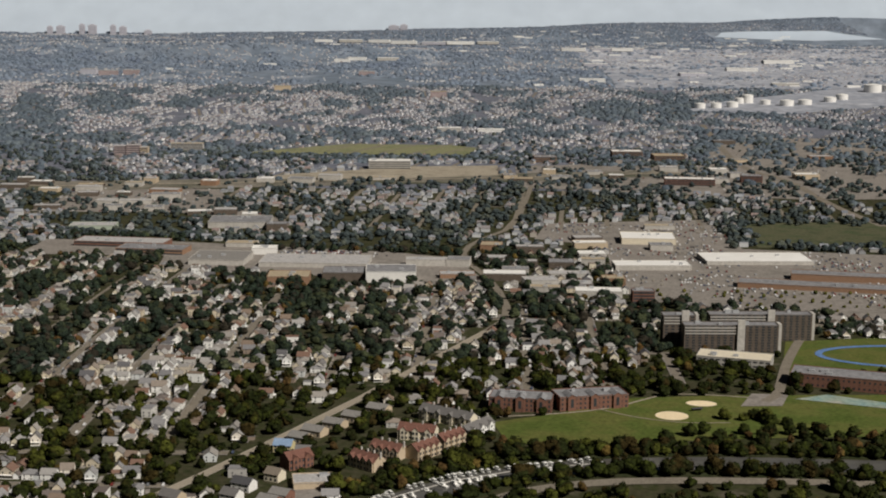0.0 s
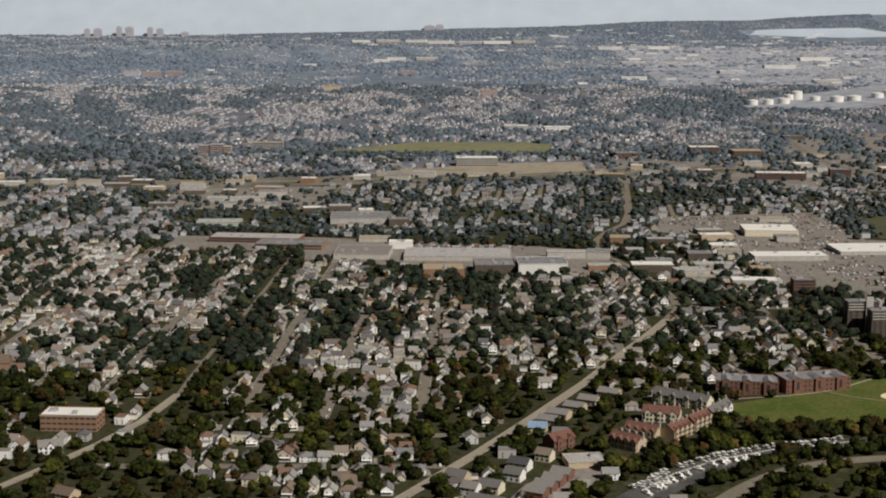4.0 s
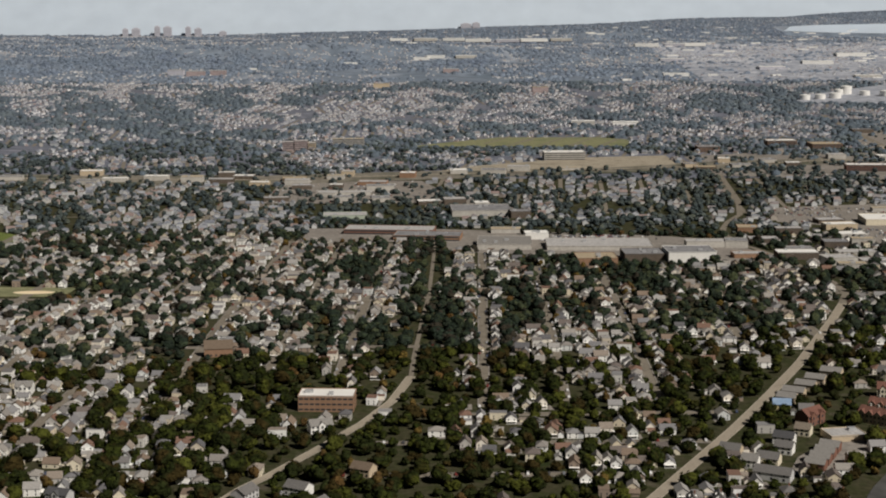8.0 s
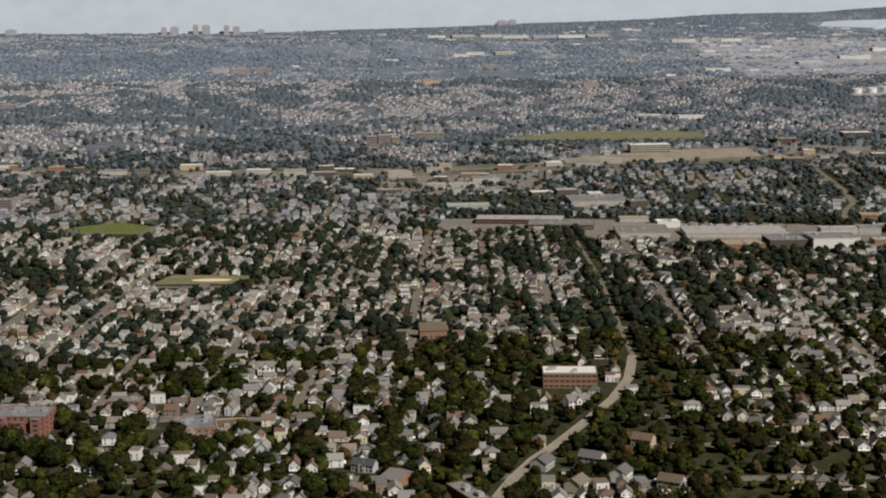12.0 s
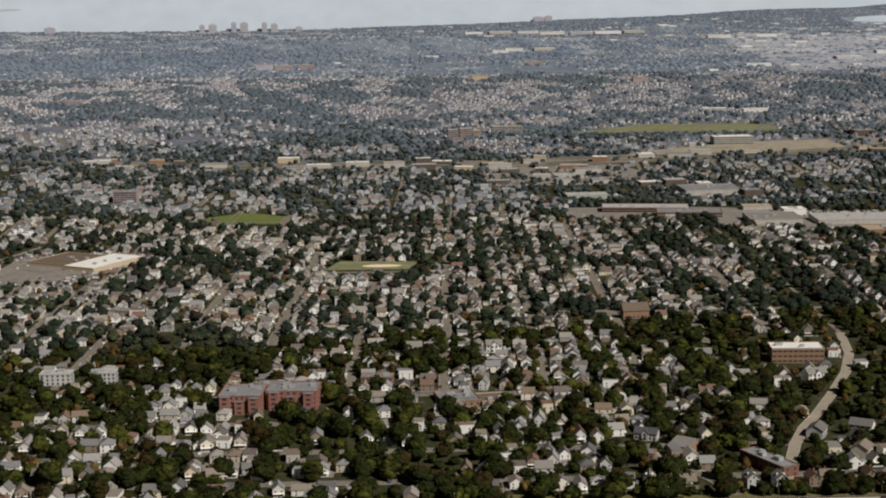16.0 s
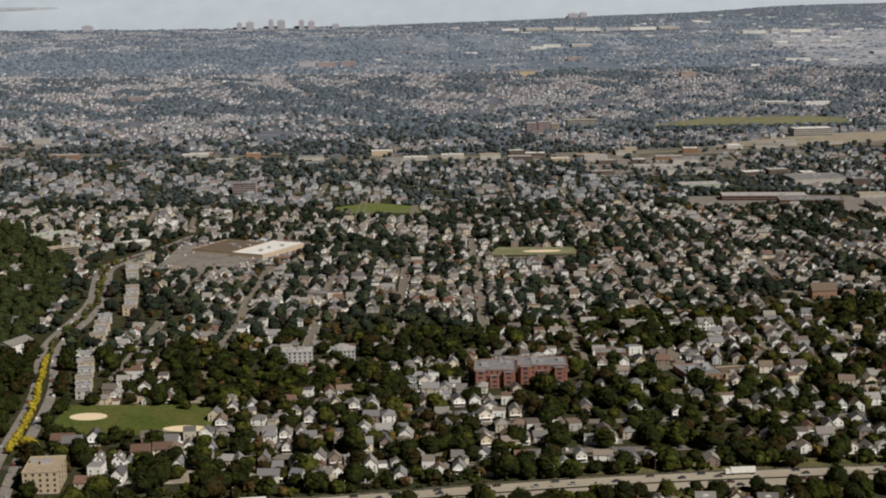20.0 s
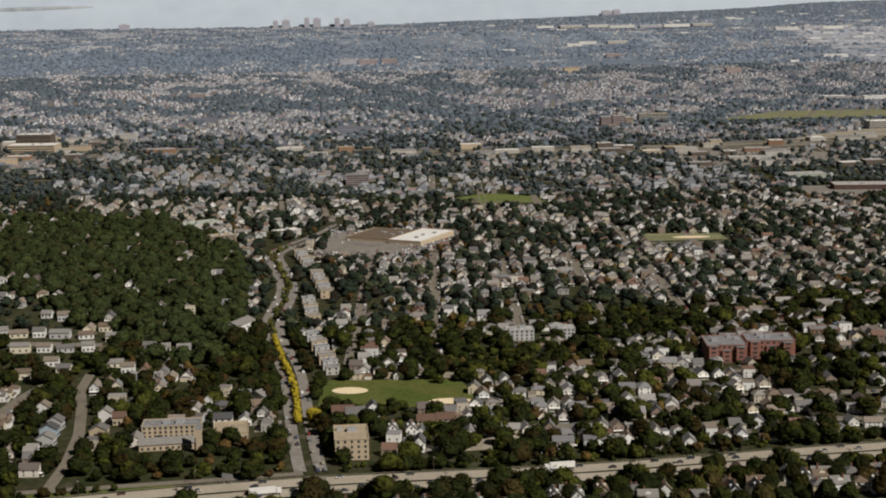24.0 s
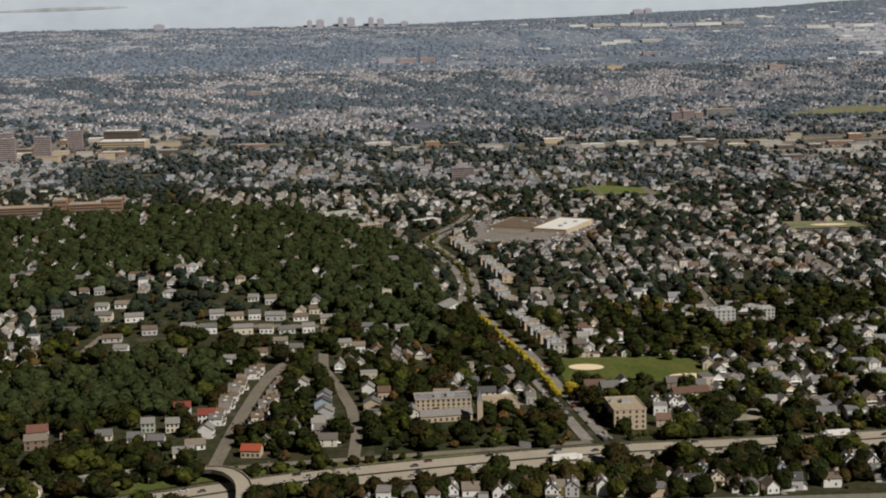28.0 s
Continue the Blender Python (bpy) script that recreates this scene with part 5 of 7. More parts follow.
spots = []
for line in STREETS:
    (x0, y0), (x1, y1) = line
    n = math.hypot(x1 - x0, y1 - y0)
    dx, dy = (x1 - x0) / n, (y1 - y0) / n
    tilt = (math.degrees(math.atan2(dy, dx)) - 90 + 45) % 90 - 45  # most gables look up and down the long blocks
    if abs(dy) > abs(dx) and y0 < 1900 and x0 > -1060:
        # closely set columns of narrow houses, gables down the long blocks
        for back in (-25.5, -12, 12, 25.5):
            s = rng.uniform(3, 8)
            while s < n - 4 and y0 + s < 1870:
                spots.append((x0 + dx * s + back + rng.uniform(-2.6, 2.6), y0 + dy * s, tilt + rng.uniform(-7, 7) + (180 if rng.random() < 0.3 else 0) + (90 if rng.random() < 0.22 else 0)))
                s += rng.uniform(9.2, 13.6)
        first = max(0, 1870 - y0)
    else:
        first = 0
    for side in (-1, 1):
        s = rng.uniform(4, 10) + first
        while s < n - 5:
            back = 13.5 + rng.uniform(-3.0, 5.5)
            px, py = x0 + dx * s + side * dy * back, y0 + dy * s - side * dx * back
            spots.append((px, py, tilt + rng.uniform(-9, 9) + (180 if rng.random() < 0.3 else 0) + (90 if rng.random() < 0.3 else 0)))
            if rng.random() < 0.2:
                spots.append((px + side * dy * 15.5, py - side * dx * 15.5, spots[-1][2] + rng.choice([0, 90])))
            s += rng.uniform(8.8, 14.5)
for _ in range(240):
    x, y = rng.uniform(-2000, -1130), rng.uniform(930, 1680)
    spots.append((x, y, rng.uniform(-20, 20)))
spots = [s for s in spots if rng.random() > 0.12]
for _ in range(24000):
    spots.append((rng.uniform(-1900, 620), rng.uniform(560, 2430), rng.choice([0.0, 0.0, 0.0, 90.0, 180.0]) + rng.uniform(-6, 6)))
spots = np.array(spots)
keep = in_view(spots[:, 0], spots[:, 1]) & off_big(spots[:, 0], spots[:, 1], 2.5)
wooded = inside(HILL_WOOD, spots[:, 0], spots[:, 1])
keep &= ~((spots[:, 1] < 780 + 0.1 * (spots[:, 0] + 545)) & (near_line(HIGHWAY, spots[:, 0], spots[:, 1]) < 38))
keep &= rng.random(len(spots)) > (0.14 + 0.85 * step(-0.1, 1.1, leafy(spots[:, 0], spots[:, 1]) - 0.15 * ((spots[:, 1] - 0.21 * spots[:, 0] < 1290) & (spots[:, 0] < -400))) + 0.36 * ((spots[:, 1] > 1870) & (spots[:, 1] < 2600)))
loose = np.arange(len(spots)) >= len(spots) - 24000
grid = (spots[:, 0] > -1030) & (spots[:, 0] < 0) & (spots[:, 1] > 1090) & (spots[:, 1] < 1840)
keep &= ~(grid & (rng.random(len(spots)) < np.where(loose, 0.75, 0.12)))
keep &= near_line(PARK + PARK[:1], spots[:, 0], spots[:, 1]) > 17
keep &= free(spots[:, 0], spots[:, 1]) | (wooded & (rng.random(len(spots)) < 0.42))
for line in STREETS:
    if line[0][1] < 2500:
        q = np.flatnonzero(keep)
        keep[q[(q >= len(spots) - 24000) & (near_line(line, spots[q, 0], spots[q, 1]) < 9)]] = False
in_rows = int(keep[:-24000].sum())
spots = spots[keep]
taken, kept = {}, []
for k, (x, y, a) in enumerate(spots):
    cell = (int(x // 11), int(y // 11))
    if all(math.hypot(x - qx, y - qy) > (9.0 if k < in_rows else 10.4) for i in (-2, -1, 0, 1, 2) for j in (-2, -1, 0, 1, 2) for qx, qy in taken.get((cell[0] + i, cell[1] + j), ())):
        taken.setdefault(cell, []).append((x, y))
        kept.append(k)
spots = spots[kept]
spots = spots[(spots[:, 1] < 2600) | (leafy(spots[:, 0], spots[:, 1]) + rng.normal(0, 0.3, len(spots)) < 0.45)]
depth = spots[:, 1] - (800 + 0.21 * (spots[:, 0] + 545))
order = np.argsort(depth)
NEAR_HOUSES, REST = spots[order[:130]], spots[order[130:]]


def house(colour, roof, w, d, h, rise, porch, kind):
    """A detached wooden town house; its front looks along -y and the ridge runs along y."""
    ob = tagged(new("house"), f"{colour} {'two-and-a-half' if h > 6 else 'one-and-a-half'}-storey wooden house with a {roof} {kind} roof", "house", "town houses")
    bm = box(bmesh.new(), -w / 2, w / 2, -d / 2, d / 2, 0, h)
    if kind == "gable":
        for s in (-1, 1):
            v = [bm.verts.new(p) for p in ((-w / 2, s * d / 2, h), (w / 2, s * d / 2, h), (0, s * d / 2, h + rise))]
            bm.faces.new(v if s < 0 else v[::-1])
    part("wall", bm, M[colour], ob)
    bm = bmesh.new()
    if kind == "gable":
        pitched(bm, d + 0.9, w + 0.9, h, rise)
        bmesh.ops.rotate(bm, verts=bm.verts, cent=(0, 0, 0), matrix=Matrix.Rotation(radians(90), 3, "Z"))
    elif kind == "hip":
        e, r = 0.5, d / 2 - w / 2
        v = [bm.verts.new(p) for p in ((-w / 2 - e, -d / 2 - e, h), (w / 2 + e, -d / 2 - e, h), (w / 2 + e, d / 2 + e, h), (-w / 2 - e, d / 2 + e, h), (0, -r, h + rise), (0, r, h + rise))]
        for f in ((0, 1, 4), (1, 2, 5, 4), (2, 3, 5), (3, 0, 4, 5), (3, 2, 1, 0)):
            bm.faces.new([v[i] for i in f])
    else:
        box(bm, -w / 2 - 0.3, w / 2 + 0.3, -d / 2 - 0.3, d / 2 + 0.3, h + 0.003, h + 0.5)
    cover = part("roof", bm, M[roof + " roof"], ob)
    if kind != "flat":
        part("chimney", box(bmesh.new(), 0.6, 1.4, d * 0.12, d * 0.12 + 0.8, h + rise * 0.4, h + rise + 1.2), M["brick"], cover, "red brick chimney")
    if kind == "gable" and d > 9.3:
        for s in (-1, 1):
            bm = bmesh.new()
            z0, z1, o = h + rise * 0.12, h + rise * 0.78, s * w * 0.34
            for y0, y1 in ((-1.5, 1.5),):
                v = [bm.verts.new(q) for q in ((o, y0, z0), (o, y1, z0), (o, y1, z1 - 0.5), (o, 0, z1), (o, y0, z1 - 0.5), (s * w * 0.06, y0, z1 - 0.5), (s * w * 0.06, y1, z1 - 0.5), (s * w * 0.04, 0, z1))]
                for f in ((0, 1, 2, 3, 4), (2, 6, 7, 3), (4, 3, 7, 5), (0, 4, 5), (1, 6, 2)):
                    bm.faces.new([v[i] for i in f])
            part("dormer", bm, M[colour], cover)
    if porch:
        p = part("porch", box(bmesh.new(), -w / 2 + 0.2, w / 2 - 0.2, -d / 2 - 2.3, -d / 2 - 0.003, 0, 0.8), M["white"], ob)
        post = box_mesh("porch_post", (0.2, 0.2, 1.997), M["white"])
        for x in (-w / 2 + 0.5, w / 2 - 0.5):
            share("porch_post", post, p, pose(x, -d / 2 - 2.1, 0.803))
        bm = box(bmesh.new(), -w / 2, w / 2, -d / 2 - 2.6, -d / 2 - 0.003, 2.803, 3.05)
        part("porch_roof", bm, M[roof + " roof"], p)
    pane = box_mesh("window", (0.9, 0.14, 1.4), M["glass"])
    for z in ((1.2, 3.6) if h > 4.5 else (1.2,)):
        for x in (-w * 0.27, w * 0.27):
            share("window", pane, ob, pose(x, -d / 2 - 0.02, z))
        for s in (-1, 1):
            for y in (-d * 0.2,) if z < 2 else (d * 0.2,):
                share("window", pane, ob, pose(s * (w / 2 + 0.02), y, z, 0, 0, 90))
    if kind == "gable" and h > 4.5:
        share("window", pane, ob, pose(0, -d / 2 - 0.02, h + 0.3))
    return ob


HOUSE_KINDS = [
    ("white", "grey", 6.6, 10.0, 5.4, 3.2, True, "gable"), ("cream", "brown", 6.8, 9.6, 5.2, 3.0, True, "gable"), ("light grey", "dark grey", 6.3, 10.4, 5.6, 3.3, True, "gable"),
    ("white", "brown", 7.3, 9.2, 5.0, 2.4, False, "hip"), ("tan", "grey", 7.3, 9.6, 5.2, 2.4, True, "hip"), ("pale yellow", "tan", 6.4, 9.2, 4.7, 3.0, False, "gable"),
    ("pale blue", "pale grey", 6.4, 9.6, 5.0, 3.1, True, "gable"), ("brown", "russet", 6.8, 9.2, 4.7, 3.0, False, "gable"), ("white", "pale grey", 7.0, 10.4, 7.1, 0.0, True, "flat"),
    ("pale green", "grey", 6.4, 9.4, 3.5, 3.2, False, "gable"), ("white", "tan", 6.4, 8.7, 3.7, 3.4, False, "gable"), ("light grey", "pale grey", 7.0, 10.0, 5.4, 3.2, False, "gable"),
    ("cream", "russet", 6.6, 9.0, 3.7, 3.3, False, "gable"), ("white", "pale grey", 6.4, 10.1, 5.6, 3.4, True, "gable"), ("tan", "tan", 7.1, 9.0, 3.8, 2.4, False, "hip")]
kinds = [house(*k) for k in HOUSE_KINDS]
used = set()
for x, y, a in NEAR_HOUSES:
    k = int(rng.choice(len(kinds), p=np.array([13, 8, 7, 7, 6, 5, 4, 5, 6, 5, 7, 7, 5, 10, 5]) / 100))
    a = (a + 90) % 180 - 90  # fronts, the windowed ends, are turned towards the camera
    m = pose(x, y, float(ground(x, y)) - 0.15, 0, 0, a)
    if k in used:
        copy_thing(kinds[k], m)
    else:
        used.add(k)
        kinds[k].matrix_world = m

row = resampled([(-1252, 770), (-1249, 806), (-1244, 869), (-1235, 897)], 9.0)
for k, (x, y) in enumerate(row):
    for side in (-1, 1):
        px = x + side * (12.5 + k % 3)
        i = (0, 1, 3, 10)[(k + (side > 0)) % 4]
        copy_thing(kinds[i], pose(px, y, float(ground(px, y)) - 0.15, 0, 0, -90 * side + rng.uniform(-3, 3)) @ Matrix.Diagonal((0.92, 0.76, 0.8, 1)))
for x, y in ((-998, 783), (-987, 783)):
    copy_thing(kinds[13], pose(x, y, float(ground(x, y)) - 0.15, 0, 0, 4))


def fast_mesh(name, verts, tris, index, mats, smooth=False):
    me = bpy.data.meshes.new(name)
    me.vertices.add(len(verts))
    me.vertices.foreach_set("co", np.asarray(verts, np.float32).ravel())
    me.loops.add(len(tris) * 3)
    me.loops.foreach_set("vertex_index", np.asarray(tris, np.int32).ravel())
    me.polygons.add(len(tris))
    me.polygons.foreach_set("loop_start", np.arange(0, len(tris) * 3, 3, dtype=np.int32))
    me.polygons.foreach_set("material_index", np.asarray(index, np.int32))
    for m in mats:
        me.materials.append(m)
    me.polygons.foreach_set("use_smooth", np.full(len(tris), smooth))
    me.update(calc_edges=True)
    return new(name, me)


def strewn(shapes, which, x, y, turn, sx, sy, sz, z):
    """Copies of small triangle shapes (verts, tris, slots) at the given places, as one mesh's arrays."""
    V, T, I, o = [], [], [], 0
    for k, (v, t, i) in enumerate(shapes):
        q = np.flatnonzero(which == k)
        if not len(q):
            continue
        c, s = np.cos(turn[q])[:, None], np.sin(turn[q])[:, None]
        px, py, pz = v[None, :, 0] * sx[q][:, None], v[None, :, 1] * sy[q][:, None], v[None, :, 2] * sz[q][:, None]
        co = np.stack([px * c - py * s + x[q][:, None], px * s + py * c + y[q][:, None], pz + z[q][:, None]], 2)
        V.append(co.reshape(-1, 3))
        T.append((t[None] + (np.arange(len(q)) * len(v))[:, None, None] + o).reshape(-1, 3))
        I.append(np.tile(i, len(q)))
        o += len(q) * len(v)
    return drawn_in(np.concatenate(V)), np.concatenate(T), np.concatenate(I)


def shape(quads):
    """A triangle shape from faces given as (slot, points); each slot's faces form one island."""
    V, T, I, seen = [], [], [], {}
    for slot, pts in quads:
        ids = []
        for p in pts:
            key = (slot, *p)
            if key not in seen:
                seen[key] = len(V)
                V.append(p)
            ids.append(seen[key])
        for k in range(1, len(ids) - 1):
            T.append((ids[0], ids[k], ids[k + 1]))
            I.append(slot)
    return np.array(V, float), np.array(T), np.array(I)


def plain_house(w, d, h, rise, kind, windows):
    a, b = w / 2, d / 2
    q = [(0, [(-a, -b, 0), (a, -b, 0), (a, -b, h), (-a, -b, h)]), (0, [(a, -b, 0), (a, b, 0), (a, b, h), (a, -b, h)]),
         (0, [(a, b, 0), (-a, b, 0), (-a, b, h), (a, b, h)]), (0, [(-a, b, 0), (-a, -b, 0), (-a, -b, h), (-a, b, h)])]
    e = 0.5
    if kind == "gable":
        q += [(0, [(-a, -b, h), (a, -b, h), (0, -b, h + rise)]), (0, [(a, b, h), (-a, b, h), (0, b, h + rise)])]
        for s in (-1, 1):
            top = [(s * (a + e), -b - e, h - 0.3), (s * (a + e), b + e, h - 0.3), (0, b + e, h + rise + 0.2), (0, -b - e, h + rise + 0.2)]
            q.append((1, top if s > 0 else top[::-1]))
    elif kind == "hip":
        r = b - a
        c = [(-a - e, -b - e, h), (a + e, -b - e, h), (a + e, b + e, h), (-a - e, b + e, h), (0, -r, h + rise), (0, r, h + rise)]
        q += [(1, [c[i] for i in f]) for f in ((0, 1, 4), (1, 2, 5, 4), (2, 3, 5), (3, 0, 4, 5))]
    else:
        q.append((1, [(-a - 0.2, -b - 0.2, h), (a + 0.2, -b - 0.2, h), (a + 0.2, b + 0.2, h), (-a - 0.2, b + 0.2, h)]))
    if windows:
        for z in (1.3, 4.0) if h > 5 else (1.3,):
            for x in (-w * 0.27, w * 0.27):
                for s in (-1, 1):
                    p = [(x - 0.5, s * (b + 0.05), z), (x + 0.5, s * (b + 0.05), z), (x + 0.5, s * (b + 0.05), z + 1.6), (x - 0.5, s * (b + 0.05), z + 1.6)]
                    q.append((2, p if s < 0 else p[::-1]))
            for s in (-1, 1):
                for y in (-d * 0.25, d * 0.25):
                    p = [(s * (a + 0.05), y - 0.5, z), (s * (a + 0.05), y + 0.5, z), (s * (a + 0.05), y + 0.5, z + 1.6), (s * (a + 0.05), y - 0.5, z + 1.6)]
                    q.append((2, p if s > 0 else p[::-1]))
        if kind == "gable":
            f = b + 2.2
            q += [(3, [(-a, -f, 3.2), (a, -f, 3.2), (a, -b, 3.5), (-a, -b, 3.5)]), (3, [(-a, -f, 0), (a, -f, 0), (a, -f, 1.2), (-a, -f, 1.2)])]
    return shape(q)


FORMS = [(8.4, 13, 6.6, 4.0, "gable"), (8.8, 12, 6.2, 3.6, "gable"), (9.5, 12, 6.3, 3.0, "hip"), (8.6, 14, 8.6, 0, "flat"), (8.2, 11.5, 4.4, 4.0, "gable"), (12, 9, 5.6, 3.2, "hip")]


def town(name, p, windows, label, far=False):
    n = len(p)
    k = 0.7 if far else 1.0
    which = rng.choice(len(FORMS), n, p=[0.34, 0.2, 0.14, 0.12, 0.12, 0.08])
    arrays = strewn([plain_house(*f, windows) for f in FORMS], which, p[:, 0], p[:, 1], np.radians(p[:, 2]), rng.uniform(0.72, 0.98, n) * k, rng.uniform(0.62, 0.92, n) * k, rng.uniform(0.62, 0.86, n) * k, ground(p[:, 0], p[:, 1]) - 0.4)
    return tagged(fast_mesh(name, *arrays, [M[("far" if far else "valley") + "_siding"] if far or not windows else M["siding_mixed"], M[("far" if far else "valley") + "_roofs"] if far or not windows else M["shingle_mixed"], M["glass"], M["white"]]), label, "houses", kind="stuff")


close = REST[:, 1] < 1900
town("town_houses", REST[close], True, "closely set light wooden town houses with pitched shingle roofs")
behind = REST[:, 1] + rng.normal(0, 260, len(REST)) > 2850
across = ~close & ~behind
town("town_houses", REST[across], False, "rows of light town houses across the valley under painted haze")
town("town_houses", REST[~close & behind], False, "town houses on the slopes behind the railway, paled by painted haze", True)
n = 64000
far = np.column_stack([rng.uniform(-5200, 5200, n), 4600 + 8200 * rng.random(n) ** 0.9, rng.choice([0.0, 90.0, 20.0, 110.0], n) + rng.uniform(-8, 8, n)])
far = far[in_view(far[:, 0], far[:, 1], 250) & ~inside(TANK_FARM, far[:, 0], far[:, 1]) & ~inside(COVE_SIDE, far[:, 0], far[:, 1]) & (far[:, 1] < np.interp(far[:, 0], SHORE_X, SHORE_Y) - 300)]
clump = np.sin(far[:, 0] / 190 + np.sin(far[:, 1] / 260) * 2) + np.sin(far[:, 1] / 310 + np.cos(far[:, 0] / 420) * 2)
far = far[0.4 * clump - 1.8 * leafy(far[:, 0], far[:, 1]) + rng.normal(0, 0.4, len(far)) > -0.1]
town("distant_houses", far, False, "distant houses on wooded slopes, paled by painted haze", True)

# houses and halls round the parkway
for x, y in ((-978, 804), (-966, 808)):
    gabled("house", "house with an orange-brown hipped roof near a ball park", "house", x, y, 11, 10, 5, 3, 4, M["cream"], M["russet roof"], 2, 3)
gabled("house", "small grey house beside a ball park", "house", -1021, 818, 12, 9, 5.5, 3.2, 8, M["light grey"], M["grey roof"], 2, 4)
gabled("house", "white house with a red roof in the trees", "house", -1369, 762, 12, 9, 5, 3.4, 10, M["white"], M["red_roof"], 1, 4)
for k, x in enumerate(list(range(-1099, -925, 24)) + list(range(-912, -700, 23))):
    i = (0, 5, 13, 9, 2, 10, 4, 3)[k % 8]
    y = 629 + k * 1.0 if x < -925 else 650 + (x + 912) * 0.17
    copy_thing(kinds[i], pose(x, y, float(ground(x, y)) - 0.15, 0, 0, (0, 90, 180)[k % 3]))
for k, x in enumerate(range(-905, -640, 17)):
    i = (13, 1, 4, 10, 12, 3, 14)[k % 7]
    y = 667 + (x + 905) * 0.16 + (0, 3, -2)[k % 3]
    copy_thing(kinds[i], pose(x, y, float(ground(x, y)) - 0.15, 0, 0, (90, 0, 90, 180)[k % 4] + (k * 37) % 11 - 5))

# garages and sheds behind the houses, and their drives
near_lots = spots[(spots[:, 1] - 0.21 * spots[:, 0] < 1750) & (spots[:, 1] < 1900)]
q = near_lots[rng.random(len(near_lots)) < 0.62]
turn = np.radians(q[:, 2] + rng.choice([0.0, 90.0, 180.0, 270.0], len(q)))
gx, gy = q[:, 0] + np.cos(turn) * rng.uniform(7.6, 9.5, len(q)), q[:, 1] + np.sin(turn) * rng.uniform(7.6, 9.5, len(q))
ok = free(gx, gy) & off_big(gx, gy, 0)
for line in STREETS:
    if line[0][1] < 2000:
        ok &= near_line(line, gx, gy) > 6.5
gx, gy, turn = gx[ok], gy[ok], turn[ok]
n = len(gx)
arrays = strewn([plain_house(4.4, 5.6, 2.6, 1.3, "gable", False), plain_house(5.0, 6.0, 2.9, 0, "flat", False)], rng.integers(0, 2, n), gx, gy, turn, rng.uniform(0.8, 1.2, n), rng.uniform(0.8, 1.2, n), rng.uniform(0.85, 1.2, n), ground(gx, gy) - 0.2)
tagged(fast_mesh("garages", *arrays, [M["siding_mixed"], M["shingle_mixed"]]), "small garages and sheds behind wooden houses", "garages", kind="stuff")
slab = shape([(0, [(-1.5, -7, 0), (1.5, -7, 0), (1.5, 7, 0), (-1.5, 7, 0)])])
q = near_lots[rng.random(len(near_lots)) < 0.75]
n, turn = len(q), np.radians(q[:, 2])
gx, gy = q[:, 0] + np.cos(turn) * 5.4, q[:, 1] + np.sin(turn) * 5.4
arrays = strewn([slab], np.zeros(n, int), gx, gy, turn, rng.uniform(0.7, 1.3, n), rng.uniform(0.8, 1.2, n), np.ones(n), ground(gx, gy) + 0.16)
tagged(fast_mesh("driveways", *arrays, [M["lot"]]), "pale paved drives beside houses", "drives", kind="structure")

# ---- trees ----
def ball(level):
    bm = bmesh.new()
    bmesh.ops.create_icosphere(bm, subdivisions=level, radius=1)
    bm.verts.ensure_lookup_table()
    v = np.array([p.co for p in bm.verts])
    t = np.array([[p.index for p in f.verts] for f in bm.faces])
    bm.free()
    return v, t


BALLS = {1: ball(1), 2: ball(2), 3: ball(3)}


def crown(lobes, level, leaves, seed, tall=1.0, rough=0.18, spray=(0.06, 0.13)):
    """A crown about one unit in radius, standing from z 0.25 up: uneven lobes, wrapped in loose leaf sprays."""
    r = np.random.default_rng(seed)
    V, T, o, home = [], [], 0, []
    bv, bt = BALLS[level]
    for k in range(lobes):
        a, u = r.uniform(0, 6.283), r.uniform(0, 1)
        s = r.uniform(0.36, 0.54) if lobes > 3 else r.uniform(0.62, 0.8)
        d = (1 - s) * (0.6 + 0.4 * r.random()) if k else 0.0
        z = 0.5 + 0.85 * tall * u
        c = np.array([math.cos(a) * d * (1.2 - 0.7 * u), math.sin(a) * d * (1.2 - 0.7 * u), z if k else 0.85 * tall])
        if not k and lobes > 3:
            s = 0.74
        n = np.array([noise.noise(Vector(p) * 1.9 + Vector((seed * 3.1, k * 5.7, 0))) + 0.5 * noise.noise(Vector(p) * 4.3 + Vector((k, seed, 2))) for p in bv])
        V.append(bv * (s * (1 + rough * 1.6 * n))[:, None] * np.array([1, 1, 0.85 * tall]) + c)
        T.append(bt + o)
        o += len(bv)
        home.append((c, s))
    if leaves:
        share_of = np.array([s * s for _, s in home])
        which = r.choice(lobes, leaves, p=share_of / share_of.sum())
        way = r.normal(0, 1, (leaves, 3))
        way /= np.linalg.norm(way, axis=1)[:, None]
        way[:, 2] = np.where(way[:, 2] < -0.4, -way[:, 2], way[:, 2])
        mid = np.array([home[k][0] for k in which]) + way * (np.array([home[k][1] for k in which]) * r.uniform(0.9, 1.1, leaves))[:, None]
        size = r.uniform(*spray, (leaves, 1, 1))
        aside = np.cross(way, r.normal(0, 1, (leaves, 3)))
        aside /= np.linalg.norm(aside, axis=1)[:, None]
        over = np.cross(way, aside)
        u = r.normal(0, 0.85, (leaves, 3, 3)) * np.array([1, 1, 0.4])
        leaf = u[:, :, :1] * aside[:, None] + u[:, :, 1:2] * over[:, None] + u[:, :, 2:] * way[:, None]
        V.append((mid[:, None] + leaf * size).reshape(-1, 3))
        T.append(np.arange(leaves * 3).reshape(-1, 3) + o)
    v, t = np.concatenate(V), np.concatenate(T)
    return v, t, np.zeros(len(t), int)


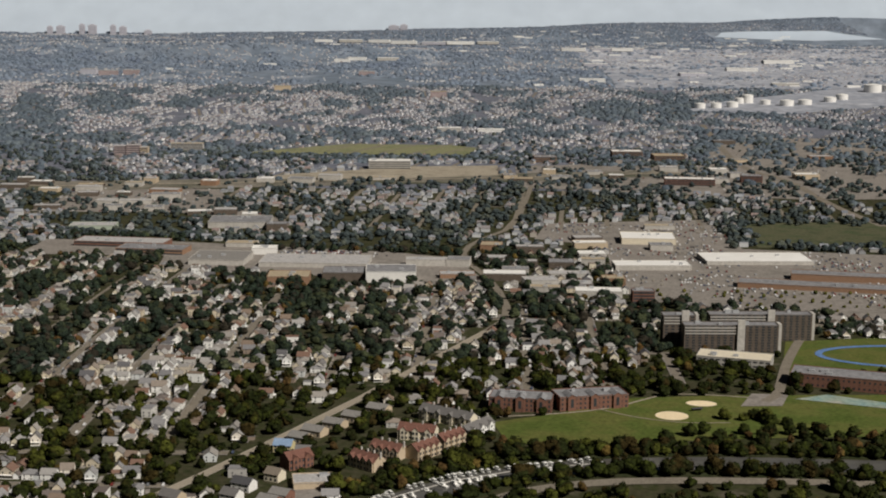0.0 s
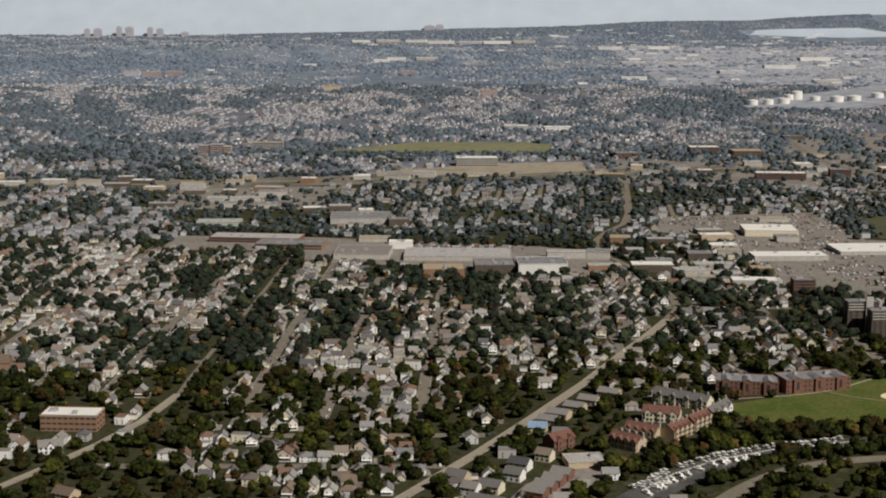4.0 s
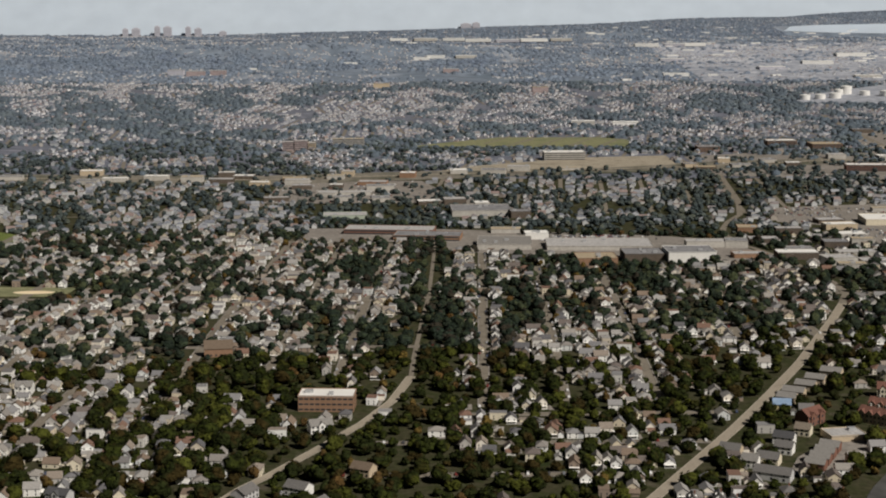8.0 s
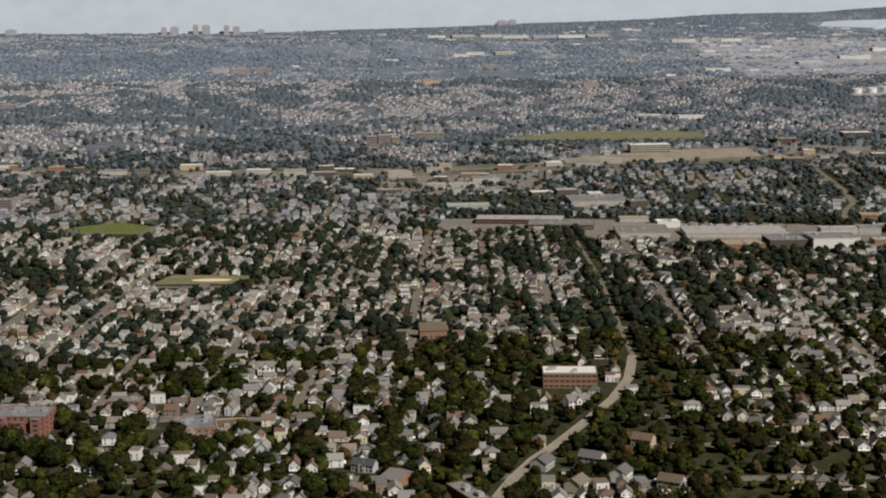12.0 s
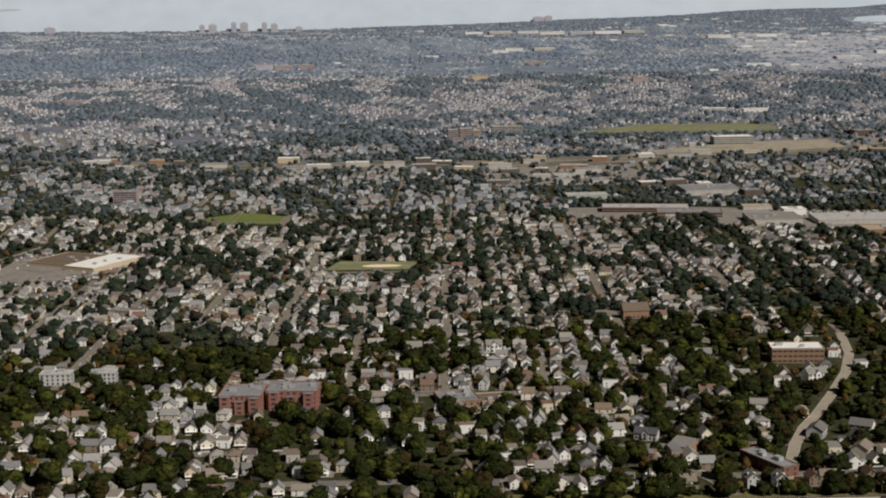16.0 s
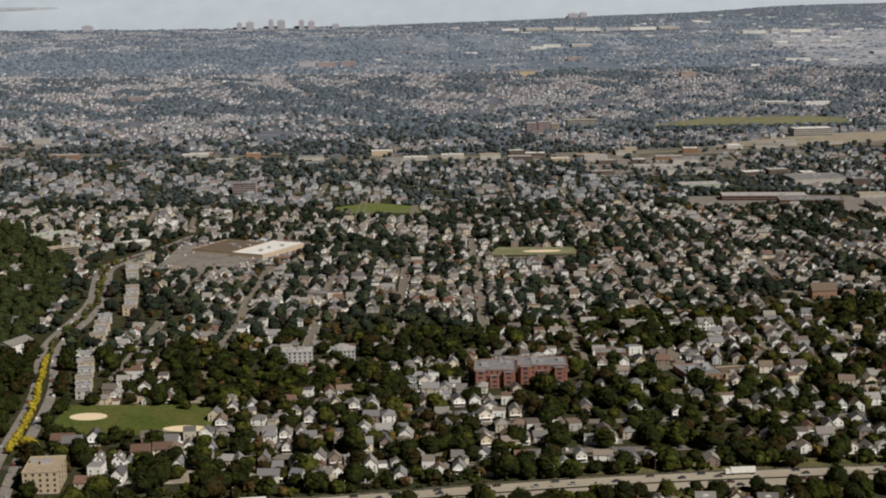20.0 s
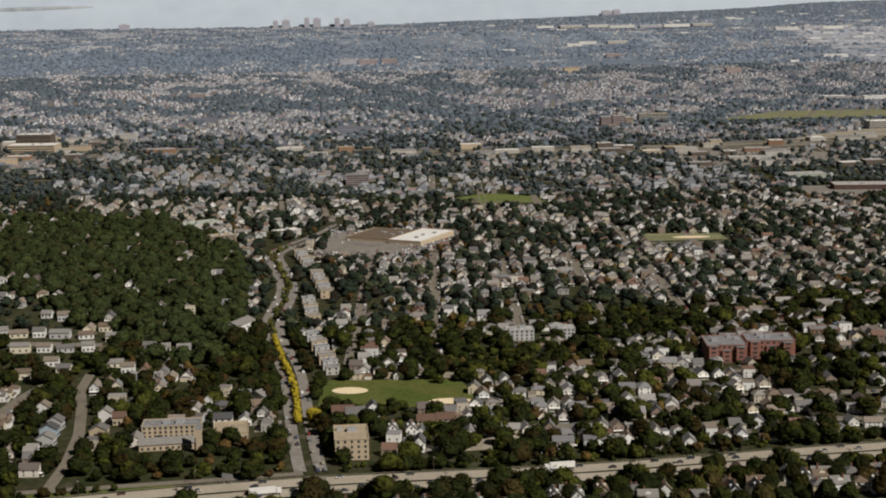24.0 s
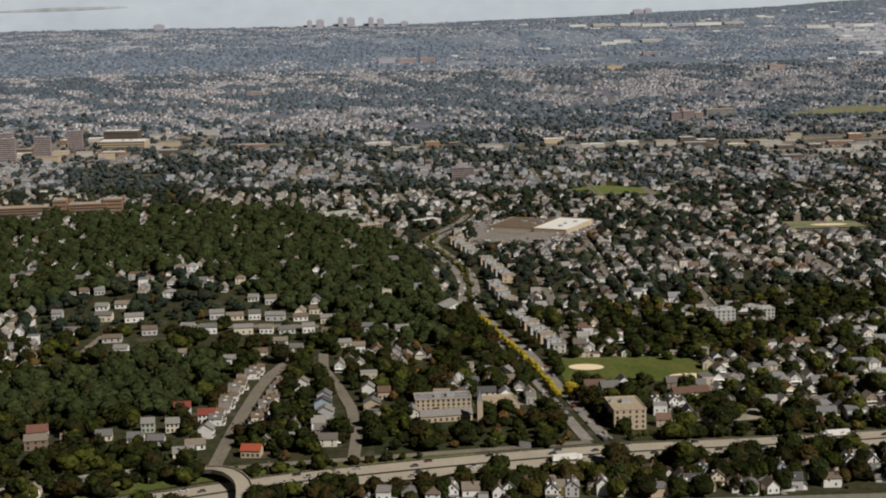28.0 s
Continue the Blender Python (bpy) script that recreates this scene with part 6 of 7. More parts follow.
def dome(seed):
    """A far crown or clump of crowns: a low uneven dome."""
    r = np.random.default_rng(seed)
    a = np.arange(5) * 1.2566
    low = np.stack([np.cos(a), np.sin(a), np.full(5, 0.1)], 1) * r.uniform(0.8, 1.15, (5, 1))
    mid = np.stack([np.cos(a + 0.6) * 0.78, np.sin(a + 0.6) * 0.78, r.uniform(0.75, 1.1, 5)], 1)
    t = [q for k in range(5) for q in ((k, (k + 1) % 5, 5 + k), ((k + 1) % 5, 5 + (k + 1) % 5, 5 + k), (5 + k, 5 + (k + 1) % 5, 10))]
    return np.concatenate([low, mid, [[r.uniform(-0.2, 0.2), r.uniform(-0.2, 0.2), 1.35]]]), np.array(t), np.zeros(len(t), int)


def stem(top):
    bm = bmesh.new()
    bmesh.ops.create_cone(bm, cap_ends=True, segments=7, radius1=0.32, radius2=0.16, depth=top)
    bmesh.ops.translate(bm, verts=bm.verts, vec=(0, 0, top / 2))
    for a in (0.4, 2.4, 4.5):
        got = bmesh.ops.create_cone(bm, cap_ends=False, segments=5, radius1=0.13, radius2=0.05, depth=3.4)["verts"]
        bmesh.ops.translate(bm, verts=got, vec=(0, 0, 1.7))
        bmesh.ops.rotate(bm, verts=got, cent=(0, 0, 0), matrix=Euler((radians(42), 0, a)).to_matrix())
        bmesh.ops.translate(bm, verts=got, vec=(0, 0, top * 0.72))
    return bm


def tree_thing(seed, radius, height, leaf, label, name="tree"):
    ob = tagged(new(name), label, "tree", "street and garden trees")
    part("trunk", stem(height * 0.45), M["bark"], ob)
    v, t, i = crown(11, 2, 700, seed, spray=(0.07, 0.14))
    v = v * np.array([radius, radius, height / 1.9])
    c = fast_mesh("crown", v, t, i, [leaf], True)
    c.parent = ob
    return ob


def scatter_points(n, x0, x1, y0, y1):
    return rng.uniform(x0, x1, n), rng.uniform(y0, y1, n)


house_cells = {}
for x, y, a in spots:
    house_cells.setdefault((int(x // 12), int(y // 12)), []).append((x, y))


def off_houses(x, y, gap):
    ok = np.ones(len(x), bool)
    for k in range(len(x)):
        i, j = int(x[k] // 12), int(y[k] // 12)
        ok[k] = all((x[k] - p) ** 2 + (y[k] - q) ** 2 > gap * gap for u in (-1, 0, 1) for v in (-1, 0, 1) for p, q in house_cells.get((i + u, j + v), ()))
    return ok


def off_streets(x, y):
    ok = np.ones(len(x), bool)
    for line, w in ((HIGHWAY, 16), (PARKWAY, 11), (RAMP, 7), (RIVER, 15), (OFFICE_ROAD, 6.5), (MAIN, 8.5), (RIVER_ROAD, 9)) + tuple((l, w / 2 + 2.4) for l, w in LINES.values()):
        ok &= near_line(line, x, y) > w
    for k in range(0, len(TOWN_STREETS), 1):
        (x0, y0), (x1, y1) = TOWN_STREETS[k]
        q = np.flatnonzero((x > min(x0, x1) - 6) & (x < max(x0, x1) + 6) & (y > min(y0, y1) - 6) & (y < max(y0, y1) + 6))
        ok[q] &= near_line(TOWN_STREETS[k], x[q], y[q]) > (3.6 if abs(y1 - y0) > abs(x1 - x0) else 1.6)  # the cross streets are overhung
    return ok


TOWN_STREETS = [line for line in STREETS if line[0][1] < 2500]
x, y = scatter_points(44000, -2000, 700, 560, 1900)
ok = in_view(x, y) & off_big(x, y, 1) & off_streets(x, y)
for poly in OPEN + TREELESS:
    ok &= ~inside(poly, x, y)
wood = np.zeros(len(x), bool)
for poly in WOODS:
    wood |= inside(poly, x, y)
ok &= wood | (leafy(x, y) + rng.normal(0, 0.34, len(x)) > np.where(y - 0.21 * x < 1290, -0.62, -0.50))
x, y = x[ok], y[ok]
ok = off_houses(x, y, 4.0)
x, y = x[ok], y[ok]
# woods, belts and field edges are thicker
for poly, count in ((HILL_WOOD, 5200), (HIGHWAY_WOOD, 240), (LOWER_WOOD, 330), (RIVER_BELT, 1900), (SOUTH_BELT, 1000)):
    px, py = [p[0] for p in poly], [p[1] for p in poly]
    ex, ey = scatter_points(count * 2, min(px), max(px), min(py), max(py))
    ok = inside(poly, ex, ey) & in_view(ex, ey)
    ex, ey = ex[ok][:count], ey[ok][:count]
    ok = off_houses(ex, ey, 8)
    x, y = np.concatenate([x, ex[ok]]), np.concatenate([y, ey[ok]])
# tree belts: line, count, spread
EDGES = [([(-1060, 722), (-1069, 800), (-1085, 900)], 70, 4),
         ([(-1027, 724), (-1036, 792)], 34, 3),
         ([(-520, 832), (-495, 800), (-470, 792)], 40, 8),
         ([(-1000, 715), (-880, 736), (-720, 766), (-556, 777), (-250, 783)], 210, 8),
         ([(-1225, 628), (-1060, 646), (-1000, 660), (-880, 678), (-720, 706), (-690, 710)], 430, 10),
         ([(-1500, 630), (-1300, 634), (-1245, 640)], 40, 8),
         ([(-1330, 668), (-1295, 670), (-1262, 668)], 16, 5)]
EDGES += [([(-1034, 838), (-1005, 829), (-978, 836)], 70, 4), ([(-1010, 800), (-960, 812), (-930, 825)], 40, 6), ([(-950, 925), (-935, 880), (-925, 850)], 40, 6)]
EDGES += [([(-960, 652), (-880, 660), (-800, 674), (-720, 686)], 46, 2), ([(-960, 638), (-880, 643), (-800, 655), (-720, 668)], 34, 2), ([(-930, 678), (-860, 686), (-790, 697)], 40, 3)]
EDGES += [([(-1430, 684), (-1380, 699), (-1330, 707), (-1296, 703)], 150, 10),
         ([(-1234, 721), (-1206, 706), (-1195, 715)], 30, 8),
         ([(-1167, 716), (-1140, 712), (-1120, 712), (-1080, 716)], 60, 7),
         ([(-1230, 745), (-1225, 790)], 20, 5),
         ([(-1215, 677), (-1160, 685)], 8, 2),
         ([(-240, 1645), (-120, 1645), (-60, 1650), (70, 1655)], 90, 14),
         ([(-200, 1900), (-60, 1895), (10, 1890)], 70, 9)]
EDGES += [([(-530, 1985), (-440, 1975), (-290, 1960)], 110, 14),
         ([(-960, 935), (-850, 950), (-780, 985), (-860, 1010)], 120, 20),
         ([(120, 1245), (200, 1268), (330, 1270)], 60, 10),
         ([(-300, 1120), (-293, 1300), (-288, 1500)], 130, 9),
         ([(226, 1140), (270, 1132), (303, 1112)], 30, 7),
         ([(210, 1104), (250, 1102), (330, 1096)], 50, 6),
         ([(175, 1215), (240, 1232), (300, 1240)], 30, 6),
         ([(110, 962), (180, 970), (330, 970)], 34, 8)]
for line, count, spread in EDGES:
    p = np.array(resampled(line, 3))
    q = p[rng.integers(0, len(p), count)] + rng.normal(0, spread * 0.6, (count, 2))
    ok = off_streets(q[:, 0], q[:, 1]) & off_houses(q[:, 0], q[:, 1], 5)
    x, y = np.concatenate([x, q[ok, 0]]), np.concatenate([y, q[ok, 1]])
apart = np.where(inside(HILL_WOOD, x, y) | inside(LOWER_WOOD, x, y), 62, np.where(inside(RIVER_BELT, x, y) | inside(SOUTH_BELT, x, y), 26, np.where(y - 0.21 * x < 1290, 68, 64)))
cells, kept = {}, []
for k in range(len(x)):
    c = (int(x[k] // 8), int(y[k] // 8))
    if all((x[k] - p) ** 2 + (y[k] - q) ** 2 > apart[k] for i in (-2, -1, 0, 1, 2) for j in (-2, -1, 0, 1, 2) for p, q in cells.get((c[0] + i, c[1] + j), ())):
        cells.setdefault(c, []).append((x[k], y[k]))
        kept.append(k)
x, y = x[kept], y[kept]
ok = np.ones(len(x), bool)
for poly in TREELESS:
    ok &= ~inside(poly, x, y)
in_wood = spots[inside(HILL_WOOD, spots[:, 0], spots[:, 1])]
for lx, ly, w in HILL_LOTS + LANE_LOTS + [(p[0], p[1], 7.0) for p in in_wood]:  # trees that would hide the hill's houses from the camera are left out
    ok &= ~((abs(x - lx) < w / 2 + 2) & (y < ly) & (y > ly - 19))
x, y = x[ok], y[ok]
order = np.argsort(y - 0.21 * x)
x, y = x[order], y[order]
models = [tree_thing(20 + k, r, h, M["leaf_thing"], label) for k, (r, h, label) in enumerate((
    (6.4, 11.5, "full dark green maple with an uneven crown"), (7.6, 13.0, "broad dark green street tree"), (5.4, 10.5, "green garden tree between houses"),
    (6.8, 12.0, "green tree turning brown at the edges"), (4.2, 8.5, "small round green tree"), (5.6, 14, "tall narrow green tree")))]
for k in range(300):
    m = pose(x[k], y[k], float(ground(x[k], y[k])) - 0.1, 0, 0, rng.uniform(0, 360))
    i = int(rng.integers(len(models)))
    if k < len(models):
        models[k].matrix_world = m
    else:
        copy_thing(models[i], m)


def grove(name, x, y, shapes, label, leaf, r0, r1, stretch=1.0):
    n = len(x)
    r = r0 + (r1 - r0) * rng.random(n) ** 1.4
    arrays = strewn(shapes, rng.integers(0, len(shapes), n), x, y, rng.uniform(0, 6.28, n), r, r, r * rng.uniform(0.95, 1.15, n) * stretch, ground(x, y) - 0.5)
    return tagged(fast_mesh(name, *arrays, leaf, True), label, "trees", kind="stuff")


near = [crown(8, 1, 110, 40 + k, spray=(0.09, 0.18)) for k in range(8)]
inner = [crown(6, 1, 30, 50 + k, spray=(0.12, 0.24)) for k in range(8)]
middle = [crown(3, 1, 4, 60 + k, rough=0.3, spray=(0.15, 0.3)) for k in range(6)]
x, y = x[300:], y[300:]
woodland = inside(HILL_WOOD, x, y) | inside(LOWER_WOOD, x, y)
autumn = (rng.random(len(x)) < 0.07) & ~woodland
front = (y - 0.21 * x < 1290) & ~autumn & ~woodland
east = front & (x > -400)
front &= ~east
grove("trees", x[front], y[front], near, "dense dark green broadleaf trees between houses", [M["leaf"]], 4.2, 10.4, 0.8)
grove("trees", x[east], y[east], near, "green broadleaf trees between houses and streets", [M["leaf"]], 3.6, 8.0, 0.85)
back_row = ~front & ~east & ~autumn & ~woodland
forest = woodland
grove("forest", x[forest], y[forest], inner, "dense dark green broadleaf wood on a hill", [M["leaf_wood"]], 5.4, 12.0, 0.8)
grove("trees", x[back_row], y[back_row], inner, "dark green broadleaf trees between houses and streets", [M["leaf_mid"]], 3.6, 9.0, 0.8)
grove("trees", x[autumn], y[autumn], inner, "russet-brown broadleaf trees among the green", [M["leaf_russet"]], 3.2, 5.4)
near_by = spots[spots[:, 1] - 0.21 * spots[:, 0] < 1500]
pick = near_by[rng.integers(0, len(near_by), 2600)]
turn = rng.uniform(0, 6.283, 2600)
sx, sy = pick[:, 0] + np.cos(turn) * rng.uniform(7, 10, 2600), pick[:, 1] + np.sin(turn) * rng.uniform(7, 10, 2600)
ok = off_houses(sx, sy, 6.2) & off_big(sx, sy, 0) & off_streets(sx, sy) & free(sx, sy)
grove("shrubs", sx[ok], sy[ok], [crown(3, 1, 8, 70 + k, rough=0.3, spray=(0.15, 0.3)) for k in range(4)], "low dark green garden shrubs beside houses", [M["leaf"]], 1.0, 2.3)
for line, count, spread in (([(-1320, 676), (-1262, 671), (-1217, 679), (-1150, 688)], 120, 3), ([(-1225, 640), (-1100, 658), (-1000, 679), (-880, 692), (-720, 720), (-660, 724)], 320, 5), ([(-1030, 722), (-880, 738), (-720, 768), (-556, 776), (-380, 782)], 300, 4), ([(-1440, 680), (-1330, 700), (-1290, 700)], 90, 5), ([(40, 985), (120, 1012), (330, 1022)], 160, 4), ([(0, 965), (60, 1028), (180, 1052), (420, 1064)], 160, 5)):
    p = np.array(resampled(line, 3))
    q = p[rng.integers(0, len(p), count)] + rng.normal(0, spread, (count, 2))
    q = q[off_streets(q[:, 0], q[:, 1]) & (near_line(HIGHWAY, q[:, 0], q[:, 1]) > 16)]
    grove("shrubs", q[:, 0], q[:, 1], middle, "low scrub and bushes along a road's edge", [M["leaf"]], 1.2, 2.8)
gx, gy = np.meshgrid(np.arange(230, 560, 13.0), np.arange(1470, 1660, 24.0))
gx, gy = gx.ravel() + rng.uniform(-3, 3, gx.size), gy.ravel() + rng.uniform(-2, 2, gx.size)
ok = inside(STORES, gx, gy) & off_big(gx, gy, 2) & (rng.random(gx.size) < 0.6)
grove("car_park_trees", gx[ok], gy[ok], inner, "small round trees in rows across a car park", [M["leaf_olive"]], 2.0, 3.2)
# the valley and the slopes behind it
x, y = scatter_points(56000, -2500, 1500, 1900, 4650)
ok = in_view(x, y) & off_big(x, y, 2)
for poly in OPEN:
    sparse = poly in (EAST_WORKS, NORTH_WORKS, YARDS, RAIL)
    ok &= ~(inside(poly, x, y) & (rng.random(len(x)) < (0.7 if poly is RAIL else 0.15 if poly is EAST_WORKS else 0.4 if sparse else 1.0)))
ok &= leafy(x, y) + rng.normal(0, 0.3, len(x)) > np.where(y > 2600, 0.12, np.where(x < -460, -0.62, -0.42))
for line, w in LINES.values():
    ok &= near_line(line, x, y) > w
x, y = x[ok], y[ok]
ok = off_houses(x, y, 4.6)
x, y = x[ok], y[ok]
for line, count, spread in (([(-380, 2900), (-100, 2880), (90, 2900), (300, 2820), (560, 2860)], 420, 22), ([(-900, 2560), (-600, 2540), (-300, 2600)], 160, 20), ([(440, 1965), (560, 1960)], 60, 25),
                            ([(390, 1970), (400, 2170), (640, 2190)], 160, 22), ([(-1000, 2440), (-1700, 2420)], 160, 14), ([(150, 3050), (470, 3030), (560, 3300)], 220, 25), ([(620, 3000), (640, 3400), (420, 3500)], 240, 40),
                            ([(-330, 2000), (-220, 1985), (-60, 2010), (30, 2030)], 120, 12), ([(-2100, 2700), (-1500, 2650), (-700, 2780), (-350, 2860)], 260, 40), ([(-400, 2880), (-250, 2850), (-120, 2830)], 260, 26), ([(-480, 2010), (-380, 2000), (-290, 1990)], 120, 14)):
    p = np.array(resampled(line, 5))
    q = p[rng.integers(0, len(p), count)] + rng.normal(0, spread * 0.6, (count, 2))
    x, y = np.concatenate([x, q[:, 0]]), np.concatenate([y, q[:, 1]])
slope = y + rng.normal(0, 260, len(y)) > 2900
grove("trees", x[~slope], y[~slope], middle, "trees among the houses across the valley, blued by painted haze", [M["leaf_valley"]], 3.6, 7.2, 0.74)
grove("trees", x[slope], y[slope], [dome(120 + k) for k in range(8)], "trees on the slopes behind the railway, blued by painted haze", [M["leaf_slope"]], 4.4, 9.4, 0.72)
n = 140000
x, y = rng.uniform(-5200, 5600, n), 4600 + 10400 * rng.random(n) ** 1.1
shore = np.interp(x, SHORE_X, SHORE_Y)
band = (y > 8500) & (x > -1200)
ok = in_view(x, y, 250) & (y < shore - 40) & ~inside(TANK_FARM, x, y) & ~inside(COVE_SIDE, x, y)
ok &= band | (np.sin(x / 230 + np.sin(y / 190) * 2) + np.sin(y / 170 + np.cos(x / 300) * 2) + 0.8 * np.sin((x + 2 * y) / 520) + 3.0 * leafy(x, y) + rng.normal(0, 0.5, n) > 0.25)
ok &= ~inside(PLAIN, x, y) | (rng.random(n) < 0.3)
grove("distant_woods", x[ok], y[ok], [dome(80 + k) for k in range(8)], "distant woods and gardens, blued by painted haze", [M["far_leaf"]], 5.5, 12.0, 0.55)
# the yellow trees of the parkway's median
sprays = [crown(7, 1, 120, 90 + k) for k in range(4)]
p = np.array(resampled([(-1055, 806), (-1061, 871), (-1069, 928), (-1080, 985), (-1090, 1040)], 4.4)) + rng.normal(0, 0.7, (1, 2))
for k, (px, py) in enumerate(p):
    ob = thing("tree", px + rng.uniform(-1, 1), py, rng.uniform(0, 360), "small bright yellow autumn tree on a road's median", "tree", "yellow median trees", 0.1)
    part("trunk", stem(2.2), M["bark"], ob)
    v, t, i = sprays[k % 4]
    r = rng.uniform(2.1, 3.3)
    c = fast_mesh("crown", v * np.array([r, r, r * 1.25]), t, i, [M["leaf_yellow"]], True)
    c.parent = ob
ob = thing("tree", -1046, 813, 0, "large bright yellow autumn tree at a corner", "tree", "", 0.1)
part("trunk", stem(4), M["bark"], ob)
v, t, i = crown(11, 2, 500, 97)
fast_mesh("crown", v * np.array([6, 6, 6]), t, i, [M["leaf_yellow"]]).parent = ob
p = np.array(resampled([(-1092, 1050), (-1097, 1090), (-1093, 1170), (-1094, 1239), (-1110, 1335), (-1125, 1415), (-1114, 1474)], 9))
grove("median_trees", p[:, 0] + rng.uniform(-3, 3, len(p)), p[:, 1], inner, "yellow-green trees along the parkway's median", [M["leaf_olive"]], 2.2, 3.6)

# ---- streets between the houses ----
lanes = [ribbon(line, 6.5, 0.24 + 0.012 * (k % 11), 30) for k, line in enumerate(STREETS) if line[0][1] < 2560]
joined("road", lanes, M["asphalt"], "narrow grey residential streets", "road")
kerbs = [ribbon(line, 1.2, 0.30 + 0.012 * (k % 11), 20, s * 3.95) for k, line in enumerate(STREETS) if line[0][1] < 1500 for s in (-1, 1)]
joined("pavement", kerbs, M["lot"], "narrow pale concrete pavements along residential streets", "pavement")
joined("road", [ribbon(line, 6.5, 0.24 + 0.012 * (k % 11), 60) for k, line in enumerate(STREETS) if line[0][1] >= 2560], M["asphalt"], "distant residential streets", "road")

# ---- ball fields ----
def disc(name, x, y, rx, ry, mat, label, lift=0.4):
    ring = [(x + rx * math.cos(a * math.pi / 12), y + ry * math.sin(a * math.pi / 12)) for a in range(24)]
    return patch(name, ring, mat, lift, 12, label, "ball field")


disc("infield", 198, 1146, 11.5, 11, M["dirt"], "round sandy ball-field infield")
disc("infield", 223, 1180, 11, 8, M["dirt"], "sandy ball-field infield")
disc("infield", -1027, 889, 12, 9, M["dirt"], "round sandy ball-field infield")
disc("infield", -961, 861, 14, 7, M["dirt"], "sandy ball-field infield at a park's edge")
disc("infield", -690, 1492, 20, 9, M["dirt"], "worn sandy infield")
ring = lambda k: [(420 + k * 62 * math.cos(a * math.pi / 18) * 1.25, 1350 + k * 40 * math.sin(a * math.pi / 18)) for a in range(37)]
joined("running_track", [ribbon(ring(1.0), 6, 0.5, 8)], M["blue_track"], "bright blue running track", "running track")
patch("playground", [(293, 1200), (355, 1182), (365, 1195), (320, 1216)], M["playground"], 0.5, 20, "pale blue-green playground surface", "playground")

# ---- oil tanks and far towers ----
# far things shrink with the drawn-in land, to fit the camera's view
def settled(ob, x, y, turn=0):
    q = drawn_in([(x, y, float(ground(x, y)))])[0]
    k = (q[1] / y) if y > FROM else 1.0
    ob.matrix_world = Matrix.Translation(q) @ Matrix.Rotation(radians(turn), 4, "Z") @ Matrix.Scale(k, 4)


def round_tank(r, h):
    ob = tagged(new("oil_tank"), "white cylindrical oil storage tank in a depot", "tank", "oil tanks")
    bm = bmesh.new()
    bmesh.ops.create_cone(bm, cap_ends=True, segments=28, radius1=r, radius2=r, depth=h)
    bmesh.ops.translate(bm, verts=bm.verts, vec=(0, 0, h / 2))
    part("shell", bm, M["white"], ob)
    bm = bmesh.new()
    bmesh.ops.create_cone(bm, cap_ends=False, segments=28, radius1=r * 1.01, radius2=0.3, depth=r * 0.14)
    bmesh.ops.translate(bm, verts=bm.verts, vec=(0, 0, h + r * 0.07 + 0.01))
    part("roof", bm, M["white"], ob)
    return ob


for x, y, r, h in ((612, 4020, 18, 14), (655, 4035, 18, 14), (700, 4060, 20, 15), (735, 4170, 16, 16), (760, 4190, 20, 24), (800, 4150, 18, 13), (850, 4120, 24, 16), (905, 4160, 24, 14), (990, 4250, 22, 14), (1040, 4330, 22, 16), (1190, 4600, 34, 24), (1250, 4640, 30, 20)):
    settled(round_tank(r * 0.75, h * 0.9), x, y)
for x, y, w, h in ((-2010, 9180, 42, 46), (-1950, 9200, 66, 50), (-1822, 9190, 42, 62), (-1765, 9220, 66, 58), (-1640, 9200, 42, 56), (-1585, 9230, 56, 46), (-1440, 9250, 60, 22), (-2950, 9300, 90, 34), (80, 10700, 100, 36), (150, 10720, 70, 40)):
    x = x - 70
    ob = tagged(new("apartment_tower"), "pinkish-grey seaside apartment tower paled by painted haze", "tower", "seaside towers")
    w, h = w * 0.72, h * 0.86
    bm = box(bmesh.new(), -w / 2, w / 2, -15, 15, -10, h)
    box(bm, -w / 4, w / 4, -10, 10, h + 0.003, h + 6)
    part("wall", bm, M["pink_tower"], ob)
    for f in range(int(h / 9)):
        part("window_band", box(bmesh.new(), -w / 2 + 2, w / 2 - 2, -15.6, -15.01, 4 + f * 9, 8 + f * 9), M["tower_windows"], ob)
    settled(ob, x, y, 4)
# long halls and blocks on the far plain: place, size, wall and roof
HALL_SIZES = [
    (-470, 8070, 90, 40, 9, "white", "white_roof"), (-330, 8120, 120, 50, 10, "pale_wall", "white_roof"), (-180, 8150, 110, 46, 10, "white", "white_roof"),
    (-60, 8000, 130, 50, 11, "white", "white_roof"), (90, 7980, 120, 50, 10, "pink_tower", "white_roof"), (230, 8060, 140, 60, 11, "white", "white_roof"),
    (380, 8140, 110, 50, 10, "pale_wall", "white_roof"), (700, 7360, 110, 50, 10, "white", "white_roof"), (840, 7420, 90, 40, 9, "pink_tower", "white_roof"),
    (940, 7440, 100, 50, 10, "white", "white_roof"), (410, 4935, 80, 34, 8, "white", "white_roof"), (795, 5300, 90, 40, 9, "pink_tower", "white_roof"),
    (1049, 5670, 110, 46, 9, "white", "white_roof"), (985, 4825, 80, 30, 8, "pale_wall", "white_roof")]
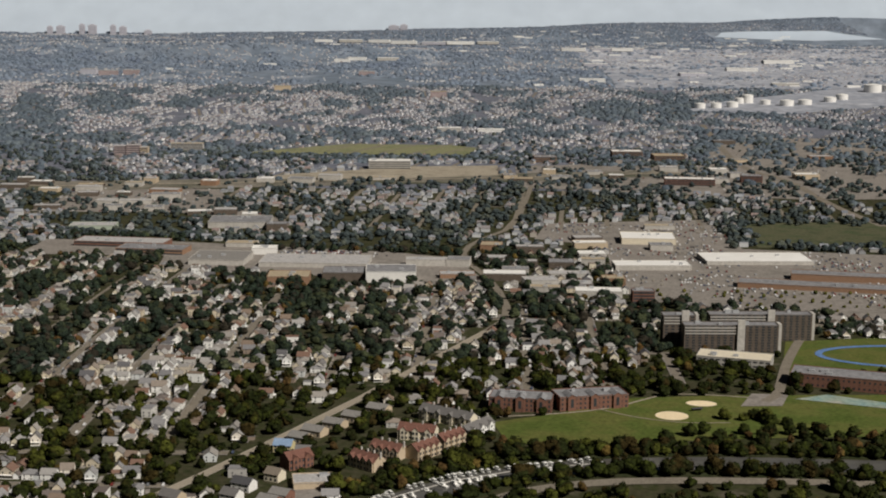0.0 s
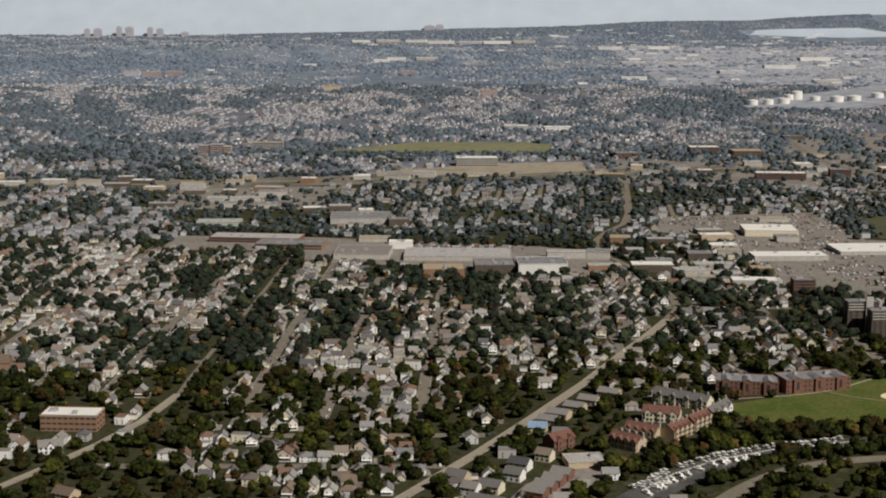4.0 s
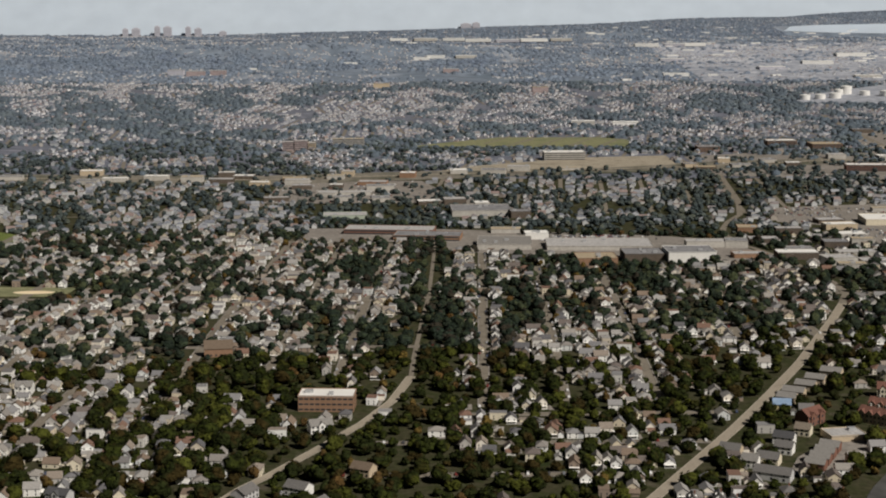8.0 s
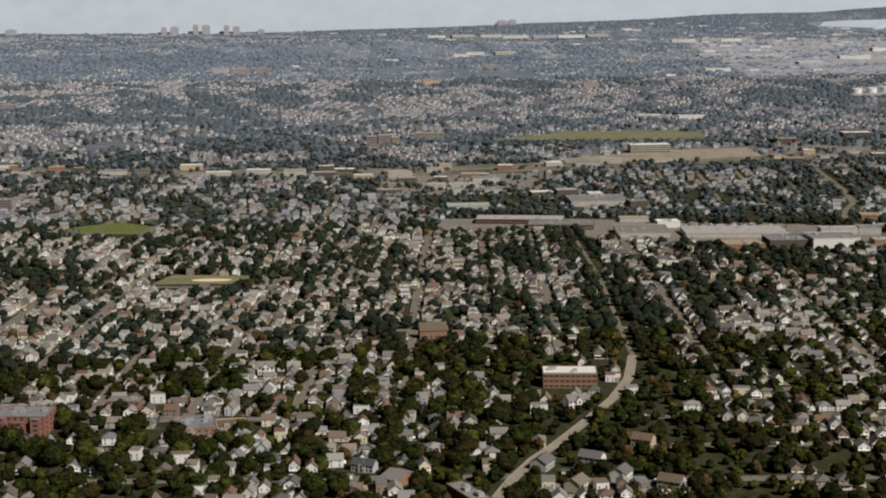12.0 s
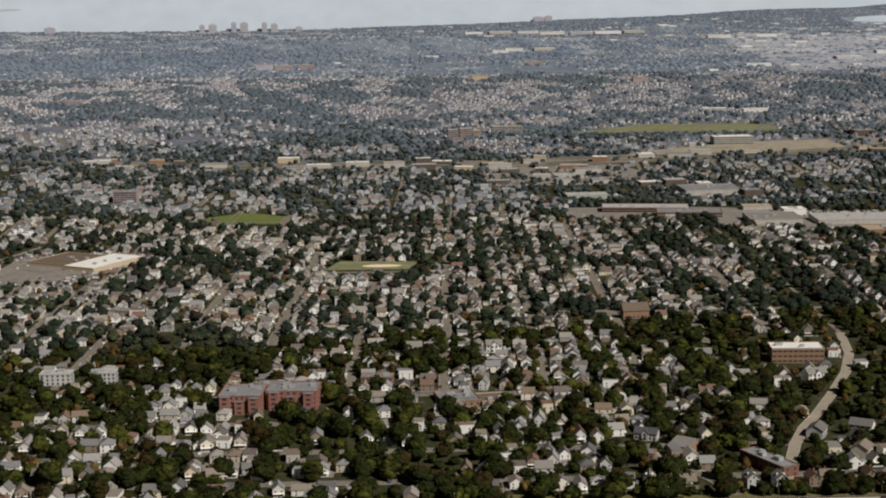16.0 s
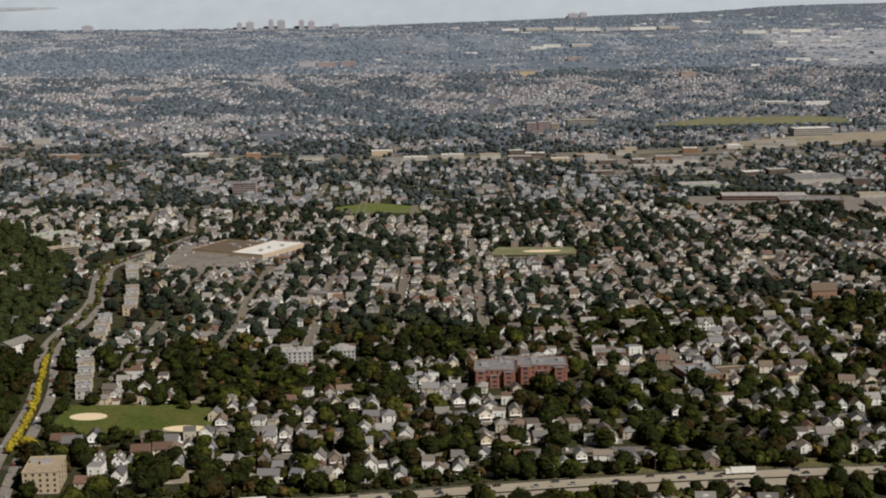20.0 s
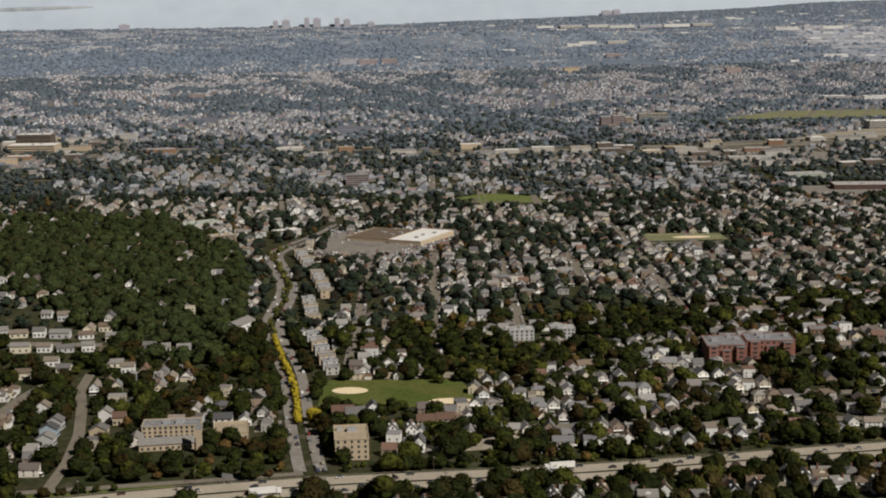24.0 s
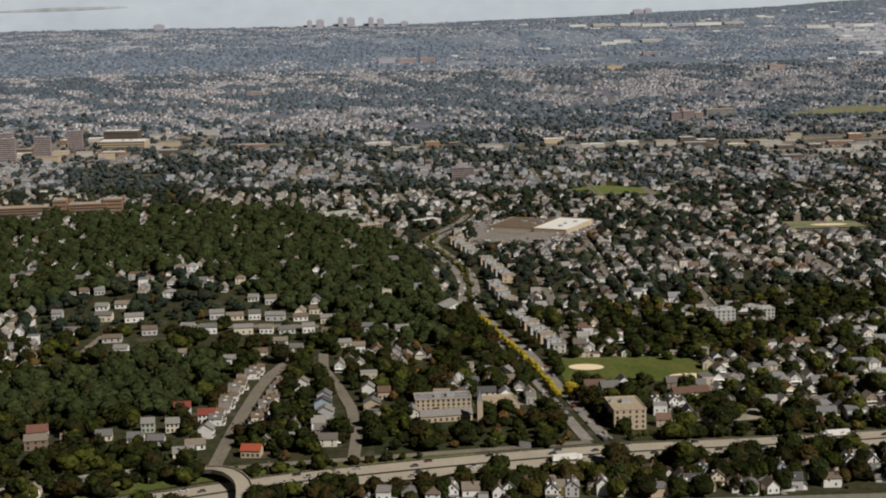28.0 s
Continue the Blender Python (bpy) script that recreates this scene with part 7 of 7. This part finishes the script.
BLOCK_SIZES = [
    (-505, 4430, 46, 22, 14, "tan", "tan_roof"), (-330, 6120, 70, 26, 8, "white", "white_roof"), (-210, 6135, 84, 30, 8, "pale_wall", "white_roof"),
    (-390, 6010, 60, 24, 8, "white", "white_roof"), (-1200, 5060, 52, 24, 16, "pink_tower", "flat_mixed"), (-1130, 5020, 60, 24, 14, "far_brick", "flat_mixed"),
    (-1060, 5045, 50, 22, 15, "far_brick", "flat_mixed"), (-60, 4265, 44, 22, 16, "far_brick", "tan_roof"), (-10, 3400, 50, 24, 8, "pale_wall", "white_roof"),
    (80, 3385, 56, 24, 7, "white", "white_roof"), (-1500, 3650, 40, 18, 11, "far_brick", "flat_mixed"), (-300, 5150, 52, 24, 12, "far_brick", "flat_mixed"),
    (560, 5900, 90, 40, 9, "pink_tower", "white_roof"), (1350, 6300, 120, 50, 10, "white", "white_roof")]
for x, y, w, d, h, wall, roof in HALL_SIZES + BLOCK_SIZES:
    ob = tagged(new("hall"), "distant %s hall with a wide flat roof" % {"white": "white", "pale_wall": "pale grey", "pink_tower": "pinkish-grey", "tan": "tan", "far_brick": "haze-paled red brick"}[wall], "hall", "distant halls")
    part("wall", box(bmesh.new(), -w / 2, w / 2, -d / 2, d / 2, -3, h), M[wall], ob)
    part("roof", box(bmesh.new(), -w / 2 - 0.5, w / 2 + 0.5, -d / 2 - 0.5, d / 2 + 0.5, h + 0.01, h + 0.6), M[roof], ob)
    part("roof_unit", box(bmesh.new(), -w * 0.2, w * 0.05, -d * 0.2, d * 0.2, h + 0.61, h + 2.6), M["metal"], ob)
    settled(ob, x, y, (x * 7 + y) % 13 - 6)
# flat white sheds in the far plain
n = 170
x, y = rng.uniform(-1200, 3200, n), rng.uniform(4600, 9800, n)
ok = in_view(x, y, 100) & (rng.random(n) < np.where(x > 300, 1, 0.35))
x, y = x[ok], y[ok]
sheds = [plain_house(30, 16, 5, 0, "flat", False), plain_house(48, 18, 6, 0, "flat", False)]
arrays = strewn(sheds, rng.integers(0, 2, len(x)), x, y, rng.uniform(-0.2, 0.3, len(x)), np.ones(len(x)), np.ones(len(x)), np.ones(len(x)), ground(x, y))
tagged(fast_mesh("distant_sheds", *arrays, [M["white"], M["white_roof"]]), "distant pale flat-roofed sheds and stores", "sheds", kind="stuff")
patch("water", COVE, M["sea"], 2.0, 300, "tidal inlet with the bright sky painted in", "water")
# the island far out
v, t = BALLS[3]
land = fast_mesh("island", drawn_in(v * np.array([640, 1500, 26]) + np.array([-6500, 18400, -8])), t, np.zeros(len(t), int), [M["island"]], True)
tagged(land, "low island far out on the sea, paled by painted haze", "island", kind="structure")

# ---- vehicles and boats ----
def car(colour, label):
    ob = tagged(new("car"), label, "car", "motorway cars")
    bm = box(bmesh.new(), -2.2, 2.2, -0.88, 0.88, 0.35, 0.85)
    bmesh.ops.bevel(bm, geom=bm.edges[:], offset=0.12, segments=1, affect="EDGES")
    part("body", bm, colour, ob)
    bm = bmesh.new()
    lo = [bm.verts.new(p) for p in ((-1.7, -0.8, 0.853), (1.2, -0.8, 0.853), (1.2, 0.8, 0.853), (-1.7, 0.8, 0.853))]
    hi = [bm.verts.new(p) for p in ((-1.2, -0.65, 1.42), (0.5, -0.65, 1.42), (0.5, 0.65, 1.42), (-1.2, 0.65, 1.42))]
    bm.faces.new(hi)
    for k in range(4):
        bm.faces.new((lo[k], lo[(k + 1) % 4], hi[(k + 1) % 4], hi[k]))
    part("cabin", bm, M["glass"], ob)
    wheel = bmesh.new()
    bmesh.ops.create_cone(wheel, cap_ends=True, segments=10, radius1=0.33, radius2=0.33, depth=0.2)
    bmesh.ops.rotate(wheel, verts=wheel.verts, cent=(0, 0, 0), matrix=Matrix.Rotation(radians(90), 3, "X"))
    me = bpy.data.meshes.new("wheel")
    wheel.to_mesh(me)
    wheel.free()
    me.materials.append(M["rubber"])
    for a in (-1.35, 1.35):
        for b in (-0.85, 0.85):
            share("wheel", me, ob, pose(a, b, 0.33))
    return ob


def lorry():
    ob = tagged(new("lorry"), "white box lorry on the motorway", "lorry", "motorway lorries")
    part("box", box(bmesh.new(), -9, 5, -1.25, 1.25, 1.1, 4.0), M["white"], ob)
    part("cab", box(bmesh.new(), 5.4, 7.8, -1.2, 1.2, 0.7, 3.2), M["white"], ob)
    part("chassis", box(bmesh.new(), -9, 7.4, -0.6, 0.6, 0.6, 1.097), M["rubber"], ob)
    for a in (-8, -6.8, 4, 6.6):
        for b in (-1.1, 1.1):
            bm = bmesh.new()
            bmesh.ops.create_cone(bm, cap_ends=True, segments=10, radius1=0.5, radius2=0.5, depth=0.3)
            bmesh.ops.rotate(bm, verts=bm.verts, cent=(0, 0, 0), matrix=Matrix.Rotation(radians(90), 3, "X"))
            bmesh.ops.translate(bm, verts=bm.verts, vec=(a, b, 0.5))
            part("wheel", bm, M["rubber"], ob)
    return ob


PAINTS = [("white car", (0.68, 0.68, 0.67)), ("black car", (0.03, 0.03, 0.033)), ("silver car", (0.42, 0.43, 0.44)), ("dark red car", (0.11, 0.025, 0.022)), ("dark blue car", (0.035, 0.045, 0.09)), ("dark grey car", (0.10, 0.10, 0.11))]
fleet = [car(material(w.replace(" ", "_") + "_paint", [c, tuple(q * 0.9 for q in c)], 1, 0.3, keep=0.75), w + " on the motorway") for w, c in PAINTS]
way = np.array(resampled(HIGHWAY, 4.0))
heading = np.degrees(np.arctan2(*np.gradient(way, axis=0)[:, ::-1].T))


def on_road(ob, k, offset, back=False, first=False):
    a = radians(heading[k])
    px, py = way[k, 0] + math.sin(a) * offset, way[k, 1] - math.cos(a) * offset
    m = pose(px, py, float(ground(px, py)) + 0.52, 0, 0, heading[k] + (180 if back else 0))
    if first:
        ob.matrix_world = m
        return ob
    return copy_thing(ob, m)


count = 0
for offset, back in ((-10.4, True), (-5, True), (5, False), (10.4, False)):
    k = int(rng.integers(4, 12))
    while k < len(way) - 4:
        if -1290 < way[k, 0] < -380:
            i = count % 6 if count < 6 else int(rng.integers(6))
            on_road(fleet[i], k, offset, back, count < 6)
            count += 1
        k += int(rng.integers(5, 14))
big = lorry()
on_road(big, int(np.argmin(abs(way[:, 0] + 903))), -8, True, True)
on_road(big, int(np.argmin(abs(way[:, 0] + 1065))), 8, False)
on_road(big, int(np.argmin(abs(way[:, 0] + 640))), -8, True)


def boat(length, label):
    ob = tagged(new("motor_boat"), label, "boat", "moored boats")
    b = length * 0.16
    bm = bmesh.new()
    rows = [[(x * length, s * b * w, z) for s in (-1, 1)] for x, w, z in ((-0.5, 0.9, 1.0), (0.1, 1.0, 1.05), (0.35, 0.7, 1.2), (0.5, 0.06, 1.4))]
    top = [[bm.verts.new(p) for p in r] for r in rows]
    low = [[bm.verts.new((p[0] * 0.95, p[1] * 0.6, 0.0)) for p in r] for r in rows]
    for k in range(3):
        bm.faces.new((top[k][0], top[k + 1][0], top[k + 1][1], top[k][1]))
        bm.faces.new((low[k][0], low[k + 1][0], top[k + 1][0], top[k][0]))
        bm.faces.new((top[k][1], top[k + 1][1], low[k + 1][1], low[k][1]))
    bm.faces.new((top[0][0], top[0][1], low[0][1], low[0][0]))
    part("hull", bm, M["white"], ob)
    part("cabin", box(bmesh.new(), -length * 0.2, length * 0.18, -b * 0.65, b * 0.65, 1.06, 2.3), M["white"], ob)
    part("windscreen", box(bmesh.new(), length * 0.181, length * 0.21, -b * 0.6, b * 0.6, 1.3, 2.1), M["glass"], ob)
    return ob


boats = [boat(7, "white motor boat moored in a row on the river"), boat(9, "large white cabin cruiser moored in a row on the river")]
p = np.array(resampled([(-8, 952), (14, 982), (46, 1010), (84, 1029), (138, 1045)], 4.6))
d = np.degrees(np.arctan2(*np.gradient(p, axis=0)[:, ::-1].T))
for k, (px, py) in enumerate(p):
    for row in (0, 1):
        a = radians(d[k])
        qx, qy = px + math.sin(a) * row * 9 + rng.uniform(-1.2, 1.2), py - math.cos(a) * row * 11 + rng.uniform(-1.8, 1.8)
        m = pose(qx, qy, float(ground(qx, qy)) + 0.3, 0, 0, d[k] - 90 + rng.uniform(-22, 22) + 180 * row)
        if k < 1:
            boats[row].matrix_world = m
        elif rng.random() < (0.85, 0.5)[row]:
            copy_thing(boats[int(rng.integers(2))], m)
joined("jetty", [ribbon([(-8, 952), (14, 982), (46, 1010), (84, 1029), (138, 1045)], 1.8, 0.7, 10, 5.5)], M["pale_wall"], "long pale wooden boat jetty", "jetty")


def parked(zone, count, angle=0.0):
    xs, ys = [p[0] for p in zone], [p[1] for p in zone]
    gx, gy = np.meshgrid(np.arange(min(xs), max(xs), 2.9), np.arange(min(ys), max(ys), 8.6))
    gx, gy = gx.ravel() + gy.ravel() * angle, gy.ravel()
    ok = inside(zone, gx, gy) & off_big(gx, gy, -3) & in_view(gx, gy) & (np.sin(gx / 23) + np.sin(gy / 31 + gx / 90) + rng.normal(0, 0.6, len(gx)) > 0.1)
    pick = np.flatnonzero(ok)
    pick = rng.permutation(pick)[:count]
    return np.column_stack([gx[pick], gy[pick]])


LOT_CARS = [(-190, 1850), (-45, 1850), (-40, 1888), (-190, 1890)]
spread = np.concatenate([parked(STORES, 800), parked(LOT_CARS, 260), parked(BIG_STORE, 330), parked(EAST_WORKS, 300), parked(YARDS, 200), parked(NORTH_WORKS, 200)])
low = [(0, [(-0.9, -2.2, 0.3), (0.9, -2.2, 0.3), (0.9, -2.2, 0.9), (-0.9, -2.2, 0.9)]), (0, [(0.9, -2.2, 0.3), (0.9, 2.2, 0.3), (0.9, 2.2, 0.9), (0.9, -2.2, 0.9)]),
       (0, [(-0.9, 2.2, 0.3), (-0.9, -2.2, 0.3), (-0.9, -2.2, 0.9), (-0.9, 2.2, 0.9)]), (0, [(-0.9, -2.2, 0.9), (0.9, -2.2, 0.9), (0.7, -1.0, 1.45), (-0.7, -1.0, 1.45)]),
       (0, [(-0.7, -1.0, 1.45), (0.7, -1.0, 1.45), (0.7, 1.2, 1.45), (-0.7, 1.2, 1.45)]), (0, [(-0.7, 1.2, 1.45), (0.7, 1.2, 1.45), (0.9, 2.2, 0.9), (-0.9, 2.2, 0.9)])]
n = len(spread)
one = np.ones(n)
arrays = strewn([shape(low)], np.zeros(n, int), spread[:, 0], spread[:, 1], rng.normal(0, 0.03, n), one, one, one, ground(spread[:, 0], spread[:, 1]) + 0.35)
tagged(fast_mesh("parked_cars", *arrays, [M["cars"]]), "rows of parked cars in car parks", "cars", kind="stuff")
# cars along the streets
p = np.concatenate([np.array(resampled(line, 9)) for line in STREETS if line[0][1] < 1700])
p = p[(rng.random(len(p)) < 0.5) & in_view(p[:, 0], p[:, 1])]
p = p[off_big(p[:, 0], p[:, 1], 0) & free(p[:, 0], p[:, 1], -6)]
n = len(p)
one = np.ones(n)
arrays = strewn([shape(low)], np.zeros(n, int), p[:, 0] + rng.choice([-3.0, 3.0], n), p[:, 1], rng.normal(0, 0.03, n), one, one, one, ground(p[:, 0], p[:, 1]) + 0.32)
tagged(fast_mesh("parked_cars", *arrays, [M["cars"]]), "cars parked along residential streets", "cars", kind="stuff")
p = np.array(resampled(PARKWAY, 6.5))
d = np.gradient(p, axis=0)
turn = np.arctan2(d[:, 1], d[:, 0]) - math.pi / 2
pick = np.flatnonzero(rng.random(len(p)) < 0.6)
off = rng.choice([-7.9, -3.9, 3.9, 7.9], len(pick))
p, turn, one = p[pick] + np.stack([np.cos(turn[pick]), np.sin(turn[pick])], 1) * off[:, None], turn[pick], np.ones(len(pick))
arrays = strewn([shape(low)], np.zeros(len(p), int), p[:, 0], p[:, 1], turn, one, one, one, ground(p[:, 0], p[:, 1]) + 0.42)
tagged(fast_mesh("street_cars", *arrays, [M["cars"]]), "cars along a divided parkway", "cars", kind="stuff")

# ---- lamps and a sign along the motorway, a shelter at the ball field ----
lamp = tagged(new("street_lamp"), "tall grey steel street lamp beside the motorway", "street lamp", "motorway lamps")
part("pole", box(bmesh.new(), -0.09, 0.09, -0.09, 0.09, 0, 9), M["grey_wall"], lamp)
part("arm", box(bmesh.new(), -0.06, 0.06, -2.2, -0.093, 8.7, 8.85), M["grey_wall"], lamp)
part("lamp_head", box(bmesh.new(), -0.2, 0.2, -2.9, -2.203, 8.62, 8.85), M["pale_wall"], lamp)
for k, i in enumerate(range(30, len(way) - 30, 14)):
    a = radians(heading[i])
    px, py = way[i, 0] - math.sin(a) * 16, way[i, 1] + math.cos(a) * 16
    m = pose(px, py, float(ground(px, py)), 0, 0, heading[i])
    if k:
        copy_thing(lamp, m)
    else:
        lamp.matrix_world = m
sign = thing("road_sign", -1085, 695, -30, "grey back of a large motorway direction sign", "road sign", "", 0.1)
part("panel", box(bmesh.new(), -3.5, 3.5, -0.1, 0.1, 3.2, 6.4), M["metal"], sign)
for dx in (-2.6, 2.4):
    part("post", box(bmesh.new(), dx, dx + 0.25, 0.103, 0.35, 0, 6.0), M["metal"], sign)
shelter = thing("dugout", 217, 1161, 20, "dark low players' shelter beside an infield", "shelter")
part("back_wall", box(bmesh.new(), -4, 4, 0, 0.3, 0, 2.4), M["grey_wall"], shelter)
part("roof", box(bmesh.new(), -4.3, 4.3, -2.2, 0.6, 2.403, 2.65), M["dark grey roof"], shelter)
q = parked([(252, 1177), (279, 1181), (289, 1210), (265, 1210)], 40)
if len(q):
    arrays = strewn([shape(low)], np.zeros(len(q), int), q[:, 0], q[:, 1], rng.normal(0, 0.03, len(q)), np.ones(len(q)), np.ones(len(q)), np.ones(len(q)), ground(q[:, 0], q[:, 1]) + 0.5)
    tagged(fast_mesh("parked_cars", *arrays, [M["cars"]]), "cars parked beside a school field", "cars", kind="stuff")

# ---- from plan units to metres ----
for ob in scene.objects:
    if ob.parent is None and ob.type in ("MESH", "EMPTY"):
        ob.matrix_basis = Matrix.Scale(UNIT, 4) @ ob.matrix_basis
